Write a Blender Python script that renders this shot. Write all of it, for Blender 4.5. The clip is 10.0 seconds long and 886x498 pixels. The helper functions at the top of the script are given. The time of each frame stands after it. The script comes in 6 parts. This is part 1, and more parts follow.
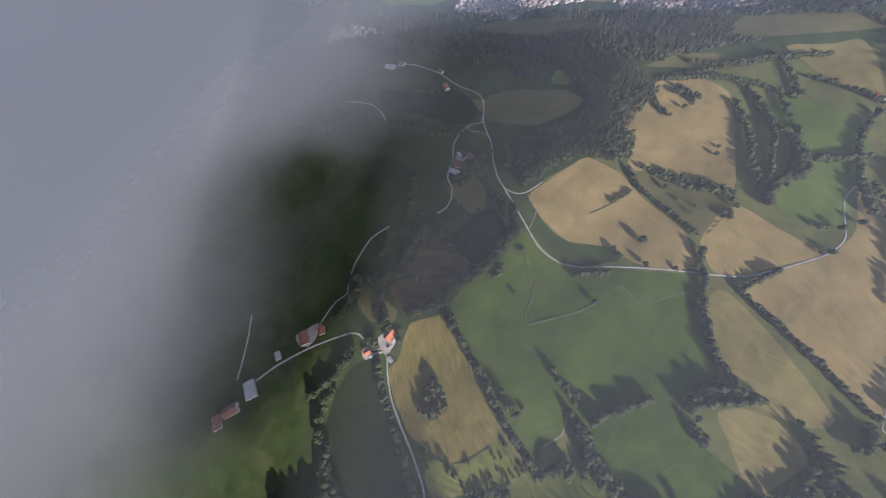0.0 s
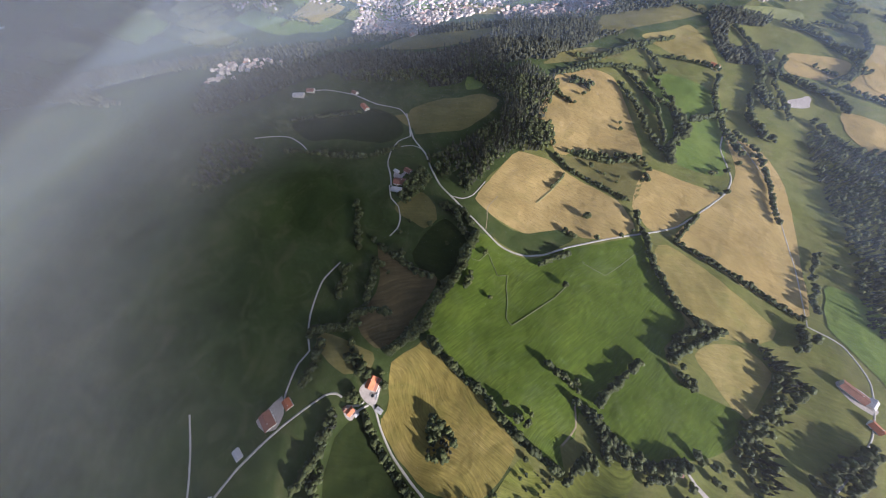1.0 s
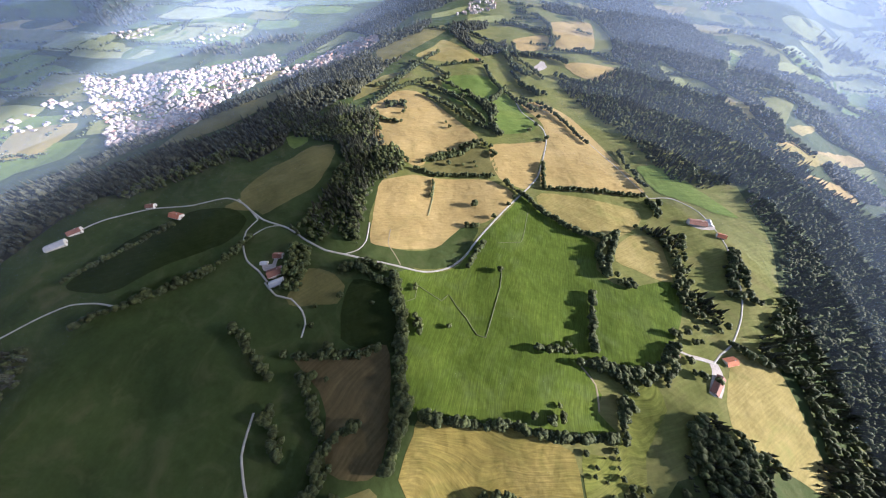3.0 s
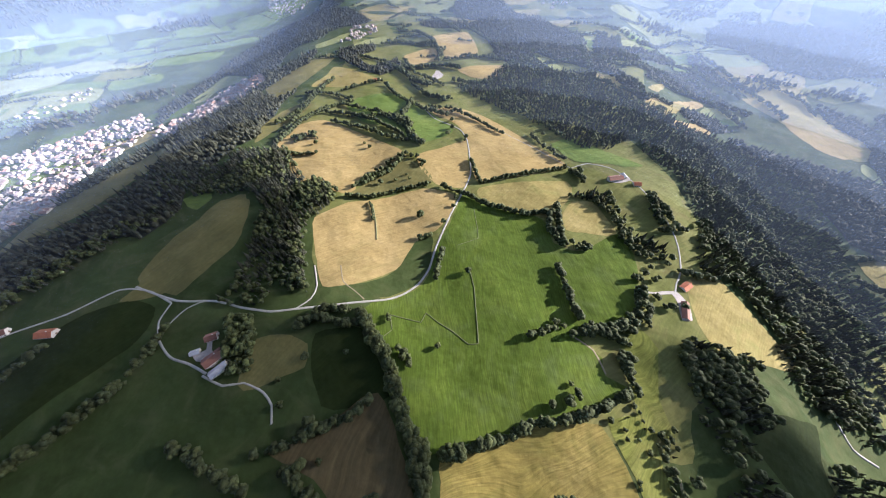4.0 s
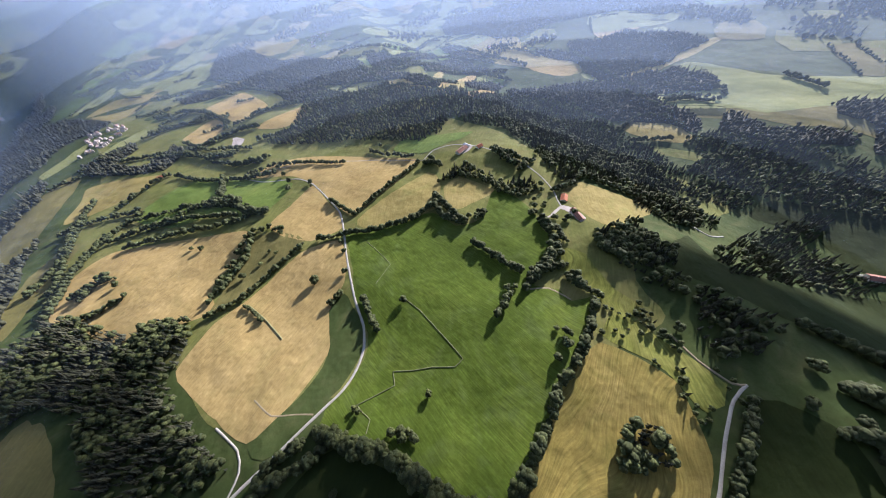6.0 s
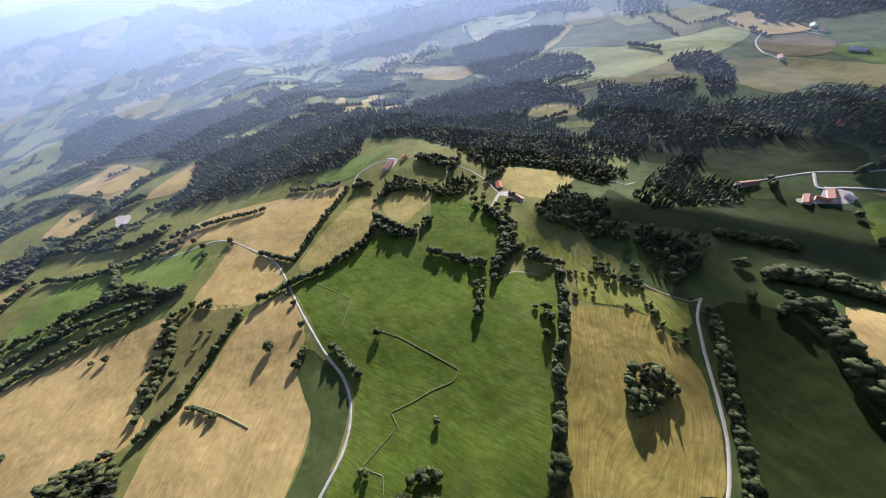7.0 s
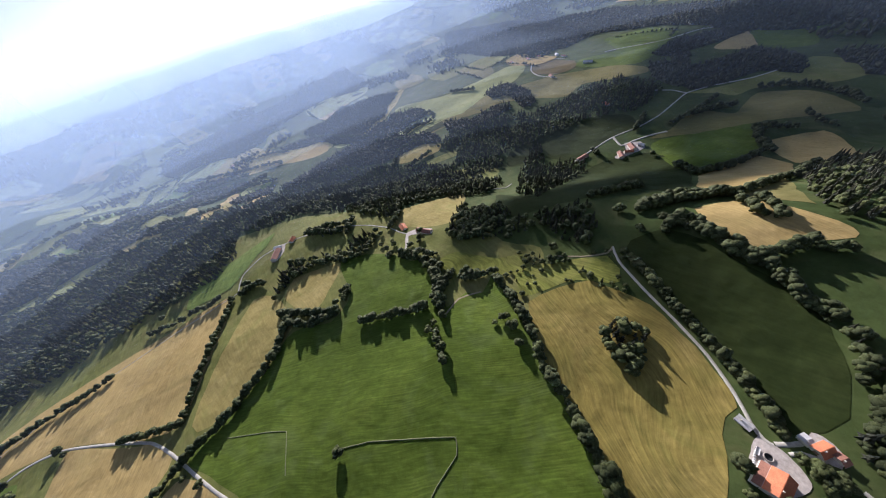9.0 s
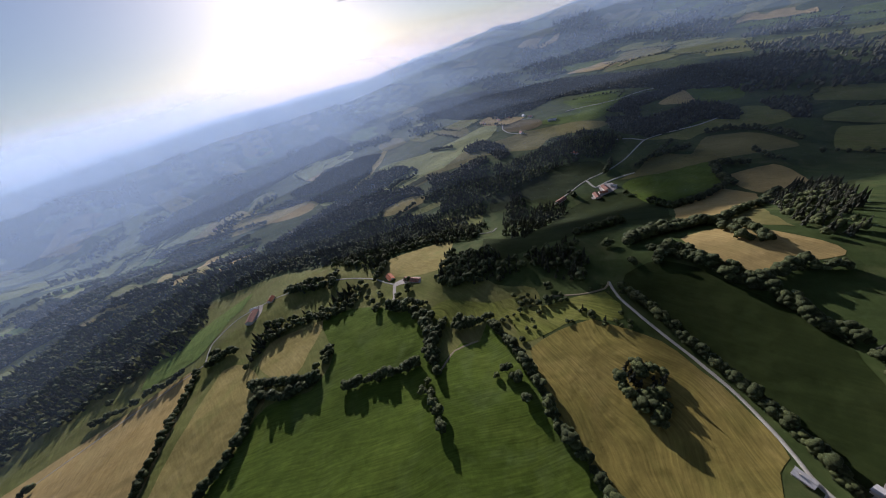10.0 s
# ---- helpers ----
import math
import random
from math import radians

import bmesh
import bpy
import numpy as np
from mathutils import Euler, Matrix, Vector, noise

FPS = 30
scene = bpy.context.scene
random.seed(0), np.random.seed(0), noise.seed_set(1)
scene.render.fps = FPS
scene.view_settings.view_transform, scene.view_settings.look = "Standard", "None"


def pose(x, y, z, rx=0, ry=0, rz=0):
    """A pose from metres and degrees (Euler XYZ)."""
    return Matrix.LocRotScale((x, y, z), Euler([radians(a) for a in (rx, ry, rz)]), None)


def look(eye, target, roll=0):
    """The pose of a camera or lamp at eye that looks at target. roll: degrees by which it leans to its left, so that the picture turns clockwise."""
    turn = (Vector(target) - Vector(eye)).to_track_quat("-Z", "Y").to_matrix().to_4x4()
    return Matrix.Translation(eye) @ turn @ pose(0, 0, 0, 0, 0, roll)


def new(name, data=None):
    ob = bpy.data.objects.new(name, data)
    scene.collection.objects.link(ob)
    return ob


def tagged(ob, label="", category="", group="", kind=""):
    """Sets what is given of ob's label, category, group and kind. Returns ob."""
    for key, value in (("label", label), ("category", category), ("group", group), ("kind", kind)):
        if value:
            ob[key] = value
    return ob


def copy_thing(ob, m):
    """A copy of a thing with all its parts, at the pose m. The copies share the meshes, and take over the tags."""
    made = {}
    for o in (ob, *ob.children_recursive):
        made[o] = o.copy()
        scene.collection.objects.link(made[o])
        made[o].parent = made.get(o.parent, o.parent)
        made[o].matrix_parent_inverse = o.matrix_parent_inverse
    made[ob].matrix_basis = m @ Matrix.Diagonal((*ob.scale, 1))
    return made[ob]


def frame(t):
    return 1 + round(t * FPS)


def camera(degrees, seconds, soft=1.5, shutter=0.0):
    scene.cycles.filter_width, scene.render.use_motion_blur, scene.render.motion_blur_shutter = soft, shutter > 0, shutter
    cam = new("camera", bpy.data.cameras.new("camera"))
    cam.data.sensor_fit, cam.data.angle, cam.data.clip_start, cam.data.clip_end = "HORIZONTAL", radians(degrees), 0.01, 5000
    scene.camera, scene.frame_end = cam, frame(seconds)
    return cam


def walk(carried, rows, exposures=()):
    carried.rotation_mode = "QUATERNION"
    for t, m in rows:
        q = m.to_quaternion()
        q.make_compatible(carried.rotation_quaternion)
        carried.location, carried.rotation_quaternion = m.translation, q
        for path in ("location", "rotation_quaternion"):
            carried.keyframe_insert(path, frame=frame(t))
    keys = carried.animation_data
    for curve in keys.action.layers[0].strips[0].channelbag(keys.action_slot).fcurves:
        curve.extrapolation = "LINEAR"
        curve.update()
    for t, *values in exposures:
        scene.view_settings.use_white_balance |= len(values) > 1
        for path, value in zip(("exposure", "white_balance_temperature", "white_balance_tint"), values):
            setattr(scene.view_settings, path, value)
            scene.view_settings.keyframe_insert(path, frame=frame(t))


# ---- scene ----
from mathutils import geometry

cam = camera(116.35, 10.0, 1.1)
ROWS = [
    (0.0, 79.45, -77.14, 458.98, 25.685, 7.218, 90.912),
    (0.5, 70.17, -88.08, 448.50, 26.243, 5.424, 82.399),
    (1.0, 60.73, -97.60, 438.26, 27.073, 3.989, 73.545),
    (1.5, 51.38, -103.49, 427.68, 28.200, 3.040, 64.304),
    (2.0, 41.94, -107.72, 417.50, 29.537, 2.426, 54.676),
    (2.5, 32.10, -110.01, 408.18, 30.970, 2.182, 44.929),
    (4.0, -3.80, -110.54, 376.35, 34.932, 2.340, 14.573),
    (4.5, -11.16, -105.84, 366.93, 35.668, 3.195, 4.446),
    (5.0, -17.34, -100.82, 358.10, 36.308, 4.101, -5.559),
    (5.5, -23.09, -95.32, 348.84, 37.001, 5.051, -15.467),
    (7.0, -35.98, -76.95, 329.93, 37.408, 8.175, -45.908),
    (7.5, -36.71, -71.86, 323.08, 37.150, 9.198, -55.479),
    (8.0, -36.55, -66.90, 316.03, 37.643, 9.906, -64.005),
    (8.5, -35.66, -62.17, 308.11, 39.728, 10.529, -70.928),
    (9.0, -33.11, -58.57, 300.97, 43.367, 11.252, -75.783),
    (9.5, -29.60, -55.90, 293.17, 48.070, 11.959, -78.678),
    (10.0, -25.40, -53.06, 286.13, 52.954, 12.473, -80.194),
]
walk(cam, [(t, pose(x, y, z, rx, ry, rz)) for t, x, y, z, rx, ry, rz in ROWS],
     [(t, e, 5500, 22) for t, e in ((0.0, 0.86), (0.6, 1.08), (1.2, 1.50), (2.5, 1.84), (5.0, 1.70), (7.5, 1.42), (9.0, 1.11), (10.0, 0.28))])

# ---------------------------------------------------------------- light
SUN_AZ, SUN_EL = 33.0, 15.5
world = bpy.data.worlds.new("world")
scene.world = world
world.use_nodes = True
wn = world.node_tree
sky = wn.nodes.new("ShaderNodeTexSky")
sky.sky_type = "NISHITA"
sky.sun_disc = False
sky.sun_elevation = radians(SUN_EL)
sky.sun_rotation = radians(90 - SUN_AZ)
sky.altitude = 900
sky.dust_density = 1.0
wn.nodes["Background"].inputs["Strength"].default_value = 0.05
wn.links.new(sky.outputs["Color"], wn.nodes["Background"].inputs["Color"])
sun_dir = Vector((math.cos(radians(SUN_EL)) * math.cos(radians(SUN_AZ)), math.cos(radians(SUN_EL)) * math.sin(radians(SUN_AZ)), math.sin(radians(SUN_EL))))
sun = new("sun", bpy.data.lights.new("sun", "SUN"))
sun.data.energy = 5.0
sun.data.angle = radians(0.5)
sun.data.color = (1.0, 0.88, 0.68)
sun.matrix_world = look(sun_dir * 900, (0, 0, 0))
scene.cycles.transparent_max_bounces = 24


# ---------------------------------------------------------------- materials
def nodes_of(name):
    m = bpy.data.materials.new(name)
    m.use_nodes = True
    nt = m.node_tree
    return m, nt, nt.nodes["Principled BSDF"]


def texcoord(nt):
    return nt.nodes.new("ShaderNodeNewGeometry").outputs["Position"]


def noise_tex(nt, vec, scale, detail=4.0, rough=0.55, distortion=0.0):
    n = nt.nodes.new("ShaderNodeTexNoise")
    n.inputs["Scale"].default_value = scale
    n.inputs["Detail"].default_value = detail
    n.inputs["Roughness"].default_value = rough
    n.inputs["Distortion"].default_value = distortion
    nt.links.new(vec, n.inputs["Vector"])
    return n.outputs["Fac"]


def ramp(nt, fac, stops):
    r = nt.nodes.new("ShaderNodeValToRGB")
    el = r.color_ramp.elements
    while len(el) < len(stops):
        el.new(0.5)
    for e, (p, c) in zip(el, stops):
        e.position = p
        e.color = (*c, 1.0) if len(c) == 3 else c
    nt.links.new(fac, r.inputs["Fac"])
    return r.outputs["Color"]


def mix(nt, a, b, fac, blend="MIX"):
    m = nt.nodes.new("ShaderNodeMix")
    m.data_type = "RGBA"
    m.blend_type = blend
    for sock, v in ((m.inputs["Factor"], fac), (m.inputs["A"], a), (m.inputs["B"], b)):
        if isinstance(v, (int, float)):
            sock.default_value = v
        elif isinstance(v, tuple):
            sock.default_value = (*v, 1.0)
        else:
            nt.links.new(v, sock)
    return m.outputs["Result"]


def calc(nt, op, a, b=0.0, c=None):
    m = nt.nodes.new("ShaderNodeMath")
    m.operation = op
    for sock, v in zip(m.inputs, (a, b) if c is None else (a, b, c)):
        if isinstance(v, (int, float)):
            sock.default_value = v
        else:
            nt.links.new(v, sock)
    return m.outputs[0]


def bump(nt, bsdf, height_socket, strength, distance):
    b = nt.nodes.new("ShaderNodeBump")
    b.inputs["Strength"].default_value = strength
    b.inputs["Distance"].default_value = distance
    nt.links.new(height_socket, b.inputs["Height"])
    nt.links.new(b.outputs["Normal"], bsdf.inputs["Normal"])


def field_material(name, dark, mid, light, stripe=0.0, angle=0.0, spacing=6.0, warp=2.0, patch=None, ridges=0.35):
    """Grass or stubble: large soft blotches, fine tufts and, where mown or sown, drifting rows."""
    m, nt, b = nodes_of(name)
    pos = texcoord(nt)
    big = noise_tex(nt, pos, 0.012, 5.0, 0.6, 0.6)
    fine = noise_tex(nt, pos, 0.22, 6.0, 0.75)
    col = ramp(nt, big, [(0.3, dark), (0.52, mid), (0.74, light)])
    grain = ramp(nt, fine, [(0.28, (0.62, 0.62, 0.62)), (0.72, (1.34, 1.34, 1.34))])
    col = mix(nt, col, grain, 0.4, "MULTIPLY")
    swell = noise_tex(nt, pos, 0.016, 3.0, 0.5)
    relief = calc(nt, "ADD", calc(nt, "MULTIPLY", swell, 7.0), calc(nt, "MULTIPLY", fine, 0.35))
    if patch:
        worn = nt.nodes.new("ShaderNodeClamp")
        nt.links.new(calc(nt, "MULTIPLY", calc(nt, "SUBTRACT", noise_tex(nt, pos, 0.017, 5.0, 0.6, 1.4), 0.50), 3.5), worn.inputs["Value"])
        col = mix(nt, col, patch, worn.outputs[0])
    if stripe:
        mp = nt.nodes.new("ShaderNodeMapping")
        mp.inputs["Rotation"].default_value = (0, 0, radians(angle))
        bend = nt.nodes.new("ShaderNodeTexNoise")
        bend.inputs["Scale"].default_value = 0.011
        bend.inputs["Detail"].default_value = 1.0
        nt.links.new(pos, bend.inputs["Vector"])
        push = nt.nodes.new("ShaderNodeVectorMath")
        push.operation = "MULTIPLY_ADD"
        push.inputs[1].default_value = (warp * 2, warp * 2, 0)
        nt.links.new(bend.outputs["Color"], push.inputs[0])
        nt.links.new(pos, push.inputs[2])
        nt.links.new(push.outputs[0], mp.inputs["Vector"])
        w = nt.nodes.new("ShaderNodeTexWave")
        w.inputs["Scale"].default_value = 0.314 / spacing
        w.inputs["Distortion"].default_value = 2.0
        w.inputs["Detail"].default_value = 3.0
        w.inputs["Detail Scale"].default_value = 0.35
        nt.links.new(mp.outputs["Vector"], w.inputs["Vector"])
        gate = ramp(nt, noise_tex(nt, pos, 0.02, 3.0), [(0.35, (0, 0, 0)), (0.65, (1, 1, 1))])
        squeeze = nt.nodes.new("ShaderNodeVectorMath")
        squeeze.operation = "MULTIPLY"
        squeeze.inputs[1].default_value = (1.0 / spacing, 0.09 / spacing, 0)
        nt.links.new(mp.outputs["Vector"], squeeze.inputs[0])
        streak = ramp(nt, noise_tex(nt, squeeze.outputs[0], 1.1, 4.0, 0.65), [(0.3, (1 - stripe * 1.6,) * 3), (0.5, (1.0, 1.0, 1.0)), (0.72, (1 + stripe * 2.2,) * 3)])
        col = mix(nt, col, streak, 1.0, "MULTIPLY")
        rows_ = ramp(nt, w.outputs["Fac"], [(0.2, (1 - stripe * ridges,) * 3), (0.8, (1 + stripe * ridges,) * 3)])
        col = mix(nt, col, mix(nt, (1.0, 1.0, 1.0), rows_, gate), 1.0, "MULTIPLY")
    nt.links.new(col, b.inputs["Base Color"])
    b.inputs["Roughness"].default_value = 0.95
    b.inputs["Specular IOR Level"].default_value = 0.1
    b.inputs["Sheen Weight"].default_value = 0.12
    b.inputs["Sheen Roughness"].default_value = 0.55
    nt.links.new(col, b.inputs["Sheen Tint"])
    bump(nt, b, relief, 0.9, 1.0)
    return m


M_PASTURE = field_material("pasture", (0.032, 0.049, 0.015), (0.048, 0.070, 0.021), (0.072, 0.092, 0.031), patch=(0.092, 0.098, 0.040))
M_GREEN = field_material("lush_meadow", (0.055, 0.086, 0.011), (0.074, 0.110, 0.014), (0.104, 0.138, 0.022), 0.17, -20, 2.2, 12.0, patch=(0.092, 0.126, 0.034))
# meadow green with shade mixed into its colour, far darker than M_GREEN
M_DGREEN = field_material("shade_dark_meadow", (0.016, 0.025, 0.006), (0.022, 0.033, 0.008), (0.031, 0.042, 0.012), 0.08, 30, 4.0, 12.0)
M_BGREEN = field_material("bright_meadow", (0.095, 0.145, 0.030), (0.125, 0.175, 0.038), (0.160, 0.200, 0.052), 0.10, 60, 3.2, 10.0)
M_TAN = field_material("dry_stubble", (0.285, 0.212, 0.085), (0.342, 0.256, 0.104), (0.40, 0.302, 0.132), 0.10, 52, 2.6, 10.0, patch=(0.295, 0.235, 0.092))
M_YELLOW = field_material("mown_hay", (0.170, 0.138, 0.036), (0.215, 0.173, 0.048), (0.270, 0.214, 0.070), 0.19, 62, 2.4, 40.0, patch=(0.150, 0.140, 0.034), ridges=0.25)
M_BROWN = field_material("rough_brown_pasture", (0.085, 0.070, 0.032), (0.11, 0.088, 0.042), (0.14, 0.115, 0.055), 0.16, 0, 6.0, 25.0)
M_SCRUB = field_material("tussocky_meadow", (0.115, 0.135, 0.026), (0.155, 0.170, 0.036), (0.22, 0.215, 0.065), 0.24, 20, 3.4, 60.0)
M_RIDGE = field_material("ridge_pasture", (0.105, 0.120, 0.030), (0.140, 0.150, 0.044), (0.185, 0.180, 0.064), 0.09, 40, 4.0, 20.0, patch=(0.165, 0.150, 0.060))
M_OLIVE = field_material("grazed_meadow", (0.115, 0.110, 0.040), (0.150, 0.138, 0.050), (0.19, 0.168, 0.068), 0.06, 15, 5.0, 2.0)

M_STRAW = field_material("pale_grassland", (0.215, 0.180, 0.060), (0.265, 0.220, 0.078), (0.315, 0.26, 0.105), 0.08, 30, 3.4, 10.0, patch=(0.205, 0.20, 0.062))
M_SAGE = field_material("valley_meadow", (0.185, 0.205, 0.075), (0.23, 0.245, 0.092), (0.28, 0.29, 0.125), 0.05, 60, 5.0, 10.0)


def plain_material(name, c1, c2, scale, rough=0.85, bump_s=0.4, dist=0.05, metal=0.0, per_object=0.0):
    m, nt, b = nodes_of(name)
    pos = texcoord(nt)
    f = noise_tex(nt, pos, scale, 6.0, 0.65)
    big = noise_tex(nt, pos, scale * 0.12, 3.0)
    col = ramp(nt, f, [(0.3, c1), (0.7, c2)])
    col = mix(nt, col, ramp(nt, big, [(0.3, (0.78, 0.78, 0.78)), (0.7, (1.15, 1.15, 1.15))]), 0.8, "MULTIPLY")
    if per_object:
        info = nt.nodes.new("ShaderNodeObjectInfo")
        col = mix(nt, col, ramp(nt, info.outputs["Random"], [(0.0, (1 - per_object,) * 3), (1.0, (1 + per_object,) * 3)]), 1.0, "MULTIPLY")
    nt.links.new(col, b.inputs["Base Color"])
    b.inputs["Roughness"].default_value = rough
    b.inputs["Metallic"].default_value = metal
    bump(nt, b, f, bump_s, dist)
    return m


M_ROAD = plain_material("pale_gravel", (0.32, 0.305, 0.27), (0.47, 0.45, 0.41), 0.9)
M_YARD = plain_material("chalk_yard", (0.30, 0.27, 0.25), (0.50, 0.45, 0.42), 0.5)
M_TRACK = plain_material("earth_track", (0.22, 0.18, 0.11), (0.30, 0.25, 0.16), 0.5)
M_STONE = plain_material("mossy_stone", (0.10, 0.12, 0.045), (0.20, 0.21, 0.11), 0.8, 0.9, 0.8, 0.3)
M_ROOF = plain_material("clay_tiles", (0.40, 0.12, 0.055), (0.56, 0.20, 0.09), 1.5, 0.8, 0.6, 0.1, per_object=0.2)
M_ROOF2 = plain_material("weathered_tiles", (0.22, 0.10, 0.07), (0.34, 0.16, 0.11), 1.5, 0.8, 0.6, 0.1, per_object=0.25)
M_METAL = plain_material("grey_sheet_roof", (0.42, 0.42, 0.44), (0.58, 0.57, 0.58), 0.6, 0.5, 0.2, 0.05)
M_WALL = plain_material("lime_render", (0.62, 0.57, 0.48), (0.76, 0.72, 0.64), 0.7, 0.9, 0.3, 0.04, per_object=0.12)
M_TOWNWALL = plain_material("town_render", (0.40, 0.36, 0.32), (0.58, 0.54, 0.50), 0.05, 0.9, 0.2, 0.04)
M_WOOD = plain_material("barn_boards", (0.16, 0.10, 0.06), (0.26, 0.17, 0.10), 1.2, 0.85)
M_GLASS = plain_material("window_pane", (0.03, 0.035, 0.04), (0.05, 0.055, 0.06), 0.8, 0.15, 0.05, 0.01)
M_BARK = plain_material("bark", (0.05, 0.038, 0.026), (0.11, 0.085, 0.06), 2.0, 0.95, 0.8, 0.1)


def leaf_material(name, dark, light, scale, vary=0.25):
    m, nt, b = nodes_of(name)
    pos = texcoord(nt)
    f = noise_tex(nt, pos, scale, 5.0, 0.75)
    col = ramp(nt, f, [(0.3, dark), (0.7, light)])
    info = nt.nodes.new("ShaderNodeObjectInfo")
    col = mix(nt, col, ramp(nt, info.outputs["Random"], [(0.0, (1 - vary, 1 - vary, 1 - vary)), (1.0, (1 + vary, 1 + vary * 0.8, 1 + vary * 0.3))]), 1.0, "MULTIPLY")
    geo = nt.nodes.new("ShaderNodeNewGeometry")
    col = mix(nt, col, ramp(nt, geo.outputs["Random Per Island"], [(0.0, (0.62, 0.64, 0.64)), (0.7, (1.05, 1.05, 1.02)), (1.0, (1.4, 1.34, 1.18))]), 1.0, "MULTIPLY")
    nt.links.new(col, b.inputs["Base Color"])
    b.inputs["Roughness"].default_value = 0.8
    b.inputs["Specular IOR Level"].default_value = 0.2
    b.inputs["Subsurface Weight"].default_value = 0.0
    bump(nt, b, f, 1.0, 0.6)
    return m


M_LEAF = leaf_material("broad_leaves", (0.026, 0.040, 0.014), (0.104, 0.122, 0.050), 1.3)
M_NEEDLE = leaf_material("spruce_needles", (0.016, 0.021, 0.016), (0.076, 0.083, 0.061), 1.0)


def haze_material(name, colour, base, span, most, grow=0.0):
    """Painted haze: tinted leaf, clear at its foot, thickening with height; broken by slow noise."""
    m = bpy.data.materials.new(name)
    m.use_nodes = True
    nt = m.node_tree
    nt.nodes.clear()
    out = nt.nodes.new("ShaderNodeOutputMaterial")
    pos = texcoord(nt)
    sep = nt.nodes.new("ShaderNodeSeparateXYZ")
    nt.links.new(pos, sep.inputs[0])
    rise = nt.nodes.new("ShaderNodeMapRange")
    rise.interpolation_type = "SMOOTHSTEP"
    for key, v in (("From Min", base), ("From Max", base + span), ("To Min", 0.0), ("To Max", most)):
        rise.inputs[key].default_value = v
    nt.links.new(sep.outputs["Z"], rise.inputs["Value"])
    fade = nt.nodes.new("ShaderNodeMapRange")
    fade.interpolation_type = "SMOOTHSTEP"
    for key, v in (("From Min", 260), ("From Max", 520), ("To Min", 1.0), ("To Max", 0.0)):
        fade.inputs[key].default_value = v
    nt.links.new(sep.outputs["Z"], fade.inputs["Value"])
    n = noise_tex(nt, pos, 0.0012, 3.0)
    # clearer air in the south-east and over the western valley
    side = nt.nodes.new("ShaderNodeMapRange")
    side.interpolation_type = "SMOOTHSTEP"
    for key, v in (("From Min", 0.35), ("From Max", 0.95), ("To Min", 1.0), ("To Max", 0.40)):
        side.inputs[key].default_value = v
    flat = nt.nodes.new("ShaderNodeVectorMath")
    flat.operation = "NORMALIZE"
    nt.links.new(pos, flat.inputs[0])
    bearing = nt.nodes.new("ShaderNodeVectorMath")
    bearing.operation = "DOT_PRODUCT"
    bearing.inputs[1].default_value = (0.82, -0.57, 0.0)
    nt.links.new(flat.outputs[0], bearing.inputs[0])
    nt.links.new(bearing.outputs["Value"], side.inputs["Value"])
    valley = nt.nodes.new("ShaderNodeVectorMath")
    valley.operation = "DOT_PRODUCT"
    valley.inputs[1].default_value = (-0.98, 0.17, 0.0)
    nt.links.new(flat.outputs[0], valley.inputs[0])
    west = nt.nodes.new("ShaderNodeMapRange")
    west.interpolation_type = "SMOOTHSTEP"
    for key, v in (("From Min", 0.45), ("From Max", 0.9), ("To Min", 1.0), ("To Max", 0.75)):
        west.inputs[key].default_value = v
    nt.links.new(valley.outputs["Value"], west.inputs["Value"])
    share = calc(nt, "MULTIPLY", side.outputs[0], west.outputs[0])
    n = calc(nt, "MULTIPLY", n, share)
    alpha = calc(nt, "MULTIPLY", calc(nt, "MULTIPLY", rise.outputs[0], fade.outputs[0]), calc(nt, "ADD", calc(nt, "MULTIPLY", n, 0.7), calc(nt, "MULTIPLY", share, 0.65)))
    return m, nt, out, alpha, colour


def finish_haze(m, nt, out, alpha, colour, even=0.0):
    d = nt.nodes.new("ShaderNodeBsdfDiffuse")
    t = nt.nodes.new("ShaderNodeBsdfTranslucent")
    for s in (d, t):
        s.inputs["Color"].default_value = (*colour, 1)
    both = nt.nodes.new("ShaderNodeMixShader")
    both.inputs[0].default_value = 0.5
    nt.links.new(d.outputs[0], both.inputs[1])
    nt.links.new(t.outputs[0], both.inputs[2])
    if even:
        # fixed sunward normal: even brightness on every leaf, in place of scattered sunlight
        up = nt.nodes.new("ShaderNodeCombineXYZ")
        for k, v in enumerate(sun_dir + Vector((0, 0, 0.6))):
            up.inputs[k].default_value = v
        soft = nt.nodes.new("ShaderNodeBsdfDiffuse")
        soft.inputs["Color"].default_value = (*colour, 1)
        nt.links.new(up.outputs[0], soft.inputs["Normal"])
        blend = nt.nodes.new("ShaderNodeMixShader")
        blend.inputs[0].default_value = even
        nt.links.new(both.outputs[0], blend.inputs[1])
        nt.links.new(soft.outputs[0], blend.inputs[2])
        both = blend
    clear = nt.nodes.new("ShaderNodeBsdfTransparent")
    mx = nt.nodes.new("ShaderNodeMixShader")
    nt.links.new(alpha, mx.inputs[0])
    nt.links.new(clear.outputs[0], mx.inputs[1])
    nt.links.new(both.outputs[0], mx.inputs[2])
    nt.links.new(mx.outputs[0], out.inputs["Surface"])
    return m


# ---------------------------------------------------------------- the lie of the land
def ramp01(a, b, x):
    t = np.clip((x - a) / (b - a), 0, 1)
    return t * t * (3 - 2 * t)


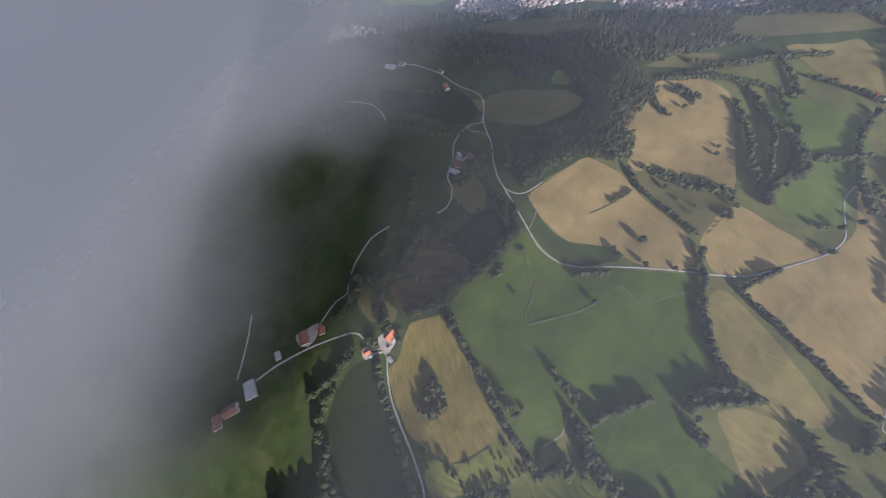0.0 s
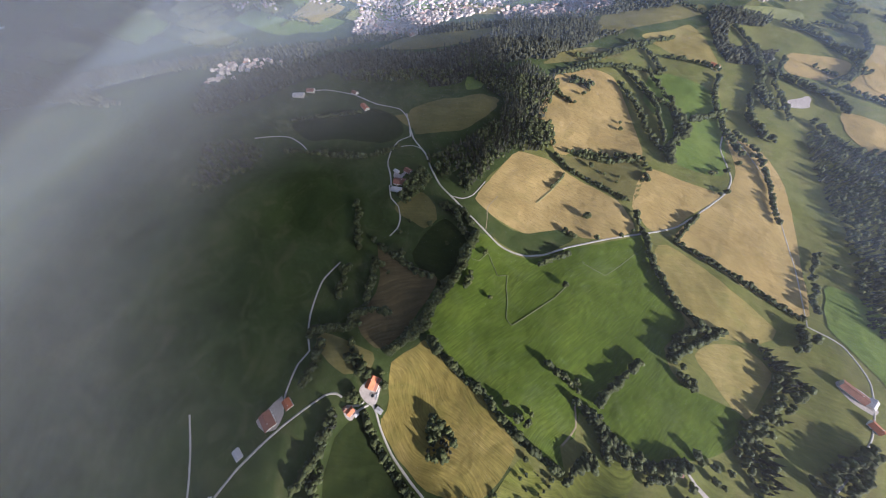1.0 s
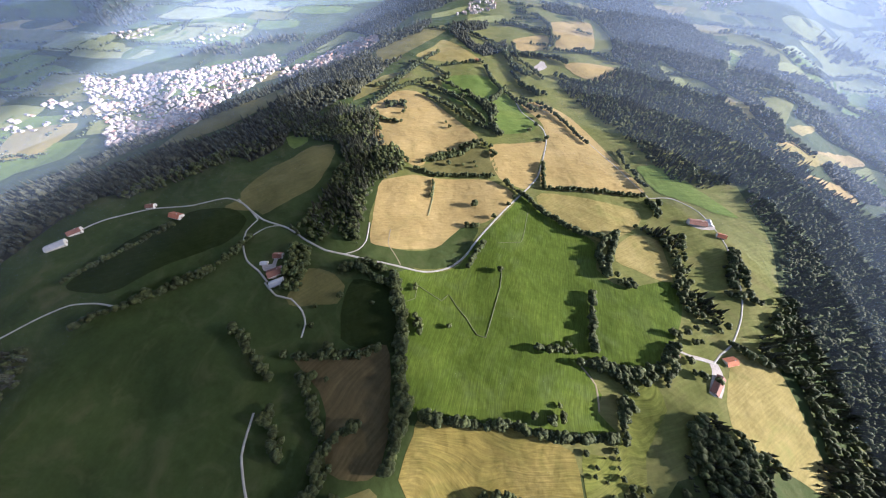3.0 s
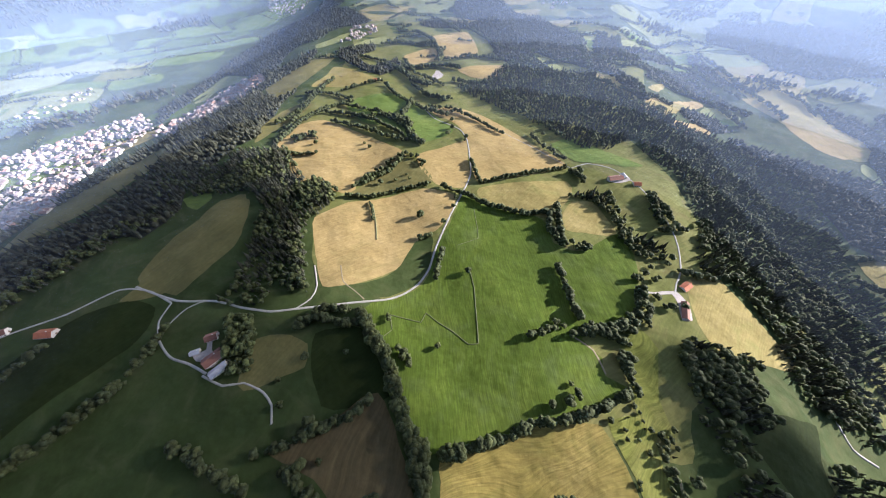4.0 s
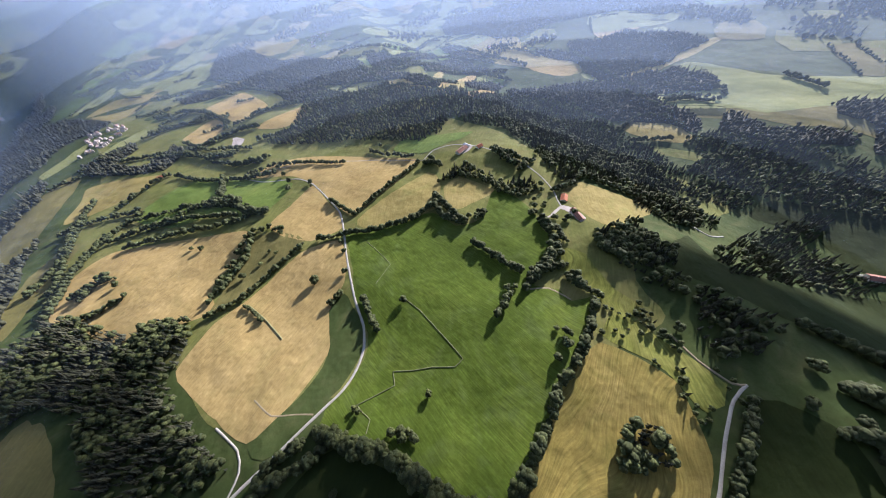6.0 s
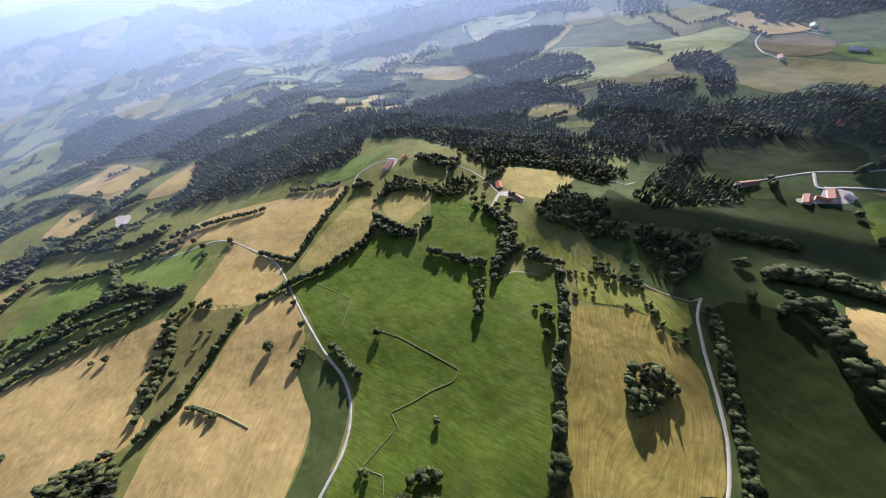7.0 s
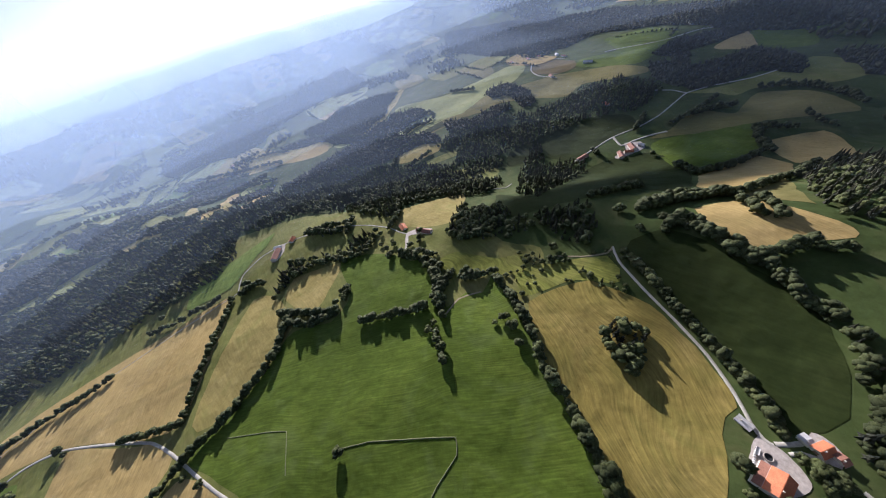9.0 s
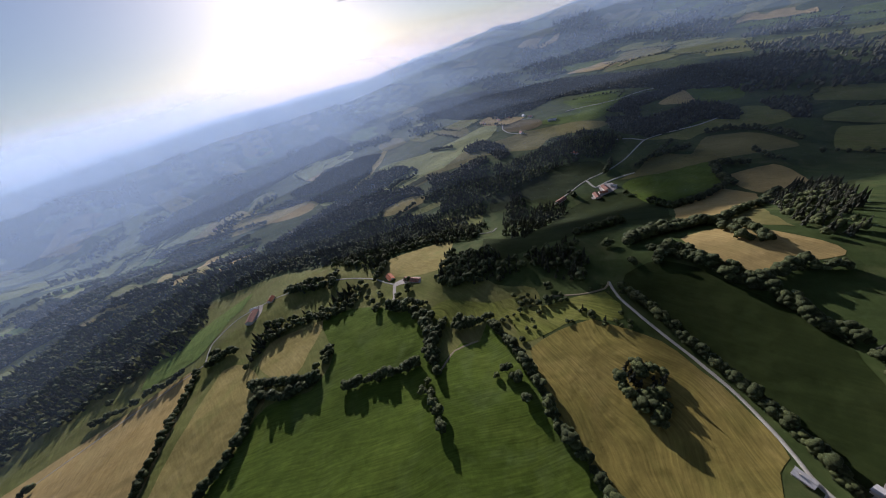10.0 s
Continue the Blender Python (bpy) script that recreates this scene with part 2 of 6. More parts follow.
def land(x, y):
    """Height of the ground: a long ridge tilted to the north, a scarp to the west, a valley to the north-east, hills all round."""
    x, y = np.asarray(x, float), np.asarray(y, float)
    z = 14 - 0.088 * np.clip(y, -900, 1800)
    z = z - 115 * ramp01(690, 1320, -x - 0.40 * np.clip(y - 650, 0, 1250))
    z = z - 110 * ramp01(260, 640, x - 0.05 * y) * (1.18 - 0.18 * ramp01(-180, 120, y))
    z = z + 3.0 * np.sin(x / 83 + 0.7) * np.sin(y / 97 + 0.3) + 1.6 * np.sin(x / 37 + y / 51)
    a, r = np.arctan2(y, x), np.hypot(x, y)
    return z + ramp01(2600, 4600, r) * (370 + 12 * np.sin(a * 9) + 8 * np.sin(a * 23 + 1))


def high(x, y):
    return float(land(x, y))


def mesh_object(name, verts, faces, material, parent=None, smooth=False):
    me = bpy.data.meshes.new(name)
    me.from_pydata(verts, [], faces)
    me.materials.append(material)
    if smooth:
        me.polygons.foreach_set("use_smooth", [True] * len(me.polygons))
    me.update()
    ob = new(name, me)
    ob.parent = parent
    return ob


def axis_steps(reach):
    fine = list(np.arange(-840, 841, 8.0))
    out, step, v = [], 10.0, 840.0
    while v < reach:
        step *= 1.09
        v += step
        out.append(v)
    return np.array([-q for q in reversed(out)] + fine + out)


def build_ground():
    ax = axis_steps(4700)
    gx, gy = np.meshgrid(ax, ax, indexing="ij")
    gz = land(gx, gy)
    n = len(ax)
    verts = np.stack([gx, gy, gz], -1).reshape(-1, 3)
    faces = []
    for i in range(n - 1):
        for j in range(n - 1):
            if math.hypot(ax[i], ax[j]) < 4850:
                faces.append((i * n + j, (i + 1) * n + j, (i + 1) * n + j + 1, i * n + j + 1))
    ob = mesh_object("ground", verts.tolist(), faces, M_PASTURE, smooth=True)
    tagged(ob, "rolling green pasture ridge falling to wide valleys", "ground", kind="structure")


build_ground()


def inside(p, poly):
    x, y = p
    hit = False
    for (x1, y1), (x2, y2) in zip(poly, poly[1:] + poly[:1]):
        if (y1 > y) != (y2 > y) and x < (x2 - x1) * (y - y1) / (y2 - y1) + x1:
            hit = not hit
    return hit


def soften(poly, rnd, closed=True, step=14.0, wobble=1.2, tension=0.35):
    """Rounds the corners of an outline and makes its edge a little uneven."""
    n = len(poly)
    out = []
    last = n if closed else n - 1
    for i in range(last):
        if closed:
            p0, p1, p2, p3 = (Vector(poly[(i + k) % n]) for k in (-1, 0, 1, 2))
        else:
            p0, p1, p2, p3 = (Vector(poly[min(max(i + k, 0), n - 1)]) for k in (-1, 0, 1, 2))
        steps = max(2, int((p2 - p1).length / step))
        for k in range(steps):
            t = k / steps
            m1, m2 = (p2 - p0) * tension, (p3 - p1) * tension
            h = (2 * t**3 - 3 * t**2 + 1) * p1 + (t**3 - 2 * t**2 + t) * m1 + (-2 * t**3 + 3 * t**2) * p2 + (t**3 - t**2) * m2
            out.append((h.x + rnd.uniform(-wobble, wobble), h.y + rnd.uniform(-wobble, wobble)))
    if not closed:
        out.append(tuple(poly[-1]))
    return out


def field(name, poly, material, label, lift=0.24, cell=9.0, seed=1, wobble=1.2):
    """A parcel of land draped on the ground, with its own crop or grass."""
    rnd = random.Random(seed + len(poly) * 7)
    edge = soften(poly, rnd, wobble=wobble)
    xs, ys = [p[0] for p in edge], [p[1] for p in edge]
    pts = [Vector(p) for p in edge]
    n = len(pts)
    for x in np.arange(min(xs), max(xs), cell):
        for y in np.arange(min(ys), max(ys), cell):
            if inside((x, y), edge):
                pts.append(Vector((x, y)))
    vs, _, fs, *_ = geometry.delaunay_2d_cdt(pts, [(i, (i + 1) % n) for i in range(n)], [], 1, 0.05)
    keep = []
    for f in fs:
        c = (sum(vs[i].x for i in f) / 3, sum(vs[i].y for i in f) / 3)
        if inside(c, edge):
            keep.append(tuple(f))
    zs = land([v.x for v in vs], [v.y for v in vs]) + lift
    ob = mesh_object(name, [(v.x, v.y, float(z)) for v, z in zip(vs, zs)], keep, material, smooth=True)
    return tagged(ob, label, name.replace("_", " "), kind="structure")


def ribbon(name, line, width, material, label, lift=0.46, seed=3, kind="structure", category="road", depth=0.4, bend=0.35):
    """A road or path draped along a line, with a raised bed and sloping shoulders."""
    rnd = random.Random(seed)
    pts = soften(line, rnd, closed=False, step=8.0, wobble=0.15, tension=bend)
    verts, faces = [], []
    for i, p in enumerate(pts):
        a, b = Vector(pts[max(i - 1, 0)]), Vector(pts[min(i + 1, len(pts) - 1)])
        d = (b - a).normalized()
        nrm = Vector((-d.y, d.x))
        w = width * (0.5 + rnd.uniform(-0.05, 0.05))
        for off, dz in ((-w - 0.4, lift - depth), (-w, lift), (0, lift + 0.06), (w, lift), (w + 0.4, lift - depth)):
            q = Vector(p) + nrm * off
            verts.append((q.x, q.y, high(q.x, q.y) + dz))
        if i:
            for k in range(4):
                faces.append((i * 5 + k - 5, i * 5 + k - 4, i * 5 + k + 1, i * 5 + k))
    ob = mesh_object(name, verts, faces, material, smooth=True)
    return tagged(ob, label, category, kind=kind)


# fields
field("pasture", [(-600, 420), (-640, 700), (-720, 1050), (-900, 1500), (-880, 2050), (-400, 2200), (200, 2000), (420, 1500), (380, 1000), (260, 640), (330, 430), (345, 260), (335, 90), (240, -20), (228, -70), (150, -70), (60, -30), (-60, 0), (-160, 30), (-280, 60), (-335, 160), (-430, 240)], M_RIDGE, "sunlit grazed pasture along the ridge top", lift=0.13, seed=50, cell=10.0)
field("meadow", [(-81, 284), (-33, 267), (22, 254), (72, 248), (92, 194), (136, 186), (195, 242), (216, 202), (214, 146), (201, 113), (204, 87), (166, 61), (129, 36), (151, 16), (152, -4), (182, -12), (143, -40), (71, -80), (-28, -129), (-44, -126), (-86, -75), (-165, 8), (-128, 32), (-99, 64), (-93, 104), (-97, 151), (-86, 208)], M_GREEN, "large lush green meadow with faint mowing streaks", seed=2)
field("hay_field", [(142, -58), (163, -89), (175, -123), (161, -150), (149, -173), (109, -200), (78, -211), (63, -213), (54, -202), (29, -194), (0, -185), (-12, -146), (-17, -130), (8, -117), (41, -98), (72, -77), (107, -65)], M_YELLOW, "mown yellow hay field with swirling tractor rows", seed=3)
field("stubble_field", [(-336, 156), (-293, 210), (-245, 232), (-162, 282), (-98, 279), (-91, 231), (-105, 180), (-132, 150), (-132, 98), (-184, 50), (-242, 25), (-278, 67), (-319, 122)], M_TAN, "dry tan stubble field beside the pale road", seed=4)
field("stubble_field", [(-213, 395), (-172, 436), (-119, 486), (-99, 416), (-83, 360), (-84, 307), (-142, 303), (-193, 351)], M_TAN, "small tan stubble field above the road bend", seed=5)
field("stubble_field", [(-244, 624), (-204, 666), (-107, 634), (37, 518), (117, 440), (21, 369), (-59, 335), (-82, 380), (-102, 450), (-120, 505), (-164, 566)], M_TAN, "long tan stubble field along a track", seed=6)
field("stubble_field", [(-54, 315), (18, 349), (119, 379), (126, 339), (103, 283), (86, 256), (8, 258), (-49, 286)], M_STRAW, "pale straw and green field between two hedgerows", seed=7)
field("stubble_field", [(108, 273), (127, 312), (164, 321), (197, 242), (157, 231), (111, 230)], M_STRAW, "small straw-coloured field enclosed by trees", seed=8)
field("stubble_field", [(-583, 462), (-522, 508), (-417, 479), (-250, 403), (-244, 374), (-306, 289), (-300, 231), (-406, 244), (-447, 252), (-497, 305), (-570, 365)], M_TAN, "broad tan field with scattered bushes", seed=9)
field("stubble_field", [(-487, 168), (-544, 151), (-546, 88), (-555, 53), (-534, -33), (-489, -41), (-449, -42), (-438, 1), (-429, 56), (-444, 99)], M_OLIVE, "long dull straw-coloured field strip above the lane", seed=10)
field("meadow", [(-493, 664), (-378, 717), (-220, 594), (-160, 525), (-231, 444), (-328, 514), (-419, 528), (-507, 611)], M_BGREEN, "bright green meadow on the ridge", seed=11)
field("stubble_field", [(-698, 722), (-703, 833), (-714, 908), (-633, 894), (-493, 819), (-512, 779), (-560, 753), (-623, 733)], M_STRAW, "pale tan field near a red-roofed farm", seed=12)
field("stubble_field", [(-459, 1346), (-396, 1448), (-311, 1461), (-216, 1208), (-251, 1112), (-318, 1073), (-345, 1135), (-388, 1230)], M_TAN, "far tan field on the ridge", seed=13)
field("stubble_field", [(-247, 971), (-158, 1026), (-74, 1049), (-78, 997), (-192, 925)], M_TAN, "far tan field at the forest edge", seed=14)
field("stubble_field", [(-495, 1086), (-447, 1185), (-402, 1197), (-359, 1106), (-401, 1068), (-468, 1037)], M_TAN, "far small tan field between hedges", seed=15)
field("stubble_field", [(286, 168), (341, 188), (415, 81), (355, 65), (297, 62), (281, 96)], M_STRAW, "yellowish field beside the forest farm", seed=16)
field("rough_meadow", [(203, 67), (220, 46), (208, -14), (218, -51), (193, -51), (189, -12), (170, 20), (184, 51)], M_SCRUB, "tussocky rough meadow with streaks of tall grass", seed=20)
field("rough_pasture", [(-194, -170), (-157, -147), (-112, -93), (-90, -96), (-43, -149), (-21, -192), (-36, -211), (-66, -222), (-121, -180)], M_BROWN, "brown rough pasture between hedges", seed=21)
field("rough_pasture", [(-68, -271), (-50, -246), (-21, -207), (0, -214), (-2, -248), (-52, -285)], M_OLIVE, "worn straw-coloured pasture beside the farmyard", seed=22)
field("meadow", [(-521, -72), (-522, -48), (-531, 80), (-531, 158), (-509, 182), (-475, 134), (-452, 44), (-467, -40)], M_OLIVE, "olive meadow above the road junction", seed=23)
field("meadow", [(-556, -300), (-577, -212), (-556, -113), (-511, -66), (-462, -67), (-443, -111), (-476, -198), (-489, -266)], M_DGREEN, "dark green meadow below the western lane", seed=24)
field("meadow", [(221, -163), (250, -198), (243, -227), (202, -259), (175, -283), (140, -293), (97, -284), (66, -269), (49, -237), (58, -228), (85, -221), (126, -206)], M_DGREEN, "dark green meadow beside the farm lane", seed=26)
field("stubble_field", [(290, -247), (308, -302), (272, -342), (250, -358), (236, -353), (229, -305), (214, -274), (215, -257)], M_TAN, "tan field below the eastern hedges", seed=27)
field("meadow", [(986, 486), (1161, 322), (1205, 170), (1076, 136), (994, 211), (896, 332)], M_OLIVE, "long olive meadow in the eastern valley", seed=37)

field("meadow", [(-284, -69), (-257, -54), (-214, -59), (-201, -85), (-223, -100), (-245, -122), (-269, -122)], M_OLIVE, "olive patch of rough grass below the road", seed=40)
field("meadow", [(-212, -42), (-156, -21), (-116, -56), (-88, -88), (-126, -110), (-158, -118), (-195, -83)], M_DGREEN, "meadow coloured dark for shade beside the thick hedge", seed=41, lift=0.19)
field("meadow", [(-241, 21), (-180, 49), (-147, 80), (-135, 144), (-110, 161), (-97, 103), (-108, 62), (-138, 34), (-205, 7), (-225, 2)], M_PASTURE, "unmown grass strip between stubble and road", seed=42, lift=0.3)
field("meadow", [(-306, 229), (-279, 290), (-239, 376), (-185, 354), (-152, 307), (-218, 266), (-267, 236)], M_OLIVE, "bushy green pasture between stubble fields", seed=43)
field("rough_meadow", [(185, 50), (197, 4), (198, -55), (198, -75), (211, -144), (173, -152), (176, -109), (151, -52), (183, -37), (179, 14)], M_SCRUB, "tussocky meadow crossed by long tree shadows", seed=44, lift=0.29)

# the dark colour of these two meadows carries part of their shade
field("meadow", [(626, 10), (697, 11), (761, -58), (829, -134), (860, -225), (844, -292), (805, -304), (763, -304), (727, -243), (680, -188), (640, -141), (664, -74)], M_DGREEN, "green meadow coloured as shaded between forest belt and road", lift=0.3, cell=14.0, seed=30, wobble=2.0)
field("meadow", [(401, 9), (377, -63), (594, -175), (636, -249), (632, -319), (525, -334), (427, -301), (346, -259), (377, -212), (384, -175), (344, -136), (318, -83), (292, -14)], M_DGREEN, "green meadow coloured as shaded in front of the eastern farm", lift=0.3, cell=14.0, seed=31, wobble=2.0)
field("meadow", [(625, -318), (660, -309), (688, -334), (708, -472), (701, -497), (638, -478), (594, -470), (566, -422), (508, -348), (539, -326)], M_GREEN, "green meadow beside the eastern farm", lift=0.34, cell=14.0, seed=29, wobble=2.0)
field("meadow", [(700, -316), (727, -361), (810, -431), (770, -494), (852, -562), (821, -634), (755, -654), (702, -658), (701, -591), (706, -499), (697, -411)], M_OLIVE, "long olive field on the eastern rise", lift=0.38, cell=14.0, seed=32, wobble=2.0)
field("meadow", [(920, -443), (922, -530), (936, -568), (957, -655), (999, -719), (947, -753), (844, -736), (835, -683), (855, -640), (880, -571), (855, -521), (885, -497)], M_RIDGE, "olive meadow above the eastern road", lift=0.4, cell=14.0, seed=33, wobble=2.0)
field("meadow", [(1286, -700), (1250, -826), (1153, -797), (1076, -752), (1122, -669), (1185, -679)], M_GREEN, "far green field between woods", lift=0.6, cell=14.0, seed=36, wobble=2.0)
field("stubble_field", [(1224, -590), (1300, -691), (1142, -664), (1178, -590)], M_TAN, "far tan field between woods", lift=0.6, cell=14.0, seed=37, wobble=2.0)
field("meadow", [(1619, -325), (1598, -488), (1487, -559), (1384, -501), (1283, -445), (1221, -383), (1266, -285), (1327, -193), (1400, -219), (1419, -342)], M_GREEN, "far green fields by the plateau hamlet", lift=0.6, cell=14.0, seed=38, wobble=2.0)
field("meadow", [(1183, 81), (1278, -120), (1257, -302), (1180, -393), (1122, -390), (1125, -320), (1136, -201), (1052, -143), (1070, -31), (1054, 88), (1007, 145), (1002, 253), (1142, 312)], M_OLIVE, "wide olive meadow near the eastern hamlet", lift=0.6, cell=14.0, seed=39, wobble=2.0)
field("rough_pasture", [(1548, -8), (1429, -178), (1323, -189), (1289, -120), (1341, -32)], M_BROWN, "brown ploughed field beside the hamlet", lift=0.8, cell=14.0, seed=47, wobble=2.0)
field("stubble_field", [(619, -488), (641, -577), (610, -589), (525, -561), (505, -481), (562, -484)], M_TAN, "tan field strip on the eastern rise", lift=0.4, cell=14.0, seed=48, wobble=2.0)
field("stubble_field", [(482, -337), (572, -449), (511, -471), (428, -412), (352, -313), (335, -270)], M_TAN, "tan field with long tree shadows", lift=0.4, cell=14.0, seed=49, wobble=2.0)
field("stubble_field", [(333, -309), (401, -394), (337, -363), (293, -351), (302, -338), (313, -315)], M_OLIVE, "straw-coloured field strip in the east", lift=0.4, cell=14.0, seed=51, wobble=2.0)
field("stubble_field", [(713, 378), (785, 402), (822, 315), (801, 246), (758, 245), (717, 303)], M_STRAW, "yellow clearing within the forest", lift=0.4, cell=14.0, seed=17, wobble=2.0)
field("meadow", [(692, 285), (728, 228), (748, 195), (719, 170), (683, 234)], M_RIDGE, "green clearing at the forest edge", lift=0.4, cell=14.0, seed=18, wobble=2.0)
field("meadow", [(610, 161), (623, 84), (611, 34), (545, 34), (540, 83)], M_RIDGE, "sunny green clearing between woods", lift=0.4, cell=14.0, seed=19, wobble=2.0)
field("meadow", [(539, 201), (539, 161), (473, 139), (462, 166)], M_RIDGE, "small sunny glade between woods", lift=0.4, cell=14.0, seed=52, wobble=2.0)
field("meadow", [(1239, 596), (1279, 473), (1300, 323), (1501, 87), (1433, 7), (1183, 81), (1158, 145), (1032, 215), (1011, 278), (922, 358), (904, 448)], M_SAGE, "pale green meadow between far woods", lift=0.8, cell=14.0, seed=54, wobble=2.0)
field("stubble_field", [(1000, 1152), (1022, 874), (946, 807), (893, 904), (851, 1024), (807, 1205)], M_STRAW, "long pale stubble field along a valley hedge", lift=0.8, cell=14.0, seed=55, wobble=2.0)
field("meadow", [(1134, 690), (1528, 713), (1540, 663), (1216, 618), (996, 638), (985, 677)], M_STRAW, "far pale strip of grass between woods", lift=0.9, cell=14.0, seed=56, wobble=2.0)
field("meadow", [(1976, 1696), (1887, 1331), (1811, 1044), (1654, 1010), (1498, 1139), (1519, 1362)], M_SAGE, "far pale meadow by a hamlet", lift=0.9, cell=14.0, seed=57, wobble=2.0)
field("meadow", [(1159, 2322), (1473, 2396), (1474, 1992), (1288, 1858), (1048, 1901), (1003, 2058)], M_SAGE, "pale valley meadow among woods", lift=0.9, cell=14.0, seed=58, wobble=2.0)
field("meadow", [(721, 2123), (989, 1932), (1085, 1693), (907, 1579), (742, 1809), (575, 1770)], M_SAGE, "long pale valley meadow", lift=0.9, cell=14.0, seed=59, wobble=2.0)
field("slope_meadow", [(-852, -58), (-944, 41), (-973, 156), (-1052, 309), (-977, 408), (-871, 424), (-791, 349), (-808, 203), (-813, 61)], M_OLIVE, "green slope meadow above the western town", lift=0.6, cell=14.0, seed=60, wobble=2.0)
field("slope_meadow", [(-629, 140), (-609, 177), (-568, 158), (-573, 121)], M_BGREEN, "small bright clearing among dark trees", lift=0.6, cell=14.0, seed=61, wobble=2.0)
field("slope_meadow", [(-897, 736), (-863, 846), (-824, 1048), (-761, 997), (-743, 751), (-748, 621), (-780, 615)], M_OLIVE, "pale dry slope above the valley houses", lift=0.6, cell=14.0, seed=62, wobble=2.0)
field("slope_meadow", [(-664, 431), (-674, 529), (-639, 601), (-604, 577), (-611, 490), (-621, 415), (-627, 358)], M_OLIVE, "dry grass slope along the crest hedge", lift=0.6, cell=14.0, seed=63, wobble=2.0)
field("meadow", [(-1257, 718), (-1268, 841), (-1151, 892), (-991, 834), (-1186, 936), (-1377, 997), (-1360, 861), (-1330, 753)], M_SAGE, "pale meadow below the valley houses", lift=0.8, cell=14.0, seed=64, wobble=2.0)
field("meadow", [(210, 1460), (277, 1418), (347, 1467), (267, 1313), (222, 1319)], M_BGREEN, "bright valley meadow between hedge belts", lift=0.9, cell=18.0, seed=500, wobble=2.5)
field("meadow", [(398, 1325), (717, 1866), (794, 1677), (713, 1611), (440, 1305)], M_BGREEN, "green strip between valley hedges", lift=0.9, cell=18.0, seed=501, wobble=2.5)
field("meadow", [(630, 1038), (731, 986), (683, 960), (610, 981)], M_BGREEN, "small bright valley meadow", lift=0.9, cell=18.0, seed=502, wobble=2.5)
field("meadow", [(339, 817), (515, 978), (606, 1057), (402, 785), (339, 782)], M_STRAW, "straw-coloured strip at the forest foot", lift=0.9, cell=18.0, seed=503, wobble=2.5)
field("meadow", [(200, 1018), (317, 981), (326, 836), (292, 889), (230, 955)], M_STRAW, "straw-coloured strip below the forest", lift=0.9, cell=18.0, seed=504, wobble=2.5)
field("meadow", [(374, 1649), (777, 2327), (1023, 2540), (989, 1932), (824, 1924), (614, 1810), (442, 1600)], M_SAGE, "broad pale meadow in the valley", lift=0.7, cell=18.0, seed=505, wobble=2.5)
field("meadow", [(1072, 2774), (1351, 2767), (1507, 2455), (1251, 2172), (1006, 2116), (1057, 2588)], M_SAGE, "wide pale meadow beyond the brook", lift=0.7, cell=18.0, seed=506, wobble=2.5)
field("stubble_field", [(-434, 1319), (-324, 1355), (-217, 1202), (-224, 1152), (-308, 1134), (-401, 1230)], M_TAN, "tan field among ridge hedges", lift=0.9, cell=18.0, seed=507, wobble=2.5)
field("stubble_field", [(-238, 956), (-174, 1000), (-82, 1022), (-85, 963), (-106, 892), (-188, 904)], M_TAN, "tan strip beside the ridge forest", lift=0.9, cell=18.0, seed=508, wobble=2.5)
field("stubble_field", [(-466, 1024), (-445, 1152), (-372, 1111), (-360, 1061), (-419, 989)], M_TAN, "small tan field between thick hedges", lift=0.9, cell=18.0, seed=509, wobble=2.5)
field("yard", [(-316, 854), (-321, 947), (-285, 907), (-290, 866)], M_YARD, "reddish bare triangle of ground beside a track", lift=1.0, cell=18.0, seed=510, wobble=2.5)

# the far patchwork on the northern ridge and in the north-eastern valley
field("meadow", [(-1227, 1693), (-1159, 1688), (-1084, 1684), (-1025, 1648), (-1014, 1533), (-1112, 1497)], M_SAGE, "pale green meadow among far hedges", lift=0.8, cell=26.0, seed=200, wobble=3.0)
field("meadow", [(-1199, 1910), (-1140, 2028), (-1067, 2124), (-1030, 2232), (-995, 2069), (-1048, 1964), (-1126, 1899)], M_SAGE, "pale green meadow among far hedges", lift=0.8, cell=26.0, seed=201, wobble=3.0)
field("meadow", [(-988, 2155), (-819, 2137), (-762, 2038), (-835, 1984), (-921, 1997)], M_SAGE, "pale green meadow among far hedges", lift=0.8, cell=26.0, seed=202, wobble=3.0)
field("meadow", [(-829, 2025), (-648, 2184), (-516, 2275), (-479, 2133), (-519, 1925), (-568, 1741), (-640, 1669), (-719, 1914)], M_SAGE, "pale green meadow among far hedges", lift=0.8, cell=26.0, seed=203, wobble=3.0)
field("meadow", [(-1201, 2420), (-1123, 2572), (-1057, 2634), (-1034, 2456), (-1102, 2348), (-1176, 2288)], M_SAGE, "pale green meadow among far hedges", lift=0.8, cell=26.0, seed=204, wobble=3.0)
field("meadow", [(-1006, 2425), (-900, 2471), (-782, 2583), (-783, 2391), (-834, 2198), (-945, 2260)], M_SAGE, "pale green meadow among far hedges", lift=0.8, cell=26.0, seed=205, wobble=3.0)
field("meadow", [(-765, 1116), (-760, 1268), (-684, 1340), (-639, 1280), (-687, 1202), (-712, 1097)], M_SAGE, "pale green meadow among far hedges", lift=0.8, cell=26.0, seed=206, wobble=3.0)
field("meadow", [(-950, 1162), (-915, 1240), (-875, 1373), (-856, 1218), (-894, 1144), (-912, 1112)], M_SAGE, "pale green meadow among far hedges", lift=0.8, cell=26.0, seed=208, wobble=3.0)
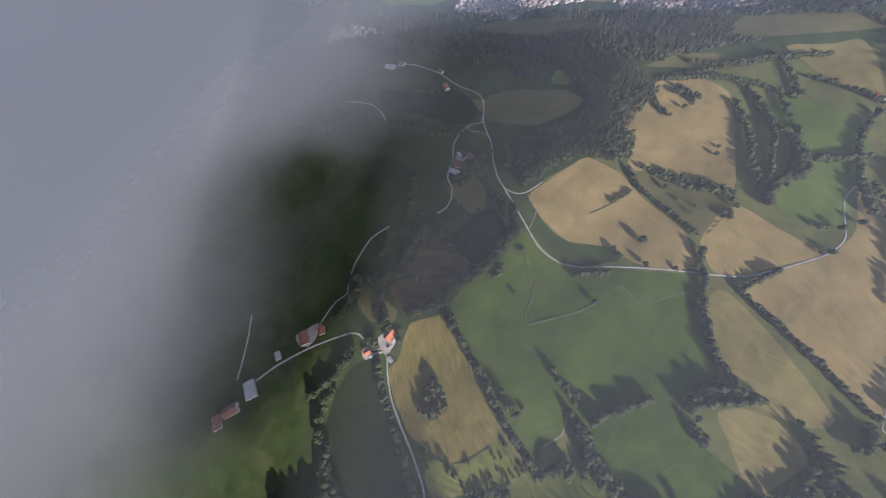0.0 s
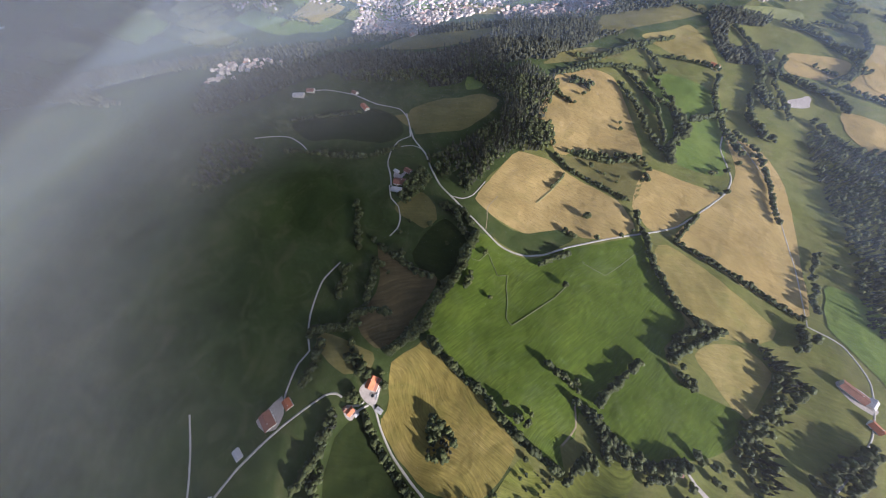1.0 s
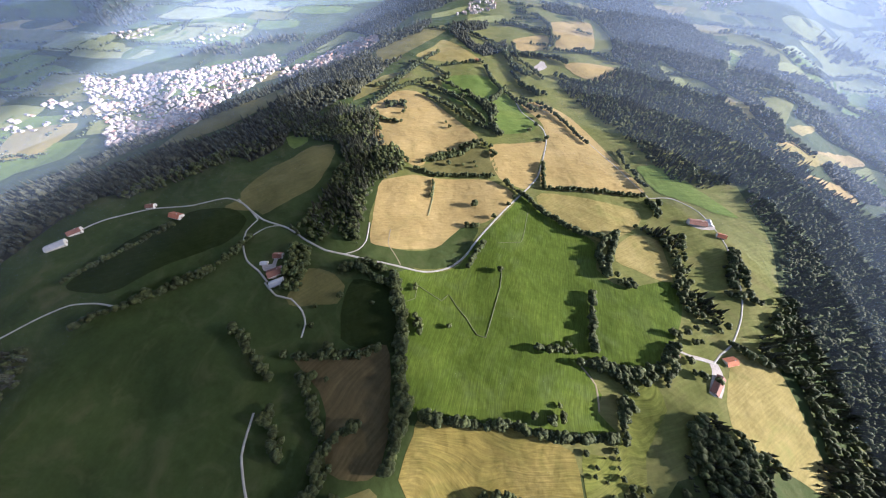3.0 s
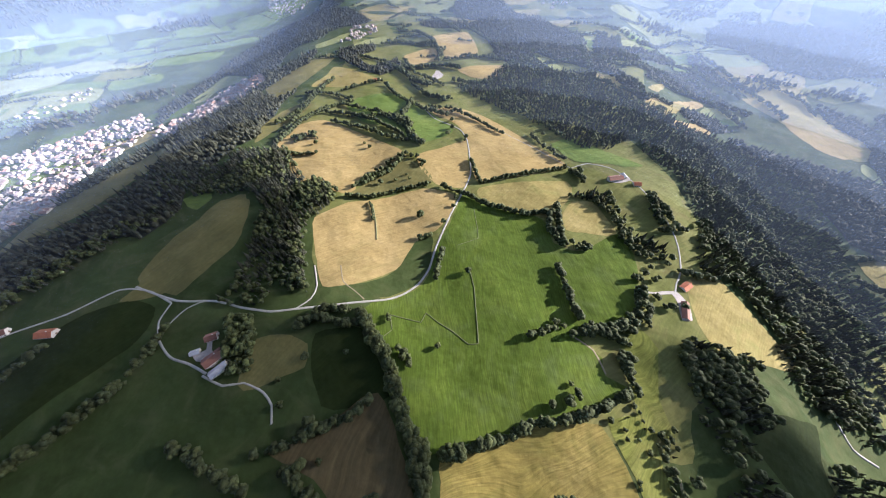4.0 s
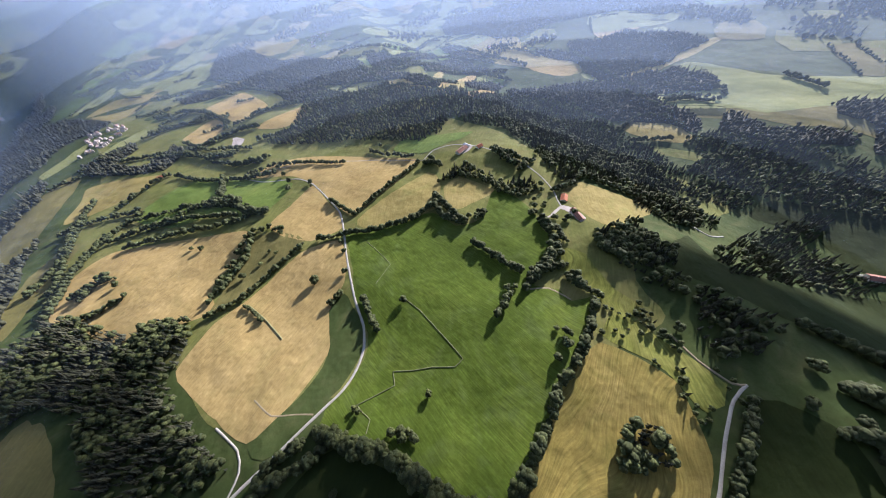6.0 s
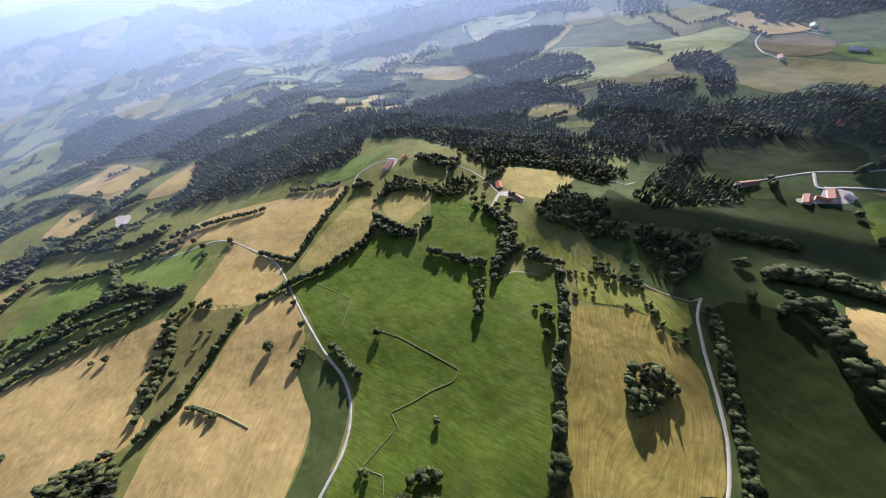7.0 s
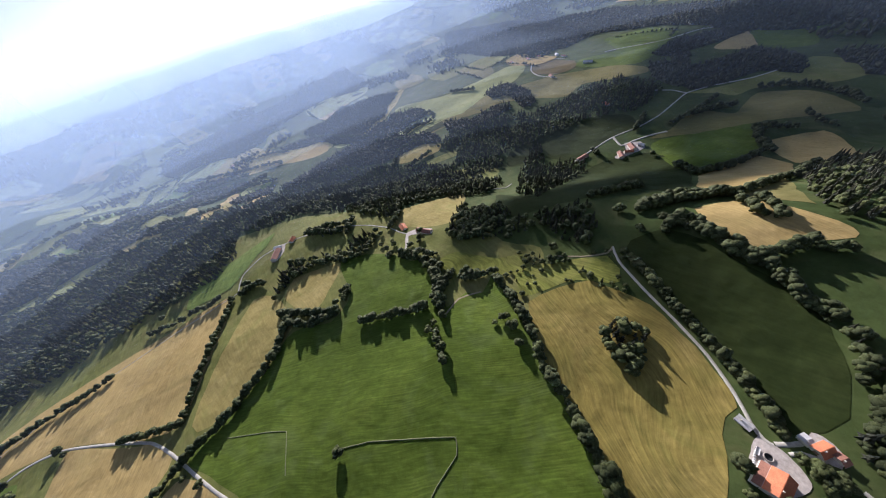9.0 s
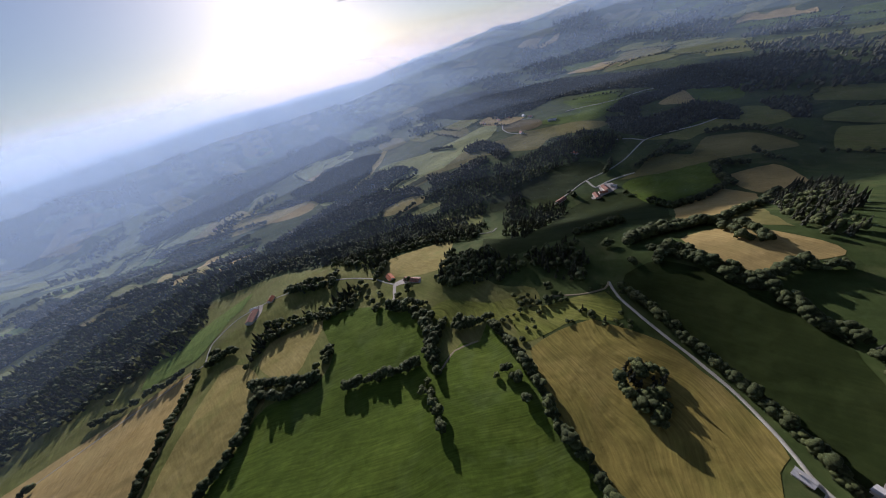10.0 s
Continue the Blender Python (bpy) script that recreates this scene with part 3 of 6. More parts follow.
field("meadow", [(190, 1567), (297, 1560), (303, 1444), (241, 1247), (191, 1372)], M_SAGE, "pale green meadow among far hedges", lift=0.8, cell=26.0, seed=210, wobble=3.0)
field("meadow", [(367, 1464), (819, 1907), (818, 1720), (670, 1669), (392, 1365)], M_SAGE, "pale green meadow among far hedges", lift=0.8, cell=26.0, seed=211, wobble=3.0)
field("meadow", [(397, 2074), (900, 2524), (1346, 2296), (1211, 2164), (978, 2154), (853, 2008), (514, 1838), (433, 1933)], M_SAGE, "pale green meadow among far hedges", lift=0.8, cell=26.0, seed=212, wobble=3.0)
field("meadow", [(30, 1166), (84, 1131), (135, 1010), (75, 1046), (36, 1099)], M_SAGE, "pale green meadow among far hedges", lift=0.8, cell=26.0, seed=213, wobble=3.0)
field("meadow", [(645, 1083), (714, 1085), (738, 1017), (670, 991), (610, 1015)], M_SAGE, "pale green meadow among far hedges", lift=0.8, cell=26.0, seed=214, wobble=3.0)
field("meadow", [(956, 793), (964, 758), (968, 670), (932, 692), (924, 755)], M_SAGE, "pale green meadow among far hedges", lift=0.8, cell=26.0, seed=215, wobble=3.0)
field("meadow", [(1519, 1003), (1623, 977), (1535, 879), (1385, 851), (1358, 888)], M_SAGE, "pale green meadow among far hedges", lift=0.8, cell=26.0, seed=216, wobble=3.0)
field("meadow", [(87, 518), (136, 552), (204, 510), (278, 464), (215, 454), (137, 458)], M_BGREEN, "bright green meadow beside the ridge forest", lift=0.8, cell=26.0, seed=218, wobble=3.0)
field("meadow", [(-1053, 1810), (-977, 1954), (-807, 1938), (-754, 2000), (-733, 1837), (-773, 1709), (-854, 1598), (-969, 1698)], M_STRAW, "pale straw-green pasture in the distance", lift=0.8, cell=26.0, seed=219, wobble=3.0)
field("meadow", [(-1024, 2715), (-820, 2690), (-885, 2599), (-1017, 2634)], M_STRAW, "pale straw-green pasture in the distance", lift=0.8, cell=26.0, seed=220, wobble=3.0)
field("meadow", [(-455, 1871), (-291, 1772), (-314, 1682), (-419, 1678), (-485, 1801)], M_STRAW, "pale straw-green pasture in the distance", lift=0.8, cell=26.0, seed=221, wobble=3.0)
field("meadow", [(-414, 2507), (-61, 2358), (8, 2183), (-137, 2007), (-325, 2252)], M_STRAW, "pale straw-green pasture in the distance", lift=0.8, cell=26.0, seed=223, wobble=3.0)
field("meadow", [(-169, 1903), (-69, 1952), (5, 1946), (-33, 1818)], M_STRAW, "pale straw-green pasture in the distance", lift=0.8, cell=26.0, seed=224, wobble=3.0)
field("meadow", [(8, 1816), (152, 1811), (283, 1834), (166, 1659), (51, 1726)], M_STRAW, "pale straw-green pasture in the distance", lift=0.8, cell=26.0, seed=225, wobble=3.0)
field("meadow", [(385, 967), (498, 1118), (422, 966)], M_STRAW, "pale straw-green pasture in the distance", lift=0.8, cell=26.0, seed=226, wobble=3.0)
field("meadow", [(1136, 1070), (1197, 977), (1101, 883), (1097, 959)], M_STRAW, "pale straw-green pasture in the distance", lift=0.8, cell=26.0, seed=227, wobble=3.0)
field("meadow", [(831, 1891), (1029, 1751), (1157, 1569), (1040, 1275), (993, 1120), (835, 1083), (836, 1340), (804, 1533)], M_STRAW, "pale straw-green pasture in the distance", lift=0.8, cell=26.0, seed=228, wobble=3.0)
field("meadow", [(-665, 2497), (-446, 2340), (-351, 2119), (-450, 2051), (-551, 2261)], M_STRAW, "pale straw-green pasture in the distance", lift=0.8, cell=26.0, seed=229, wobble=3.0)
field("stubble_field", [(221, 1023), (274, 983), (312, 896), (262, 932)], M_TAN, "far tan stubble field among woods", lift=0.8, cell=26.0, seed=232, wobble=3.0)
field("stubble_field", [(350, 841), (395, 892), (452, 925), (598, 1104), (646, 1095), (491, 920), (363, 812)], M_TAN, "far tan stubble field among woods", lift=0.8, cell=26.0, seed=233, wobble=3.0)
field("stubble_field", [(415, 758), (533, 860), (578, 836), (445, 724)], M_TAN, "far tan stubble field among woods", lift=0.8, cell=26.0, seed=234, wobble=3.0)
field("stubble_field", [(180, 1138), (251, 1066), (207, 1064)], M_TAN, "far tan stubble field among woods", lift=0.8, cell=26.0, seed=235, wobble=3.0)
field("stubble_field", [(877, 1116), (938, 1065), (1019, 977), (992, 853), (914, 810), (874, 857), (857, 966)], M_TAN, "far tan stubble field among woods", lift=0.8, cell=26.0, seed=236, wobble=3.0)
field("stubble_field", [(971, 669), (1088, 683), (1147, 651), (1338, 691), (1439, 686), (1388, 640), (1273, 634), (1131, 614), (995, 639)], M_TAN, "far tan stubble field among woods", lift=0.8, cell=26.0, seed=237, wobble=3.0)
field("stubble_field", [(1105, 882), (1249, 961), (1399, 957), (1396, 929), (1236, 895)], M_TAN, "far tan stubble field among woods", lift=0.8, cell=26.0, seed=238, wobble=3.0)
field("stubble_field", [(1416, 1210), (1601, 1169), (1633, 1076), (1490, 1051), (1314, 1037)], M_TAN, "far tan stubble field among woods", lift=0.8, cell=26.0, seed=239, wobble=3.0)
field("meadow", [(891, 515), (946, 524), (949, 492), (989, 439), (1032, 335), (958, 272), (888, 340), (868, 392), (856, 461)], M_DGREEN, "deep green meadow in the eastern valley", lift=0.8, cell=26.0, seed=240, wobble=3.0)
field("meadow", [(1160, 523), (1241, 515), (1173, 455), (1111, 454), (1119, 483)], M_DGREEN, "deep green meadow in the eastern valley", lift=0.8, cell=26.0, seed=241, wobble=3.0)

# roads and tracks
ROAD = "pale gravel country road winding between fields"
ribbon("road", [(-523, -45), (-440, -49), (-380, -36), (-336, -35), (-294, -30), (-263, -18), (-216, -1), (-164, 19), (-136, 30), (-117, 46), (-103, 67), (-96, 97), (-97, 144), (-91, 231), (-82, 312), (-81, 360), (-97, 426), (-119, 497), (-150, 541), (-226, 587), (-284, 655)], 2.6, M_ROAD, ROAD)
ribbon("road", [(-445, -54), (-497, -46), (-541, -56), (-573, -106), (-625, -153), (-655, -206), (-661, -238), (-658, -258)], 2.2, M_ROAD, "pale lane leading to the western hamlet", lift=0.44)
ribbon("road", [(-445, -54), (-439, -81), (-414, -103), (-379, -117), (-344, -118), (-314, -122)], 2.0, M_ROAD, "pale lane leading down to a farm", lift=0.42)
ribbon("road", [(-350, -35), (-393, -38), (-414, -56), (-420, -83), (-413, -115)], 1.6, M_ROAD, "curved short cut lane beside the junction", lift=0.40)
ribbon("road", [(-317, -125), (-284, -128), (-262, -119), (-233, -122), (-215, -131), (-203, -147)], 1.7, M_ROAD, "pale farm track curling below the farm", lift=0.40)
ribbon("road", [(-175, -234), (-150, -265), (-107, -286), (-71, -294), (-48, -293), (-35, -309), (-4, -325), (22, -331)], 1.7, M_ROAD, "pale track along the western meadow", lift=0.44)
ribbon("road", [(24, -255), (17, -262), (15, -276), (22, -298), (35, -330), (49, -356), (64, -380), (84, -403)], 1.9, M_ROAD, "pale lane joining two farmyards", lift=0.42)
ribbon("road", [(-11, -442), (30, -436), (64, -433), (83, -432)], 1.4, M_ROAD, "straight pale track across the slope", lift=0.44)
ribbon("road", [(226, -151), (203, -154), (168, -170), (134, -190), (103, -206), (74, -214), (54, -216), (44, -219), (41, -223)], 1.9, M_ROAD, "pale farm lane beside the hay field", lift=0.42)
ribbon("road", [(213, -86), (211, -117), (216, -144), (226, -151)], 1.6, M_TRACK, "earth track along the rough meadow", lift=0.40)
ribbon("road", [(-262, -18), (-249, 3), (-252, 24), (-277, 58)], 1.6, M_ROAD, "short pale track up to the stubble field", lift=0.42)
ribbon("road", [(-270, 653), (-187, 628), (-101, 594), (-19, 539), (53, 492), (128, 430)], 1.2, M_ROAD, "thin pale track along the stubble field", lift=0.44)
ribbon("road", [(128, 430), (163, 451), (208, 441), (236, 412), (261, 370), (287, 283), (290, 234), (283, 187), (269, 157), (263, 140)], 1.8, M_ROAD, "pale lane linking the forest farms", lift=0.42)
ribbon("road", [(263, 140), (234, 131), (219, 130)], 1.6, M_ROAD, "short pale drive to a farmhouse", lift=0.40)
ribbon("road", [(-526, -378), (-523, -338), (-513, -308), (-484, -284), (-447, -267)], 1.7, M_ROAD, "pale bent track on the western slope", lift=0.44)

ribbon("road", [(632, -147), (675, -188), (727, -243), (760, -303), (807, -355), (864, -398), (920, -443), (935, -500), (936, -579), (960, -651)], 3.0, M_ROAD, "pale road past the eastern farm", lift=0.9, depth=0.9)
ribbon("road", [(727, -243), (682, -255), (696, -281), (712, -318), (721, -354)], 4.0, M_ROAD, "pale drive through the eastern farmyard", lift=0.86, depth=0.9)
ribbon("road", [(971, -382), (954, -419), (920, -443)], 2.6, M_ROAD, "short lane meeting the eastern road", lift=0.84, depth=0.9)
ribbon("road", [(1431, -304), (1434, -402), (1420, -509), (1432, -611), (1389, -721)], 4.0, M_ROAD, "pale road on the eastern plateau", lift=0.9, depth=0.9)
ribbon("road", [(1548, 25), (1542, -19), (1389, -19), (1295, -56), (1251, -119)], 4.0, M_ROAD, "pale lane through the plateau hamlet", lift=0.9, depth=0.9)
ribbon("road", [(1535, -14), (1476, -158)], 4.0, M_ROAD, "pale hamlet street", lift=0.84, depth=0.9)
ribbon("road", [(444, 27), (451, -1), (485, -10)], 2.2, M_ROAD, "short pale track between woods", lift=0.9, depth=0.9)
ribbon("road", [(-235, 68), (-216, 41), (-191, 30), (-171, 20)], 1.0, M_TRACK, "faint worn track across the stubble", lift=0.36, depth=0.1)
ribbon("road", [(120, 35), (142, 24), (154, -2)], 1.4, M_TRACK, "earth track at the meadow corner", lift=0.36, depth=0.1)

# dry stone walls
ribbon("stone_wall", [(-34, 108), (-21, 78), (-10, 37), (0, -3), (-12, -7), (-36, 5), (-56, 12), (-78, 22), (-81, 7), (-104, 7), (-125, 7)], 0.55, M_STONE, "low mossy dry stone wall across the meadow", 0.85, 5, "", "wall", 0.85, 0.08)
ribbon("stone_wall", [(-53, 249), (-38, 201), (-32, 175), (-63, 151)], 0.4, M_STONE, "low mossy dry stone wall in the meadow", 0.7, 6, "", "wall", 0.7, 0.08)
ribbon("stone_wall", [(-125, 7), (-120, -4), (-115, -13), (-122, -24)], 0.4, M_STONE, "short dry stone wall beside bushes", 0.7, 8, "", "wall", 0.7, 0.08)
ribbon("stone_wall", [(-247, 217), (-224, 179), (-202, 134)], 1.0, M_STONE, "low bank of stones in the stubble", 1.2, 7, "", "wall", 1.2)


# ---------------------------------------------------------------- trees
def add_ball(verts, faces, centre, r, rnd, squash=0.85, rough=0.22, levels=2):
    bm = bmesh.new()
    bmesh.ops.create_icosphere(bm, subdivisions=levels, radius=1.0)
    start = len(verts)
    off = Vector((rnd.uniform(0, 99), rnd.uniform(0, 99), rnd.uniform(0, 99)))
    for v in bm.verts:
        d = v.co.normalized()
        k = 1 + rough * 2 * noise.noise(d * 2.3 + off) + rnd.uniform(-rough, rough) * 0.5
        verts.append((centre[0] + d.x * r * k, centre[1] + d.y * r * k, centre[2] + d.z * r * k * squash))
    for f in bm.faces:
        faces.append(tuple(start + v.index for v in f.verts))
    bm.free()


def add_tufts(verts, faces, centre, r, count, size, rnd):
    for _ in range(count):
        d = Vector((rnd.gauss(0, 1), rnd.gauss(0, 1), rnd.gauss(0.2, 0.9))).normalized()
        p = Vector(centre) + d * r * rnd.uniform(0.85, 1.12)
        t1 = d.orthogonal().normalized()
        t2 = d.cross(t1)
        a = rnd.uniform(0, 6.28)
        s = size * rnd.uniform(0.6, 1.3)
        u = t1 * math.cos(a) + t2 * math.sin(a)
        w = d.cross(u)
        n = len(verts)
        verts += [tuple(p + u * s), tuple(p - u * s * 0.6 + w * s * 0.8), tuple(p - u * s * 0.6 - w * s * 0.8), tuple(p + d * s * 0.9)]
        faces += [(n, n + 1, n + 3), (n + 1, n + 2, n + 3), (n + 2, n, n + 3)]


def limb(verts, faces, a, b, ra, rb, sides=6):
    a, b = Vector(a), Vector(b)
    d = (b - a).normalized()
    u = d.orthogonal().normalized()
    w = d.cross(u)
    n = len(verts)
    for p, r in ((a, ra), (b, rb)):
        for k in range(sides):
            t = 2 * math.pi * k / sides
            verts.append(tuple(p + u * r * math.cos(t) + w * r * math.sin(t)))
    for k in range(sides):
        faces.append((n + k, n + (k + 1) % sides, n + sides + (k + 1) % sides, n + sides + k))


def broad_shape(rnd, tall, wide):
    """Trunk with limbs, and a crown of overlapping clumps with ragged leaf tufts."""
    tv, tf, cv, cf = [], [], [], []
    limb(tv, tf, (0, 0, -1.0), (0.1, 0, tall * 0.45), wide * 0.075, wide * 0.05, 8)
    clumps = rnd.randint(7, 10)
    for k in range(clumps):
        a = 2 * math.pi * k / clumps + rnd.uniform(-0.4, 0.4)
        rr = wide * rnd.uniform(0.22, 0.5) if k else 0
        zz = tall * (rnd.uniform(0.42, 0.72) if k else 0.78)
        c = (math.cos(a) * rr, math.sin(a) * rr, zz)
        r = wide * rnd.uniform(0.24, 0.36)
        limb(tv, tf, (0, 0, tall * 0.3), c, wide * 0.035, wide * 0.012, 5)
        add_ball(cv, cf, c, r, rnd)
        add_tufts(cv, cf, c, r, 16, wide * 0.07, rnd)
    return (tv, tf), (cv, cf)


def spruce_shape(rnd, tall, wide, tiers=7, arms=11):
    """A straight tapering stem with tiers of drooping, jagged branches."""
    tv, tf, cv, cf = [], [], [], []
    limb(tv, tf, (0, 0, -1.0), (0, 0, tall * 0.9), wide * 0.07, wide * 0.015, 6)
    for k in range(tiers):
        t = k / tiers
        z0 = tall * (0.10 + 0.86 * t)
        r = wide * 0.5 * (1 - t) ** 0.85 + 0.15
        n = len(cv)
        cv.append((0, 0, z0 + tall * 0.86 / tiers * 1.9))
        for j in range(arms * 2):
            a = math.pi * j / arms + k * 0.7
            rj = r * (rnd.uniform(0.85, 1.2) if j % 2 == 0 else rnd.uniform(0.5, 0.7))
            cv.append((math.cos(a) * rj, math.sin(a) * rj, z0 + (0 if j % 2 == 0 else 0.12 * r) + rnd.uniform(-0.2, 0.2)))
        for j in range(arms * 2):
            cf.append((n, n + 1 + j, n + 1 + (j + 1) % (arms * 2)))
    return (tv, tf), (cv, cf)


def make_tree(shape, leaf, label, category):
    (tv, tf), (cv, cf) = shape
    base = new("tree")
    base.empty_display_size = 0.5
    tagged(base, label, category)
    mesh_object("trunk", tv, tf, M_BARK, base, True)
    mesh_object("crown", cv, cf, leaf, base, leaf is M_LEAF)
    return base


tree_rnd = random.Random(11)
SHAPES_BROAD = [broad_shape(tree_rnd, h, w) for h, w in ((11, 9), (13, 10), (9, 9), (14, 11), (7, 7.5), (10, 8))]
SHAPES_SPRUCE = [spruce_shape(tree_rnd, h, w) for h, w in ((19, 6.5), (16, 6), (22, 7))]
SHAPES_BUSH = [broad_shape(tree_rnd, h, w) for h, w in ((4.0, 5.0), (5.0, 5.5))]
BROAD = [make_tree(s, M_LEAF, "round leafy deciduous tree in a field hedgerow", "tree") for s in SHAPES_BROAD]
SPRUCE = [make_tree(s, M_NEEDLE, "tall dark pointed spruce tree", "tree") for s in SHAPES_SPRUCE]
BUSH = [make_tree(s, M_LEAF, "low rounded green bush", "bush") for s in SHAPES_BUSH]
used = set()
LATE = []
SINGLES = [0]


def mid_broad(rnd, tall, wide):
    cv, cf = [], []
    for k in range(5):
        a = k * 1.57 + rnd.uniform(-0.4, 0.4)
        rr = wide * rnd.uniform(0.2, 0.36) if k else 0
        c = (math.cos(a) * rr, math.sin(a) * rr, tall * (rnd.uniform(0.3, 0.62) if k else 0.68))
        add_ball(cv, cf, c, wide * rnd.uniform(0.27, 0.37), rnd, 0.95, 0.25, 2 if k < 3 else 1)
    return cv, cf


MID_BROAD = [mid_broad(tree_rnd, h, w) for h, w in ((11, 9), (13, 10), (9, 9), (7, 8), (14, 10))]


def put(proto, x, y, size, rnd, group=""):
    m = Matrix.LocRotScale((x, y, high(x, y)), Euler((rnd.uniform(-0.04, 0.04), rnd.uniform(-0.04, 0.04), rnd.uniform(0, 6.28))), (size * rnd.uniform(0.9, 1.1), size * rnd.uniform(0.9, 1.1), size * rnd.uniform(0.85, 1.15)))
    if proto not in used:
        used.add(proto)
        proto.matrix_basis = m
        ob = proto
    else:
        ob = copy_thing(proto, m)
        ob.scale = m.to_scale()
    if group:
        ob["group"] = group
    return ob


def along(line, gap, rnd, jitter):
    pts = [Vector(p) for p in line]
    left = 0.0
    for a, b in zip(pts, pts[1:]):
        d = b - a
        ln = d.length
        s = left
        while s < ln:
            q = a + d * (s / ln)
            yield q.x + rnd.uniform(-jitter, jitter), q.y + rnd.uniform(-jitter, jitter)
            s += gap * rnd.uniform(0.7, 1.35)
        left = s - ln


def hedge(line, gap=6.0, size=0.8, seed=1, jitter=1.5, conifers=0.0, bushes=0.25, group="hedgerow trees"):
    """A row of single trees and bushes."""
    rnd = random.Random(seed * 13 + 5)
    for x, y in along(line, gap * 0.64, rnd, jitter):
        if rnd.random() < conifers:
            proto, k = rnd.choice(SPRUCE), rnd.uniform(0.6, 0.9)
        elif rnd.random() < bushes:
            proto, k = rnd.choice(BUSH), rnd.uniform(0.8, 1.3)
        else:
            proto, k = rnd.choice(BROAD), rnd.uniform(0.75, 1.15)
        k *= size * 1.42
        if SINGLES[0] < 300:
            SINGLES[0] += 1
            put(proto, x, y, k, rnd, group)
        else:
            LATE.append((rnd.choice(MID_BROAD if math.hypot(x, y + 50) < 330 else CHEAP_BROAD), x, y, k * (0.5 if proto in BUSH else 1.0), rnd.uniform(0, 6.28)))


def merge_shapes(name, spots, material, label, category, smooth=False):
    """Countless far trees joined into one mesh: (shape, x, y, size, turn)."""
    vs, fs, count = [], [], 0
    for (v, f), x, y, size, turn in spots:
        a = np.asarray(v, float)
        c, s = math.cos(turn), math.sin(turn)
        q = np.empty_like(a)
        q[:, 0] = (a[:, 0] * c - a[:, 1] * s) * size + x
        q[:, 1] = (a[:, 0] * s + a[:, 1] * c) * size + y
        q[:, 2] = a[:, 2] * size + high(x, y)
        vs.append(q)
        fs += [tuple(i + count for i in face) for face in f]
        count += len(a)
    if not vs:
        return None
    ob = mesh_object(name, np.concatenate(vs).tolist(), fs, material, smooth=smooth or material is M_LEAF)
    return tagged(ob, label, category, kind="stuff")


cheap_rnd = random.Random(5)
CHEAP_SPRUCE = [spruce_shape(cheap_rnd, h, w, 4, 5)[1] for h, w in ((15, 7), (13, 6.5), (17, 7.5), (10, 5.5))]


def cheap_broad(rnd, tall, wide):
    cv, cf = [], []
    for k in range(4):
        a = k * 2.1 + rnd.uniform(-0.5, 0.5)
        rr = wide * 0.24 if k else 0
        add_ball(cv, cf, (math.cos(a) * rr, math.sin(a) * rr, tall * (rnd.uniform(0.42, 0.6) if k else 0.66)), wide * rnd.uniform(0.28, 0.38), rnd, 0.95, 0.2, 1)
    return cv, cf


CHEAP_BROAD = [cheap_broad(cheap_rnd, h, w) for h, w in ((11, 9), (13, 10), (9, 9))]


FAR_SPRUCE = [spruce_shape(cheap_rnd, h, w, 2, 3)[1] for h, w in ((15, 8), (12, 7), (17, 8.5))]


def far_broad(rnd, tall, wide):
    cv, cf = [], []
    add_ball(cv, cf, (0, 0, tall * 0.45), wide * 0.5, rnd, 0.95, 0.3, 1)
    return cv, cf


FAR_BROAD = [far_broad(cheap_rnd, h, w) for h, w in ((11, 10), (9, 9), (12, 11))]


WOODS = []


def forest(name, poly, gap, label, seed, broad=0.15, size=1.0, leaf=None):
    rnd = random.Random(seed)
    size, gap = size * 0.98, gap * 1.04
    WOODS.append(poly)
    xs, ys = [p[0] for p in poly], [p[1] for p in poly]
    dark, light = [], []
    for x in np.arange(min(xs), max(xs), gap):
        for y in np.arange(min(ys), max(ys), gap):
            px, py = x + rnd.uniform(-0.5, 0.5) * gap, y + rnd.uniform(-0.5, 0.5) * gap
            if inside((px, py), poly) and rnd.random() < 0.90:
                stand = 0.80 + 0.62 * noise.noise(Vector((px * 0.022, py * 0.022, 7.0)))
                mixk = 0.5 + 0.5 * noise.noise(Vector((px * 0.012, py * 0.012, seed)))
                if rnd.random() < broad * 2 * mixk:
                    light.append((rnd.choice(MID_BROAD if math.hypot(px, py + 60) < 300 else CHEAP_BROAD), px, py, size * rnd.uniform(0.8, 1.25), rnd.uniform(0, 6.28)))
                else:
                    dark.append((rnd.choice(CHEAP_SPRUCE), px, py, size * stand * rnd.uniform(0.7, 1.45), rnd.uniform(0, 6.28)))
    merge_shapes(name, dark, M_NEEDLE, label, "forest")
    if light:
        merge_shapes("broadleaf_wood", light, M_LEAF, "leafy broadleaf trees mixed into the forest", "forest")


forest("spruce_forest", [(-224, 841), (-131, 862), (-85, 1046), (-14, 1234), (27, 1131), (74, 1032), (202, 1035), (259, 919), (329, 823), (427, 821), (418, 751), (550, 803), (634, 796), (734, 615), (702, 405), (619, 306), (563, 161), (442, 94), (409, 125), (366, 191), (310, 199), (342, 331), (347, 448), (298, 498), (286, 523), (287, 581), (262, 581), (215, 521), (149, 513), (75, 586), (-75, 697), (-202, 800)], 7.5, "dense dark spruce forest on the eastern slope", 1, 0.3)
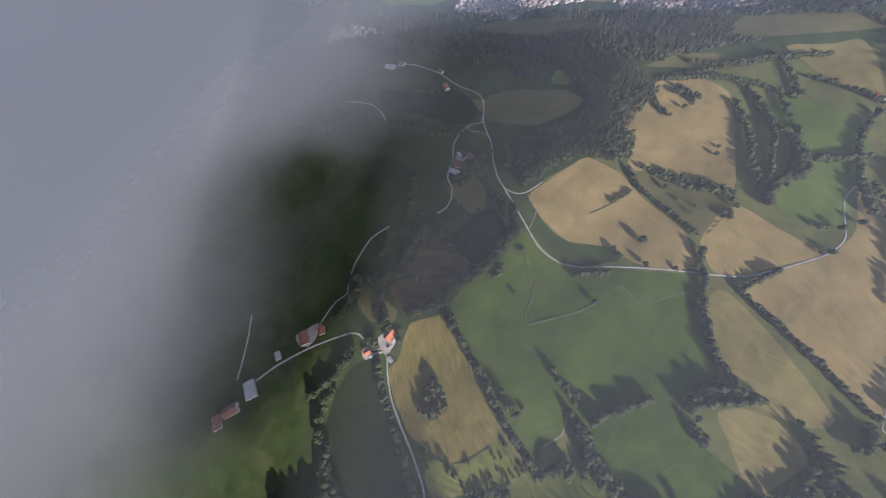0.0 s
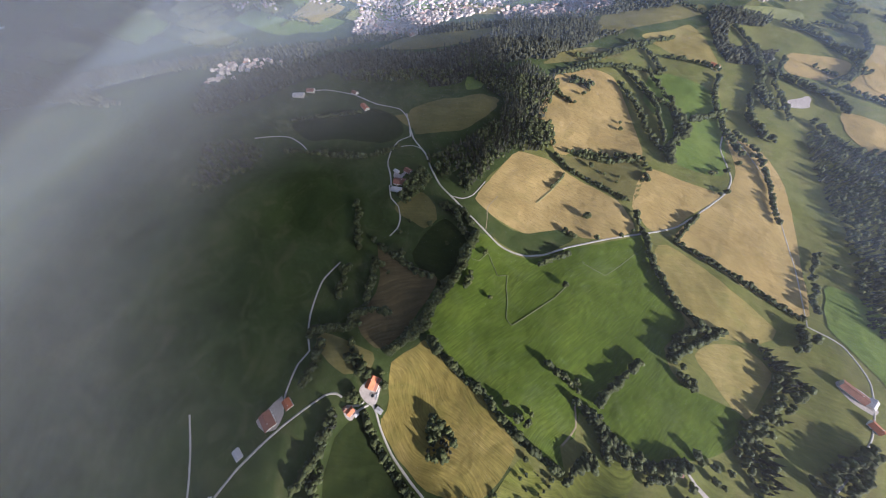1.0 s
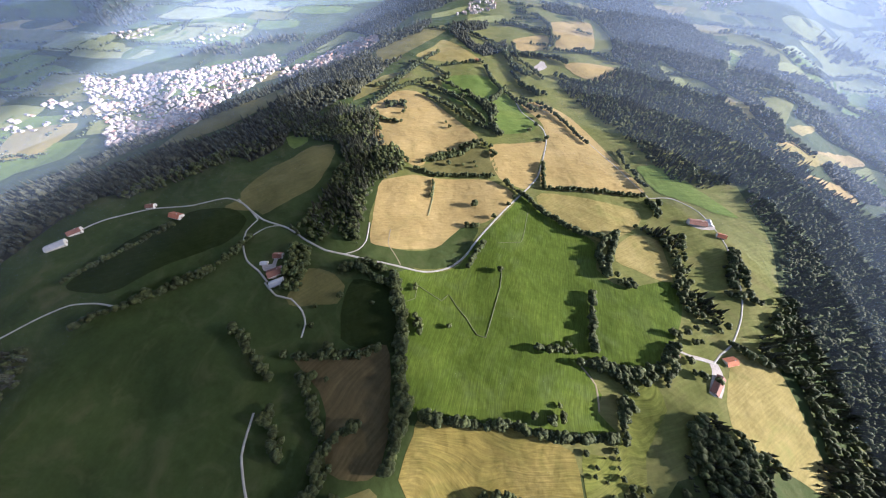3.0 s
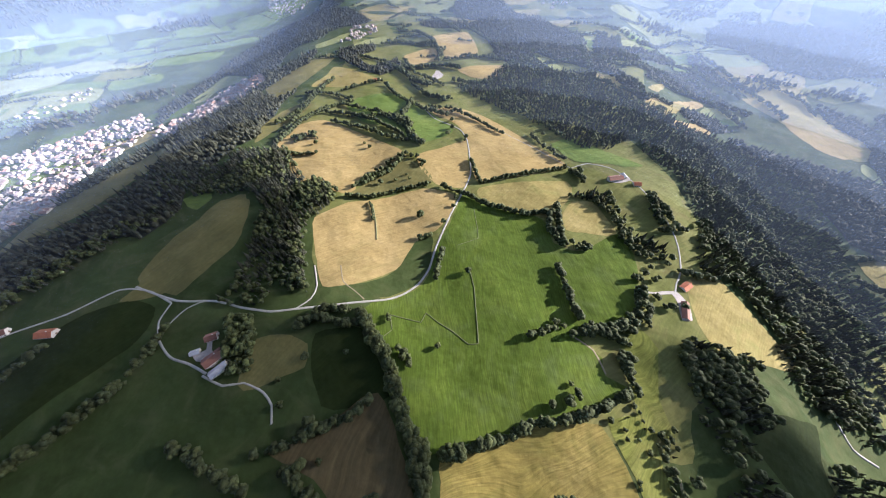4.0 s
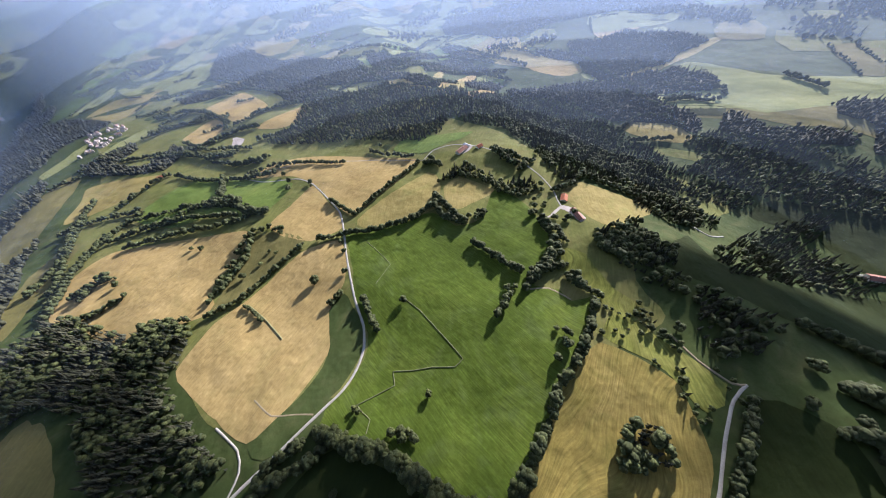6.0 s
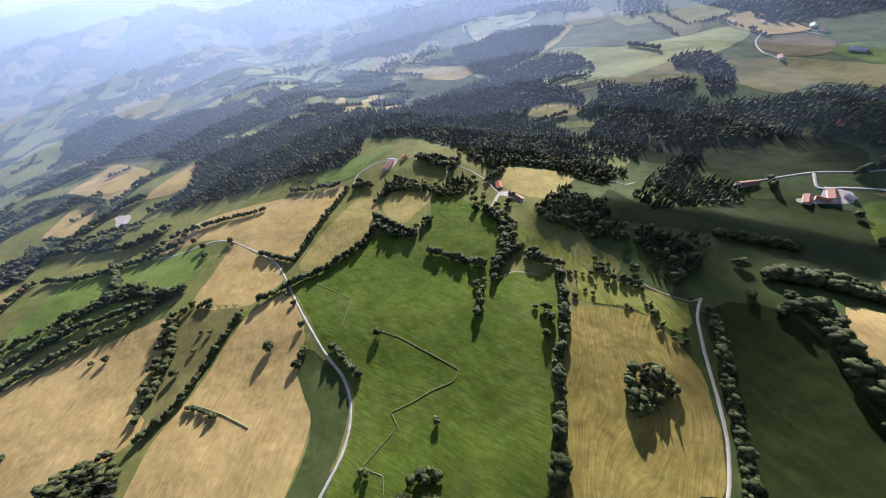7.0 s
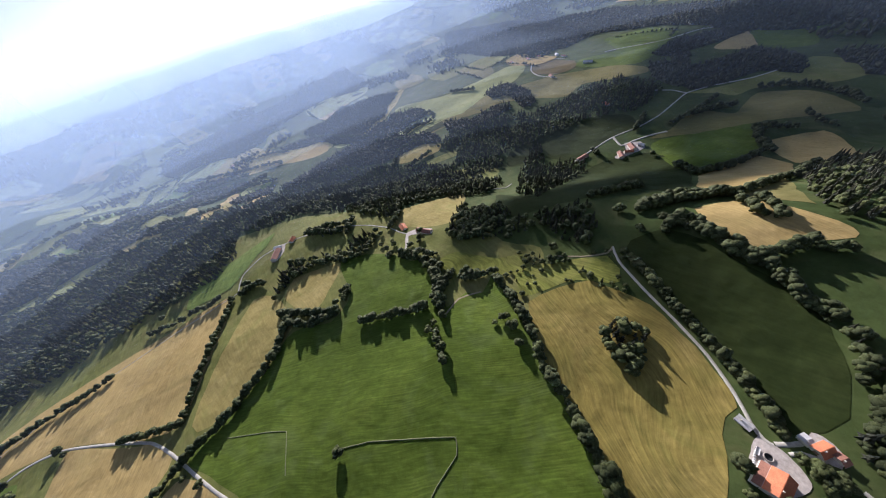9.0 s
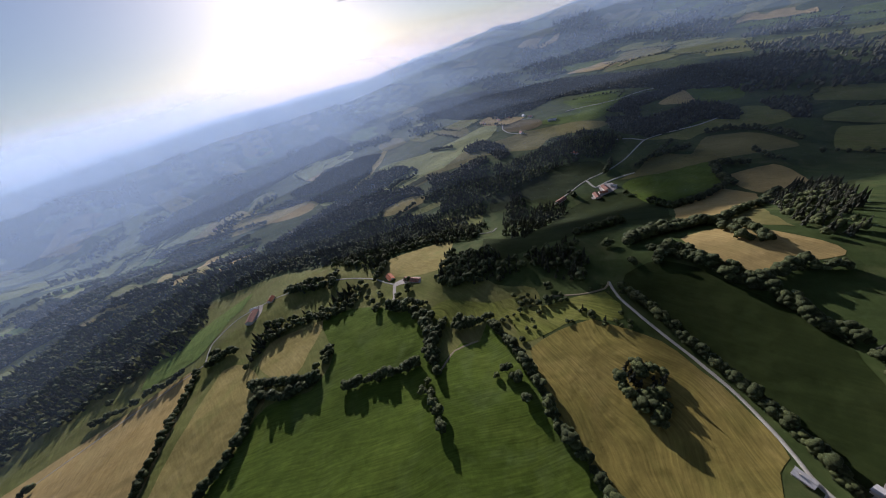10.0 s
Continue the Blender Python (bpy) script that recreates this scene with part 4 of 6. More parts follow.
forest("spruce_forest", [(-634, 324), (-546, 366), (-406, 244), (-333, 243), (-321, 194), (-341, 146), (-306, 66), (-261, 15), (-289, 4), (-351, 40), (-396, 123), (-496, 190), (-614, 176), (-687, 125), (-731, 150), (-718, 240), (-626, 263)], 7.5, "dense dark wood on the western edge", 3, 0.35)
forest("spruce_forest", [(248, 56), (298, 58), (332, 28), (334, -5), (302, -26), (273, -16), (253, 5), (242, 39)], 6.5, "small dense wood beside the forest farm", 4, 0.6, 1.0)
forest("spruce_forest", [(119, 328), (158, 352), (193, 350), (216, 290), (219, 249), (256, 232), (280, 210), (257, 195), (216, 202), (199, 236), (187, 291), (156, 325)], 6.5, "belt of trees curving round a small field", 5, 0.5, 1.0)
forest("broadleaf_copse", [(108, -126), (120, -132), (131, -146), (120, -166), (99, -160), (79, -149), (88, -138)], 5.0, "round copse standing in the hay field", 6, 1.0, 1.0)
forest("spruce_forest", [(-521, -450), (-519, -408), (-479, -358), (-432, -372), (-416, -409), (-400, -446), (-382, -479), (-525, -468)], 7.0, "dark wood on the western slope", 7, 0.4)
forest("spruce_forest", [(-712, -171), (-705, -89), (-687, 8), (-656, 109), (-629, 140), (-600, 106), (-640, 13), (-657, -83), (-682, -165)], 7.0, "long belt of dark trees along the crest", 8, 0.4, 1.0)
forest("spruce_forest", [(-362, -2), (-391, 86), (-436, 182), (-473, 285), (-562, 355), (-609, 212), (-619, 150), (-552, 172), (-479, 201), (-399, 77), (-388, 15)], 8.0, "dark wooded gully between fields", 10, 0.3)
forest("spruce_forest", [(-427, 176), (-402, 267), (-347, 244), (-326, 202), (-379, 168), (-298, 69), (-257, 10), (-279, 7), (-363, 93)], 7.0, "strip of dark spruces above the road", 11, 0.25)
forest("spruce_forest", [(254, 339), (274, 372), (284, 305), (271, 280)], 6.5, "small stand of trees near the lane", 12, 0.5, 1.0)

forest("broadleaf_copse", [(-416, 228), (-393, 256), (-349, 246), (-328, 218), (-360, 193), (-392, 196)], 6.0, "round dark copse at the stubble corner", 23, 0.9, 1.0)
forest("spruce_forest", [(-373, -40), (-378, 31), (-429, 108), (-454, 224), (-334, 55), (-307, -23)], 7.5, "dark wooded gully beside the road", 26, 0.5, 0.95)
forest("broadleaf_copse", [(-345, -53), (-317, -39), (-284, -69), (-263, -104), (-286, -113), (-311, -91)], 6.0, "dense copse behind the farm", 27, 0.8, 1.0)

forest("spruce_forest", [(136, -297), (138, -307), (61, -284), (34, -267), (48, -263), (73, -279)], 6.5, "dark strip of wood along the meadow edge", 29, 0.6, 1.0)

forest("spruce_forest", [(780, 251), (883, 226), (933, 133), (949, -35), (1037, -142), (1120, -209), (1125, -320), (1030, -400), (964, -397), (855, -320), (857, -210), (766, -73), (703, 9), (656, 58), (660, 165), (726, 167)], 8.0, "dark forest belt behind the eastern farm", 13, 0.3, 0.95)
forest("spruce_forest", [(684, 394), (689, 284), (649, 171), (669, 21), (610, 30), (628, 100), (618, 166), (561, 164), (554, 210), (456, 178), (425, 244)], 8.0, "dark wood between clearings", 17, 0.3, 0.95)
forest("spruce_forest", [(583, 154), (516, 78), (532, 20), (475, 7), (425, 35), (403, 100), (433, 142), (527, 153)], 8.0, "dark wood around a glade", 21, 0.3, 0.95)
forest("spruce_forest", [(710, -37), (728, -66), (635, -81), (628, -172), (578, -173), (518, -132), (359, -63), (391, -28), (607, -20)], 8.0, "dark spruce wood beside the eastern meadow", 22, 0.1, 0.95)
forest("spruce_forest", [(312, -87), (328, -134), (264, -137), (233, -137), (235, -99), (268, -72)], 8.0, "dark pointed wood below the eastern meadow", 14, 0.3, 0.95)
forest("spruce_forest", [(469, -448), (517, -502), (529, -590), (252, -380), (256, -365), (275, -355), (316, -360)], 8.0, "dark wood on the southern rise", 18, 0.3, 0.95)
forest("spruce_forest", [(247, 64), (274, 75), (352, 66), (324, 16), (278, -16), (291, -53), (267, -61), (248, -35), (243, 22)], 7.0, "dark wood curving down from the forest farm", 520, 0.55, 0.95)
forest("spruce_forest", [(392, 110), (526, 166), (517, 131), (536, 96), (559, 73), (452, 15), (405, 37), (385, 73)], 7.5, "dark wood beside the shaded hollow", 521, 0.35, 0.95)
forest("spruce_forest", [(442, 207), (547, 246), (598, 157), (637, 81), (608, 46), (578, 75), (538, 152), (481, 189)], 7.5, "dark belt of trees below the clearing", 522, 0.35, 0.95)
forest("spruce_forest", [(265, -65), (293, -59), (307, -85), (306, -114), (274, -117), (259, -94)], 7.0, "dark pointed wood in the shaded hollow", 523, 0.3, 0.95)

# hedgerows and single trees
def scatter(spots, size, seed, group="single field trees"):
    rnd = random.Random(seed)
    for x, y in spots:
        SINGLES[0] += 1
        young = 0.55 if 140 < x < 225 and -165 < y < -30 else 1.0
        put(rnd.choice(BROAD), x, y, size * young * rnd.uniform(0.85, 1.4), rnd, group)


def slim_trees(spots, seed):
    """Young thin trees standing apart in the rough meadow."""
    rnd = random.Random(seed)
    for x, y in spots:
        SINGLES[0] += 1
        if rnd.random() < 0.5:
            put(rnd.choice(SPRUCE), x, y, rnd.uniform(0.3, 0.5), rnd, "young trees in the rough meadow")
        else:
            put(rnd.choice(BROAD), x, y, rnd.uniform(0.35, 0.6), rnd, "young trees in the rough meadow")


slim_trees([(172, -43), (187, -50), (216, -60), (168, -65), (188, -72), (201, -83), (174, -103), (189, -116), (177, -123), (164, -146), (164, -155), (210, -69), (211, -97), (208, -146), (172, -133), (198, -62)], 76)
scatter([(-128, 155), (-122, 159), (-115, 163), (-145, 208), (112, -39), (119, -32), (91, -51), (145, 198), (132, 197), (246, 163), (241, 110), (237, 179), (269, 118), (215, 151), (63, 556), (97, 561), (36, 552), (-187, 628), (-339, 407), (-188, 364), (-34, 104), (153, -51), (167, -56), (180, -62), (189, -70), (203, -54), (216, -43)], 0.75, 71)
scatter([(80, -147), (112, -24), (109, -44), (187, -118), (183, -123), (179, -150), (169, -155), (212, -52), (204, -63), (225, -85), (202, -96), (203, -102), (205, -80), (94, 51), (78, 34), (139, 202), (138, 191), (-165, 538), (-169, 505), (-119, 483), (-222, 446), (-190, 355), (-160, 292), (-120, 162), (-94, 270), (-92, 245), (-100, 200), (295, -170), (250, -182), (25, -199)], 0.75, 72)
scatter([(-160, -55), (-120, 161), (-130, 156), (-148, 204), (-208, -74), (-224, -105), (-204, -127), (-267, -192), (-215, -11), (-232, -28), (-50, -19), (136, 192), (144, 193), (105, 47), (77, 28), (138, 401), (201, 234), (127, 45), (142, 55), (158, 53), (-134, -162), (-151, -169), (-68, -173), (-160, -229), (-127, -232), (-1, -228), (-17, -224), (9, -199), (177, 45), (178, 73), (209, 104), (236, 155), (207, 150)], 0.75, 73)
scatter([(180, 48), (182, 23), (212, -55), (173, -98), (186, -113), (180, -122), (167, -132), (171, -143), (163, -153), (219, -143), (216, -130), (295, -166), (255, -182), (627, -306), (550, -324), (520, -333), (225, 164), (233, 124), (175, 29), (206, -157), (121, -37), (266, 26)], 0.8, 74)
scatter([(-175, 578), (-167, 516), (-119, 496), (-339, 407), (-361, 422), (-261, 310), (-256, 282), (-212, 318), (-201, 305), (-229, 296), (-145, 208), (236, 155), (249, 112), (264, 193), (328, 246), (-477, 393), (119, 200), (127, 190)], 0.7, 75)


for k, (x, y) in enumerate([(-97, -35), (-88, -37), (-81, -41), (-78, -49), (-88, -44), (-127, 5), (-124, -1)]):
    SINGLES[0] += 1
    put(BROAD[(k * 2 + 1) % 6], x, y, 0.8 if k < 5 else 0.6, random.Random(k), "bushes in the green meadow")


hedge([(-168, 2), (-138, -26), (-104, -54), (-83, -82), (-63, -106), (-46, -128), (-29, -154)], 2.7, 0.8, 1, 4.5)
hedge([(-14, -183), (-28, -145), (-36, -118)], 4.2, 0.8, 2, 2.0)
hedge([(-18, -126), (4, -117), (27, -104), (50, -92), (72, -75), (100, -65), (140, -45), (177, -17)], 5.5, 0.75, 3, 2.0)
hedge([(84, 269), (44, 253), (-1, 259), (-40, 267), (-72, 282), (-106, 289), (-130, 296)], 5.5, 0.75, 4)
hedge([(84, 269), (83, 224), (104, 191)], 5.5, 0.8, 5)
hedge([(115, 428), (56, 394), (-3, 360), (-35, 343), (-56, 330), (-91, 408)], 5.0, 0.65, 6)
hedge([(98, 143), (109, 109), (120, 75), (127, 63)], 4.0, 0.75, 7, 1.0, bushes=0.1)
hedge([(61, 22), (97, 43)], 7.0, 0.6, 8)
hedge([(115, 38), (151, 58), (180, 65), (196, 61)], 5.0, 0.75, 9, 3.0)
hedge([(87, 264), (97, 296), (101, 223), (108, 189)], 5.5, 0.8, 10)
hedge([(263, 353), (281, 325), (294, 288)], 4.5, 0.75, 11, 3.0)
hedge([(-305, 226), (-255, 236), (-217, 262), (-154, 301)], 6.0, 0.65, 12)
hedge([(-307, 254), (-285, 305), (-239, 395), (-195, 367)], 7.0, 0.65, 13, 5.0)
hedge([(-493, 505), (-404, 496), (-289, 451), (-226, 450)], 6.5, 0.8, 14, 4.0)
hedge([(-464, 548), (-368, 568), (-284, 529)], 6.5, 0.8, 15, 4.0)
hedge([(-529, 339), (-456, 345)], 8.0, 0.7, 16)
hedge([(-80, 79), (-83, 105), (-84, 137)], 4.0, 0.6, 17, 1.0)
hedge([(-253, 219), (-238, 198), (-226, 175)], 5.0, 0.45, 18, 1.0)
hedge([(-464, -309), (-441, -254), (-426, -199), (-409, -159), (-409, -117), (-418, -87)], 6.0, 0.8, 19, 4.0)
hedge([(-563, -298), (-560, -246), (-554, -199), (-547, -145)], 7.0, 0.7, 20, 2.0)
hedge([(-73, -229), (-97, -203), (-136, -185), (-169, -176)], 5.0, 0.75, 21, 3.0)
hedge([(-162, -221), (-134, -239), (-113, -240)], 6.0, 0.7, 22, 3.0)
hedge([(-198, -172), (-171, -157), (-157, -129)], 5.5, 0.7, 23, 4.0)
hedge([(-291, -189), (-252, -190)], 5.0, 0.7, 24, 3.0)
hedge([(-69, -290), (-74, -267), (-64, -238), (-67, -214)], 6.0, 0.7, 25, 2.0)
hedge([(-41, -234), (-17, -231), (1, -233)], 7.0, 0.7, 26, 4.0)
hedge([(217, -160), (176, -178), (141, -195), (110, -211), (81, -222), (63, -226), (48, -229)], 4.6, 0.66, 27, 1.2)
hedge([(269, -210), (244, -236), (209, -260), (193, -280), (159, -286), (145, -297)], 5.0, 0.75, 28, 3.0)
hedge([(304, -201), (323, -246), (325, -300)], 5.5, 0.75, 29, 4.0)
hedge([(207, -268), (221, -299), (221, -345)], 6.0, 0.8, 30, 3.0)
hedge([(202, 78), (160, 51), (124, 43)], 6.0, 0.7, 33, 3.0)
hedge([(265, 363), (271, 281)], 5.0, 0.75, 34, 4.0)
hedge([(143, 426), (149, 377)], 5.0, 0.7, 35, 2.0)
for k, line in enumerate(([(-575, 701), (-511, 767), (-469, 798)], [(-523, 615), (-372, 575), (-253, 490)], [(-677, 658), (-612, 675), (-503, 646)], [(-554, 405), (-497, 434)], [(-511, 333), (-448, 351)], [(-643, 1216), (-506, 1239), (-353, 1190), (-355, 1057)], [(-478, 1034), (-382, 890), (-256, 809)], [(-572, 370), (-614, 552), (-651, 721)])):
    hedge(line, 8.0, 0.8, 40 + k, 4.0)


hedge([(-571, 387), (-577, 458), (-566, 525), (-530, 605), (-494, 638)], 5.0, 0.78, 100, 2.5)
hedge([(-536, 551), (-459, 556), (-380, 535), (-275, 474)], 5.0, 0.78, 101, 2.5)
hedge([(-352, 571), (-290, 528), (-249, 456), (-219, 444)], 5.0, 0.78, 102, 2.5)
hedge([(-533, 390), (-517, 418), (-484, 417)], 5.0, 0.78, 103, 2.5)
hedge([(-290, 273), (-252, 321), (-241, 380)], 5.0, 0.78, 104, 2.5)
hedge([(-262, 654), (-191, 646), (-108, 592), (-64, 555), (-33, 540)], 9.0, 0.78, 105, 2.5)
hedge([(37, 547), (58, 517), (98, 469), (114, 458)], 9.0, 0.78, 106, 2.5)
hedge([(270, 264), (295, 279), (313, 275)], 5.0, 0.78, 107, 2.5)
hedge([(127, 409), (141, 403), (151, 385)], 5.0, 0.78, 108, 2.5)
hedge([(279, 185), (298, 180), (329, 185), (377, 209)], 5.0, 0.78, 109, 2.5)
hedge([(375, 198), (396, 148), (412, 116), (461, 105)], 5.0, 0.78, 110, 2.5)
hedge([(-244, -40), (-224, -22), (-199, -19), (-176, -22), (-155, -14)], 5.0, 0.78, 111, 2.5)
hedge([(212, 135), (202, 99), (195, 64)], 8.0, 0.6, 112, 2.5)
hedge([(182, -31), (190, -46), (206, -57), (202, -71), (208, -95)], 11.0, 0.5, 113, 2.5)
hedge([(351, -155), (382, -187), (412, -224)], 5.0, 0.78, 114, 2.5)
hedge([(307, -196), (325, -218), (341, -249), (333, -272), (341, -308)], 5.0, 0.78, 115, 2.5)
hedge([(246, -204), (272, -225), (266, -237), (241, -246), (229, -257), (219, -267), (208, -274)], 5.0, 0.78, 116, 2.5)
hedge([(208, -274), (218, -294), (232, -324)], 5.0, 0.78, 117, 2.5)
hedge([(311, -313), (285, -313), (263, -309)], 5.0, 0.78, 121, 2.5)
hedge([(186, -276), (161, -289), (144, -295)], 5.0, 0.78, 122, 2.5)
hedge([(202, 94), (184, 72), (158, 51), (129, 51)], 6.5, 0.78, 123, 2.5)
hedge([(213, 130), (215, 100), (214, 70)], 8.0, 0.78, 124, 2.5)
hedge([(141, 58), (161, 50), (184, 43)], 7.0, 0.78, 125, 2.5)
hedge([(170, 20), (180, 4), (187, -15)], 5.0, 0.78, 126, 2.5)
hedge([(-81, -228), (-82, -196), (-68, -173)], 5.0, 0.78, 127, 2.5)
hedge([(-161, -145), (-132, -127), (-107, -97)], 5.0, 0.78, 128, 2.5)
hedge([(-238, -41), (-220, -7), (-182, -2)], 5.0, 0.78, 129, 2.5)
hedge([(-438, -255), (-420, -202), (-407, -169)], 5.0, 0.78, 130, 2.5)
hedge([(-267, -192), (-223, -197), (-190, -197)], 5.0, 0.78, 131, 2.5)
hedge([(-76, -288), (-70, -259), (-67, -229)], 5.0, 0.78, 132, 2.5)
hedge([(-23, -240), (-9, -226), (5, -219)], 5.0, 0.78, 133, 2.5)
hedge([(104, -319), (80, -292), (60, -277)], 5.0, 0.78, 134, 2.5)
hedge([(-6, -301), (-31, -284), (-59, -271)], 5.0, 0.78, 135, 2.5)
hedge([(-465, 1900), (-293, 1496), (-122, 1242), (22, 1224)], 5.0, 0.78, 136, 2.5)
hedge([(-361, 794), (-277, 713), (-210, 714)], 5.0, 0.78, 137, 2.5)
hedge([(-661, 1023), (-532, 1000), (-418, 880)], 5.0, 0.78, 138, 2.5)
hedge([(-635, 461), (-616, 527), (-649, 684), (-653, 801)], 5.0, 0.78, 139, 2.5)
hedge([(872, -568), (865, -616), (829, -646), (782, -659), (722, -671)], 6, 1.0, 400, 3.0)
hedge([(754, -366), (785, -413), (869, -492)], 6, 0.9, 401, 3.0)
hedge([(785, -413), (799, -461), (804, -505)], 5, 1.0, 402, 3.0)
hedge([(673, -491), (626, -478), (578, -480)], 5, 1.0, 403, 3.0)
hedge([(673, -491), (667, -519), (659, -544)], 5, 1.0, 404, 3.0)
hedge([(571, -332), (475, -326), (521, -395), (581, -469)], 5, 0.9, 405, 3.0)
hedge([(327, -300), (373, -359), (421, -419), (498, -489)], 5, 0.8, 406, 3.0)
hedge([(344, -136), (365, -179), (377, -212)], 5, 0.9, 407, 3.0)
hedge([(298, -191), (328, -243), (328, -295)], 5, 1.0, 408, 3.0)
hedge([(295, -190), (310, -231), (322, -270)], 5, 1.0, 409, 3.0)
hedge([(674, -191), (656, -200)], 5, 0.9, 410, 3.0)
hedge([(743, -291), (769, -305), (821, -327)], 6, 1.0, 411, 3.0)
hedge([(717, -585), (678, -585), (651, -600)], 12, 0.9, 412, 3.0)
hedge([(317, -295), (278, -293), (267, -302)], 5, 0.8, 413, 3.0)
hedge([(1300, 323), (1266, 211)], 6, 1.0, 414, 3.0)
hedge([(1034, 514), (1120, 383), (1077, 345)], 6, 0.9, 415, 3.0)
hedge([(1103, 1003), (979, 658), (943, 477)], 7, 1.0, 416, 3.0)
hedge([(-119, 1158), (13, 1081), (178, 1155), (341, 1168)], 8, 0.9, 430, 3.0)
hedge([(28, 976), (192, 980), (323, 869), (456, 892)], 8, 0.9, 431, 3.0)
hedge([(132, 1353), (236, 1224), (379, 1134), (623, 1227), (725, 1160)], 8, 0.9, 432, 3.0)
hedge([(679, 329), (712, 299), (755, 270)], 6, 0.9, 433, 3.0)
hedge([(692, 382), (799, 409), (841, 362), (821, 287)], 6, 0.9, 434, 3.0)
hedge([(908, 593), (892, 467), (866, 345)], 9, 1.0, 435, 3.0)
hedge([(920, 418), (986, 395), (1008, 339)], 7, 1.0, 436, 3.0)

hedge([(-651, 1430), (-557, 1423), (-433, 1291), (-341, 1095)], 6, 1, 450, 5)
hedge([(-608, 1210), (-535, 1244), (-416, 1240)], 6, 1, 451, 5)
hedge([(-547, 966), (-465, 940), (-362, 819), (-303, 795)], 5, 1, 452, 7)
hedge([(-440, 935), (-354, 963), (-306, 992), (-240, 967)], 5, 1, 453, 5)
hedge([(-296, 726), (-227, 700)], 4, 1, 454, 5)
hedge([(-443, 769), (-379, 698), (-280, 638), (-192, 603)], 6, 0.85, 455, 4)
hedge([(-343, 566), (-301, 552), (-270, 516)], 4, 1, 456, 5)
hedge([(-258, 475), (-215, 438)], 4, 1, 457, 5)
hedge([(-261, 1103), (-163, 1111), (-97, 1082)], 6, 1, 458, 6)
hedge([(-238, 861), (-154, 849), (-120, 858)], 5, 1, 459, 6)
hedge([(-705, 1760), (-582, 1759), (-418, 1571)], 8, 1, 460, 8)
hedge([(-618, 1643), (-480, 1652), (-339, 1452)], 8, 1, 461, 8)
hedge([(-325, 687), (-315, 603), (-320, 577)], 5, 1, 462, 4)
hedge([(171, 1698), (252, 1731), (324, 1667), (392, 1600), (468, 1537), (741, 1900), (818, 1863)], 8, 1.0, 470, 9)
hedge([(347, 1486), (346, 1202), (563, 1461), (701, 1502), (761, 1316), (796, 1193)], 6, 1.0, 471, 10)
hedge([(246, 1185), (314, 1106), (457, 1196), (668, 1322), (713, 1149), (777, 1047)], 6, 1.0, 472, 9)
hedge([(283, 1014), (342, 937), (353, 849)], 6, 1.0, 473, 8)
hedge([(406, 1055), (508, 1095), (614, 1149)], 7, 1.0, 474, 7)
hedge([(649, 1181), (696, 1057), (717, 943)], 6, 1.0, 475, 7)
hedge([(806, 1745), (826, 1524), (859, 1305), (862, 1032)], 7, 1.0, 476, 8)
hedge([(125, 1600), (173, 1489), (199, 1304), (209, 1034)], 7, 1.0, 477, 8)
hedge([(173, 1489), (276, 1543), (318, 1508)], 7, 1.0, 478, 8)


def far_wood(poly, gap, label, seed, spruce=0.3, size=1.0):
    """A far wood: a closed, lumpy canopy with the crowns standing out of it."""
    gap *= 1.12
    rnd = random.Random(seed)
    WOODS.append(poly)
    edge = soften(poly, rnd, True, 30.0, 6.0)
    xs, ys = [p[0] for p in edge], [p[1] for p in edge]
    pts, n = [Vector(p) for p in edge], len(edge)
    spots = []
    for x in np.arange(min(xs), max(xs), gap):
        for y in np.arange(min(ys), max(ys), gap):
            q = (x + rnd.uniform(-0.5, 0.5) * gap, y + rnd.uniform(-0.5, 0.5) * gap)
            if inside(q, edge):
                spots.append((rnd.choice(FAR_SPRUCE if rnd.random() < spruce else FAR_BROAD), q[0], q[1], size * rnd.uniform(0.75, 1.3), rnd.uniform(0, 6.28)))
                if rnd.random() < 0.25:
                    pts.append(Vector(q))
    spots += [(rnd.choice(FAR_BROAD), x, y, size * rnd.uniform(0.7, 1.1), rnd.uniform(0, 6.28)) for x, y in edge]
    vs, _, fs, *_ = geometry.delaunay_2d_cdt(pts, [(i, (i + 1) % n) for i in range(n)], [], 1, 0.05)
    keep = [tuple(f) for f in fs if inside((sum(vs[i].x for i in f) / 3, sum(vs[i].y for i in f) / 3), edge)]
    ob = mesh_object("wood_canopy", [(v.x, v.y, high(v.x, v.y) + (0.3 if i < n else rnd.uniform(1.5, 3.5) * size)) for i, v in enumerate(vs)], keep, M_NEEDLE, smooth=True)
    tagged(ob, label, "wood", kind="stuff")
    merge_shapes("far_wood", spots, M_NEEDLE, label, "wood", True)


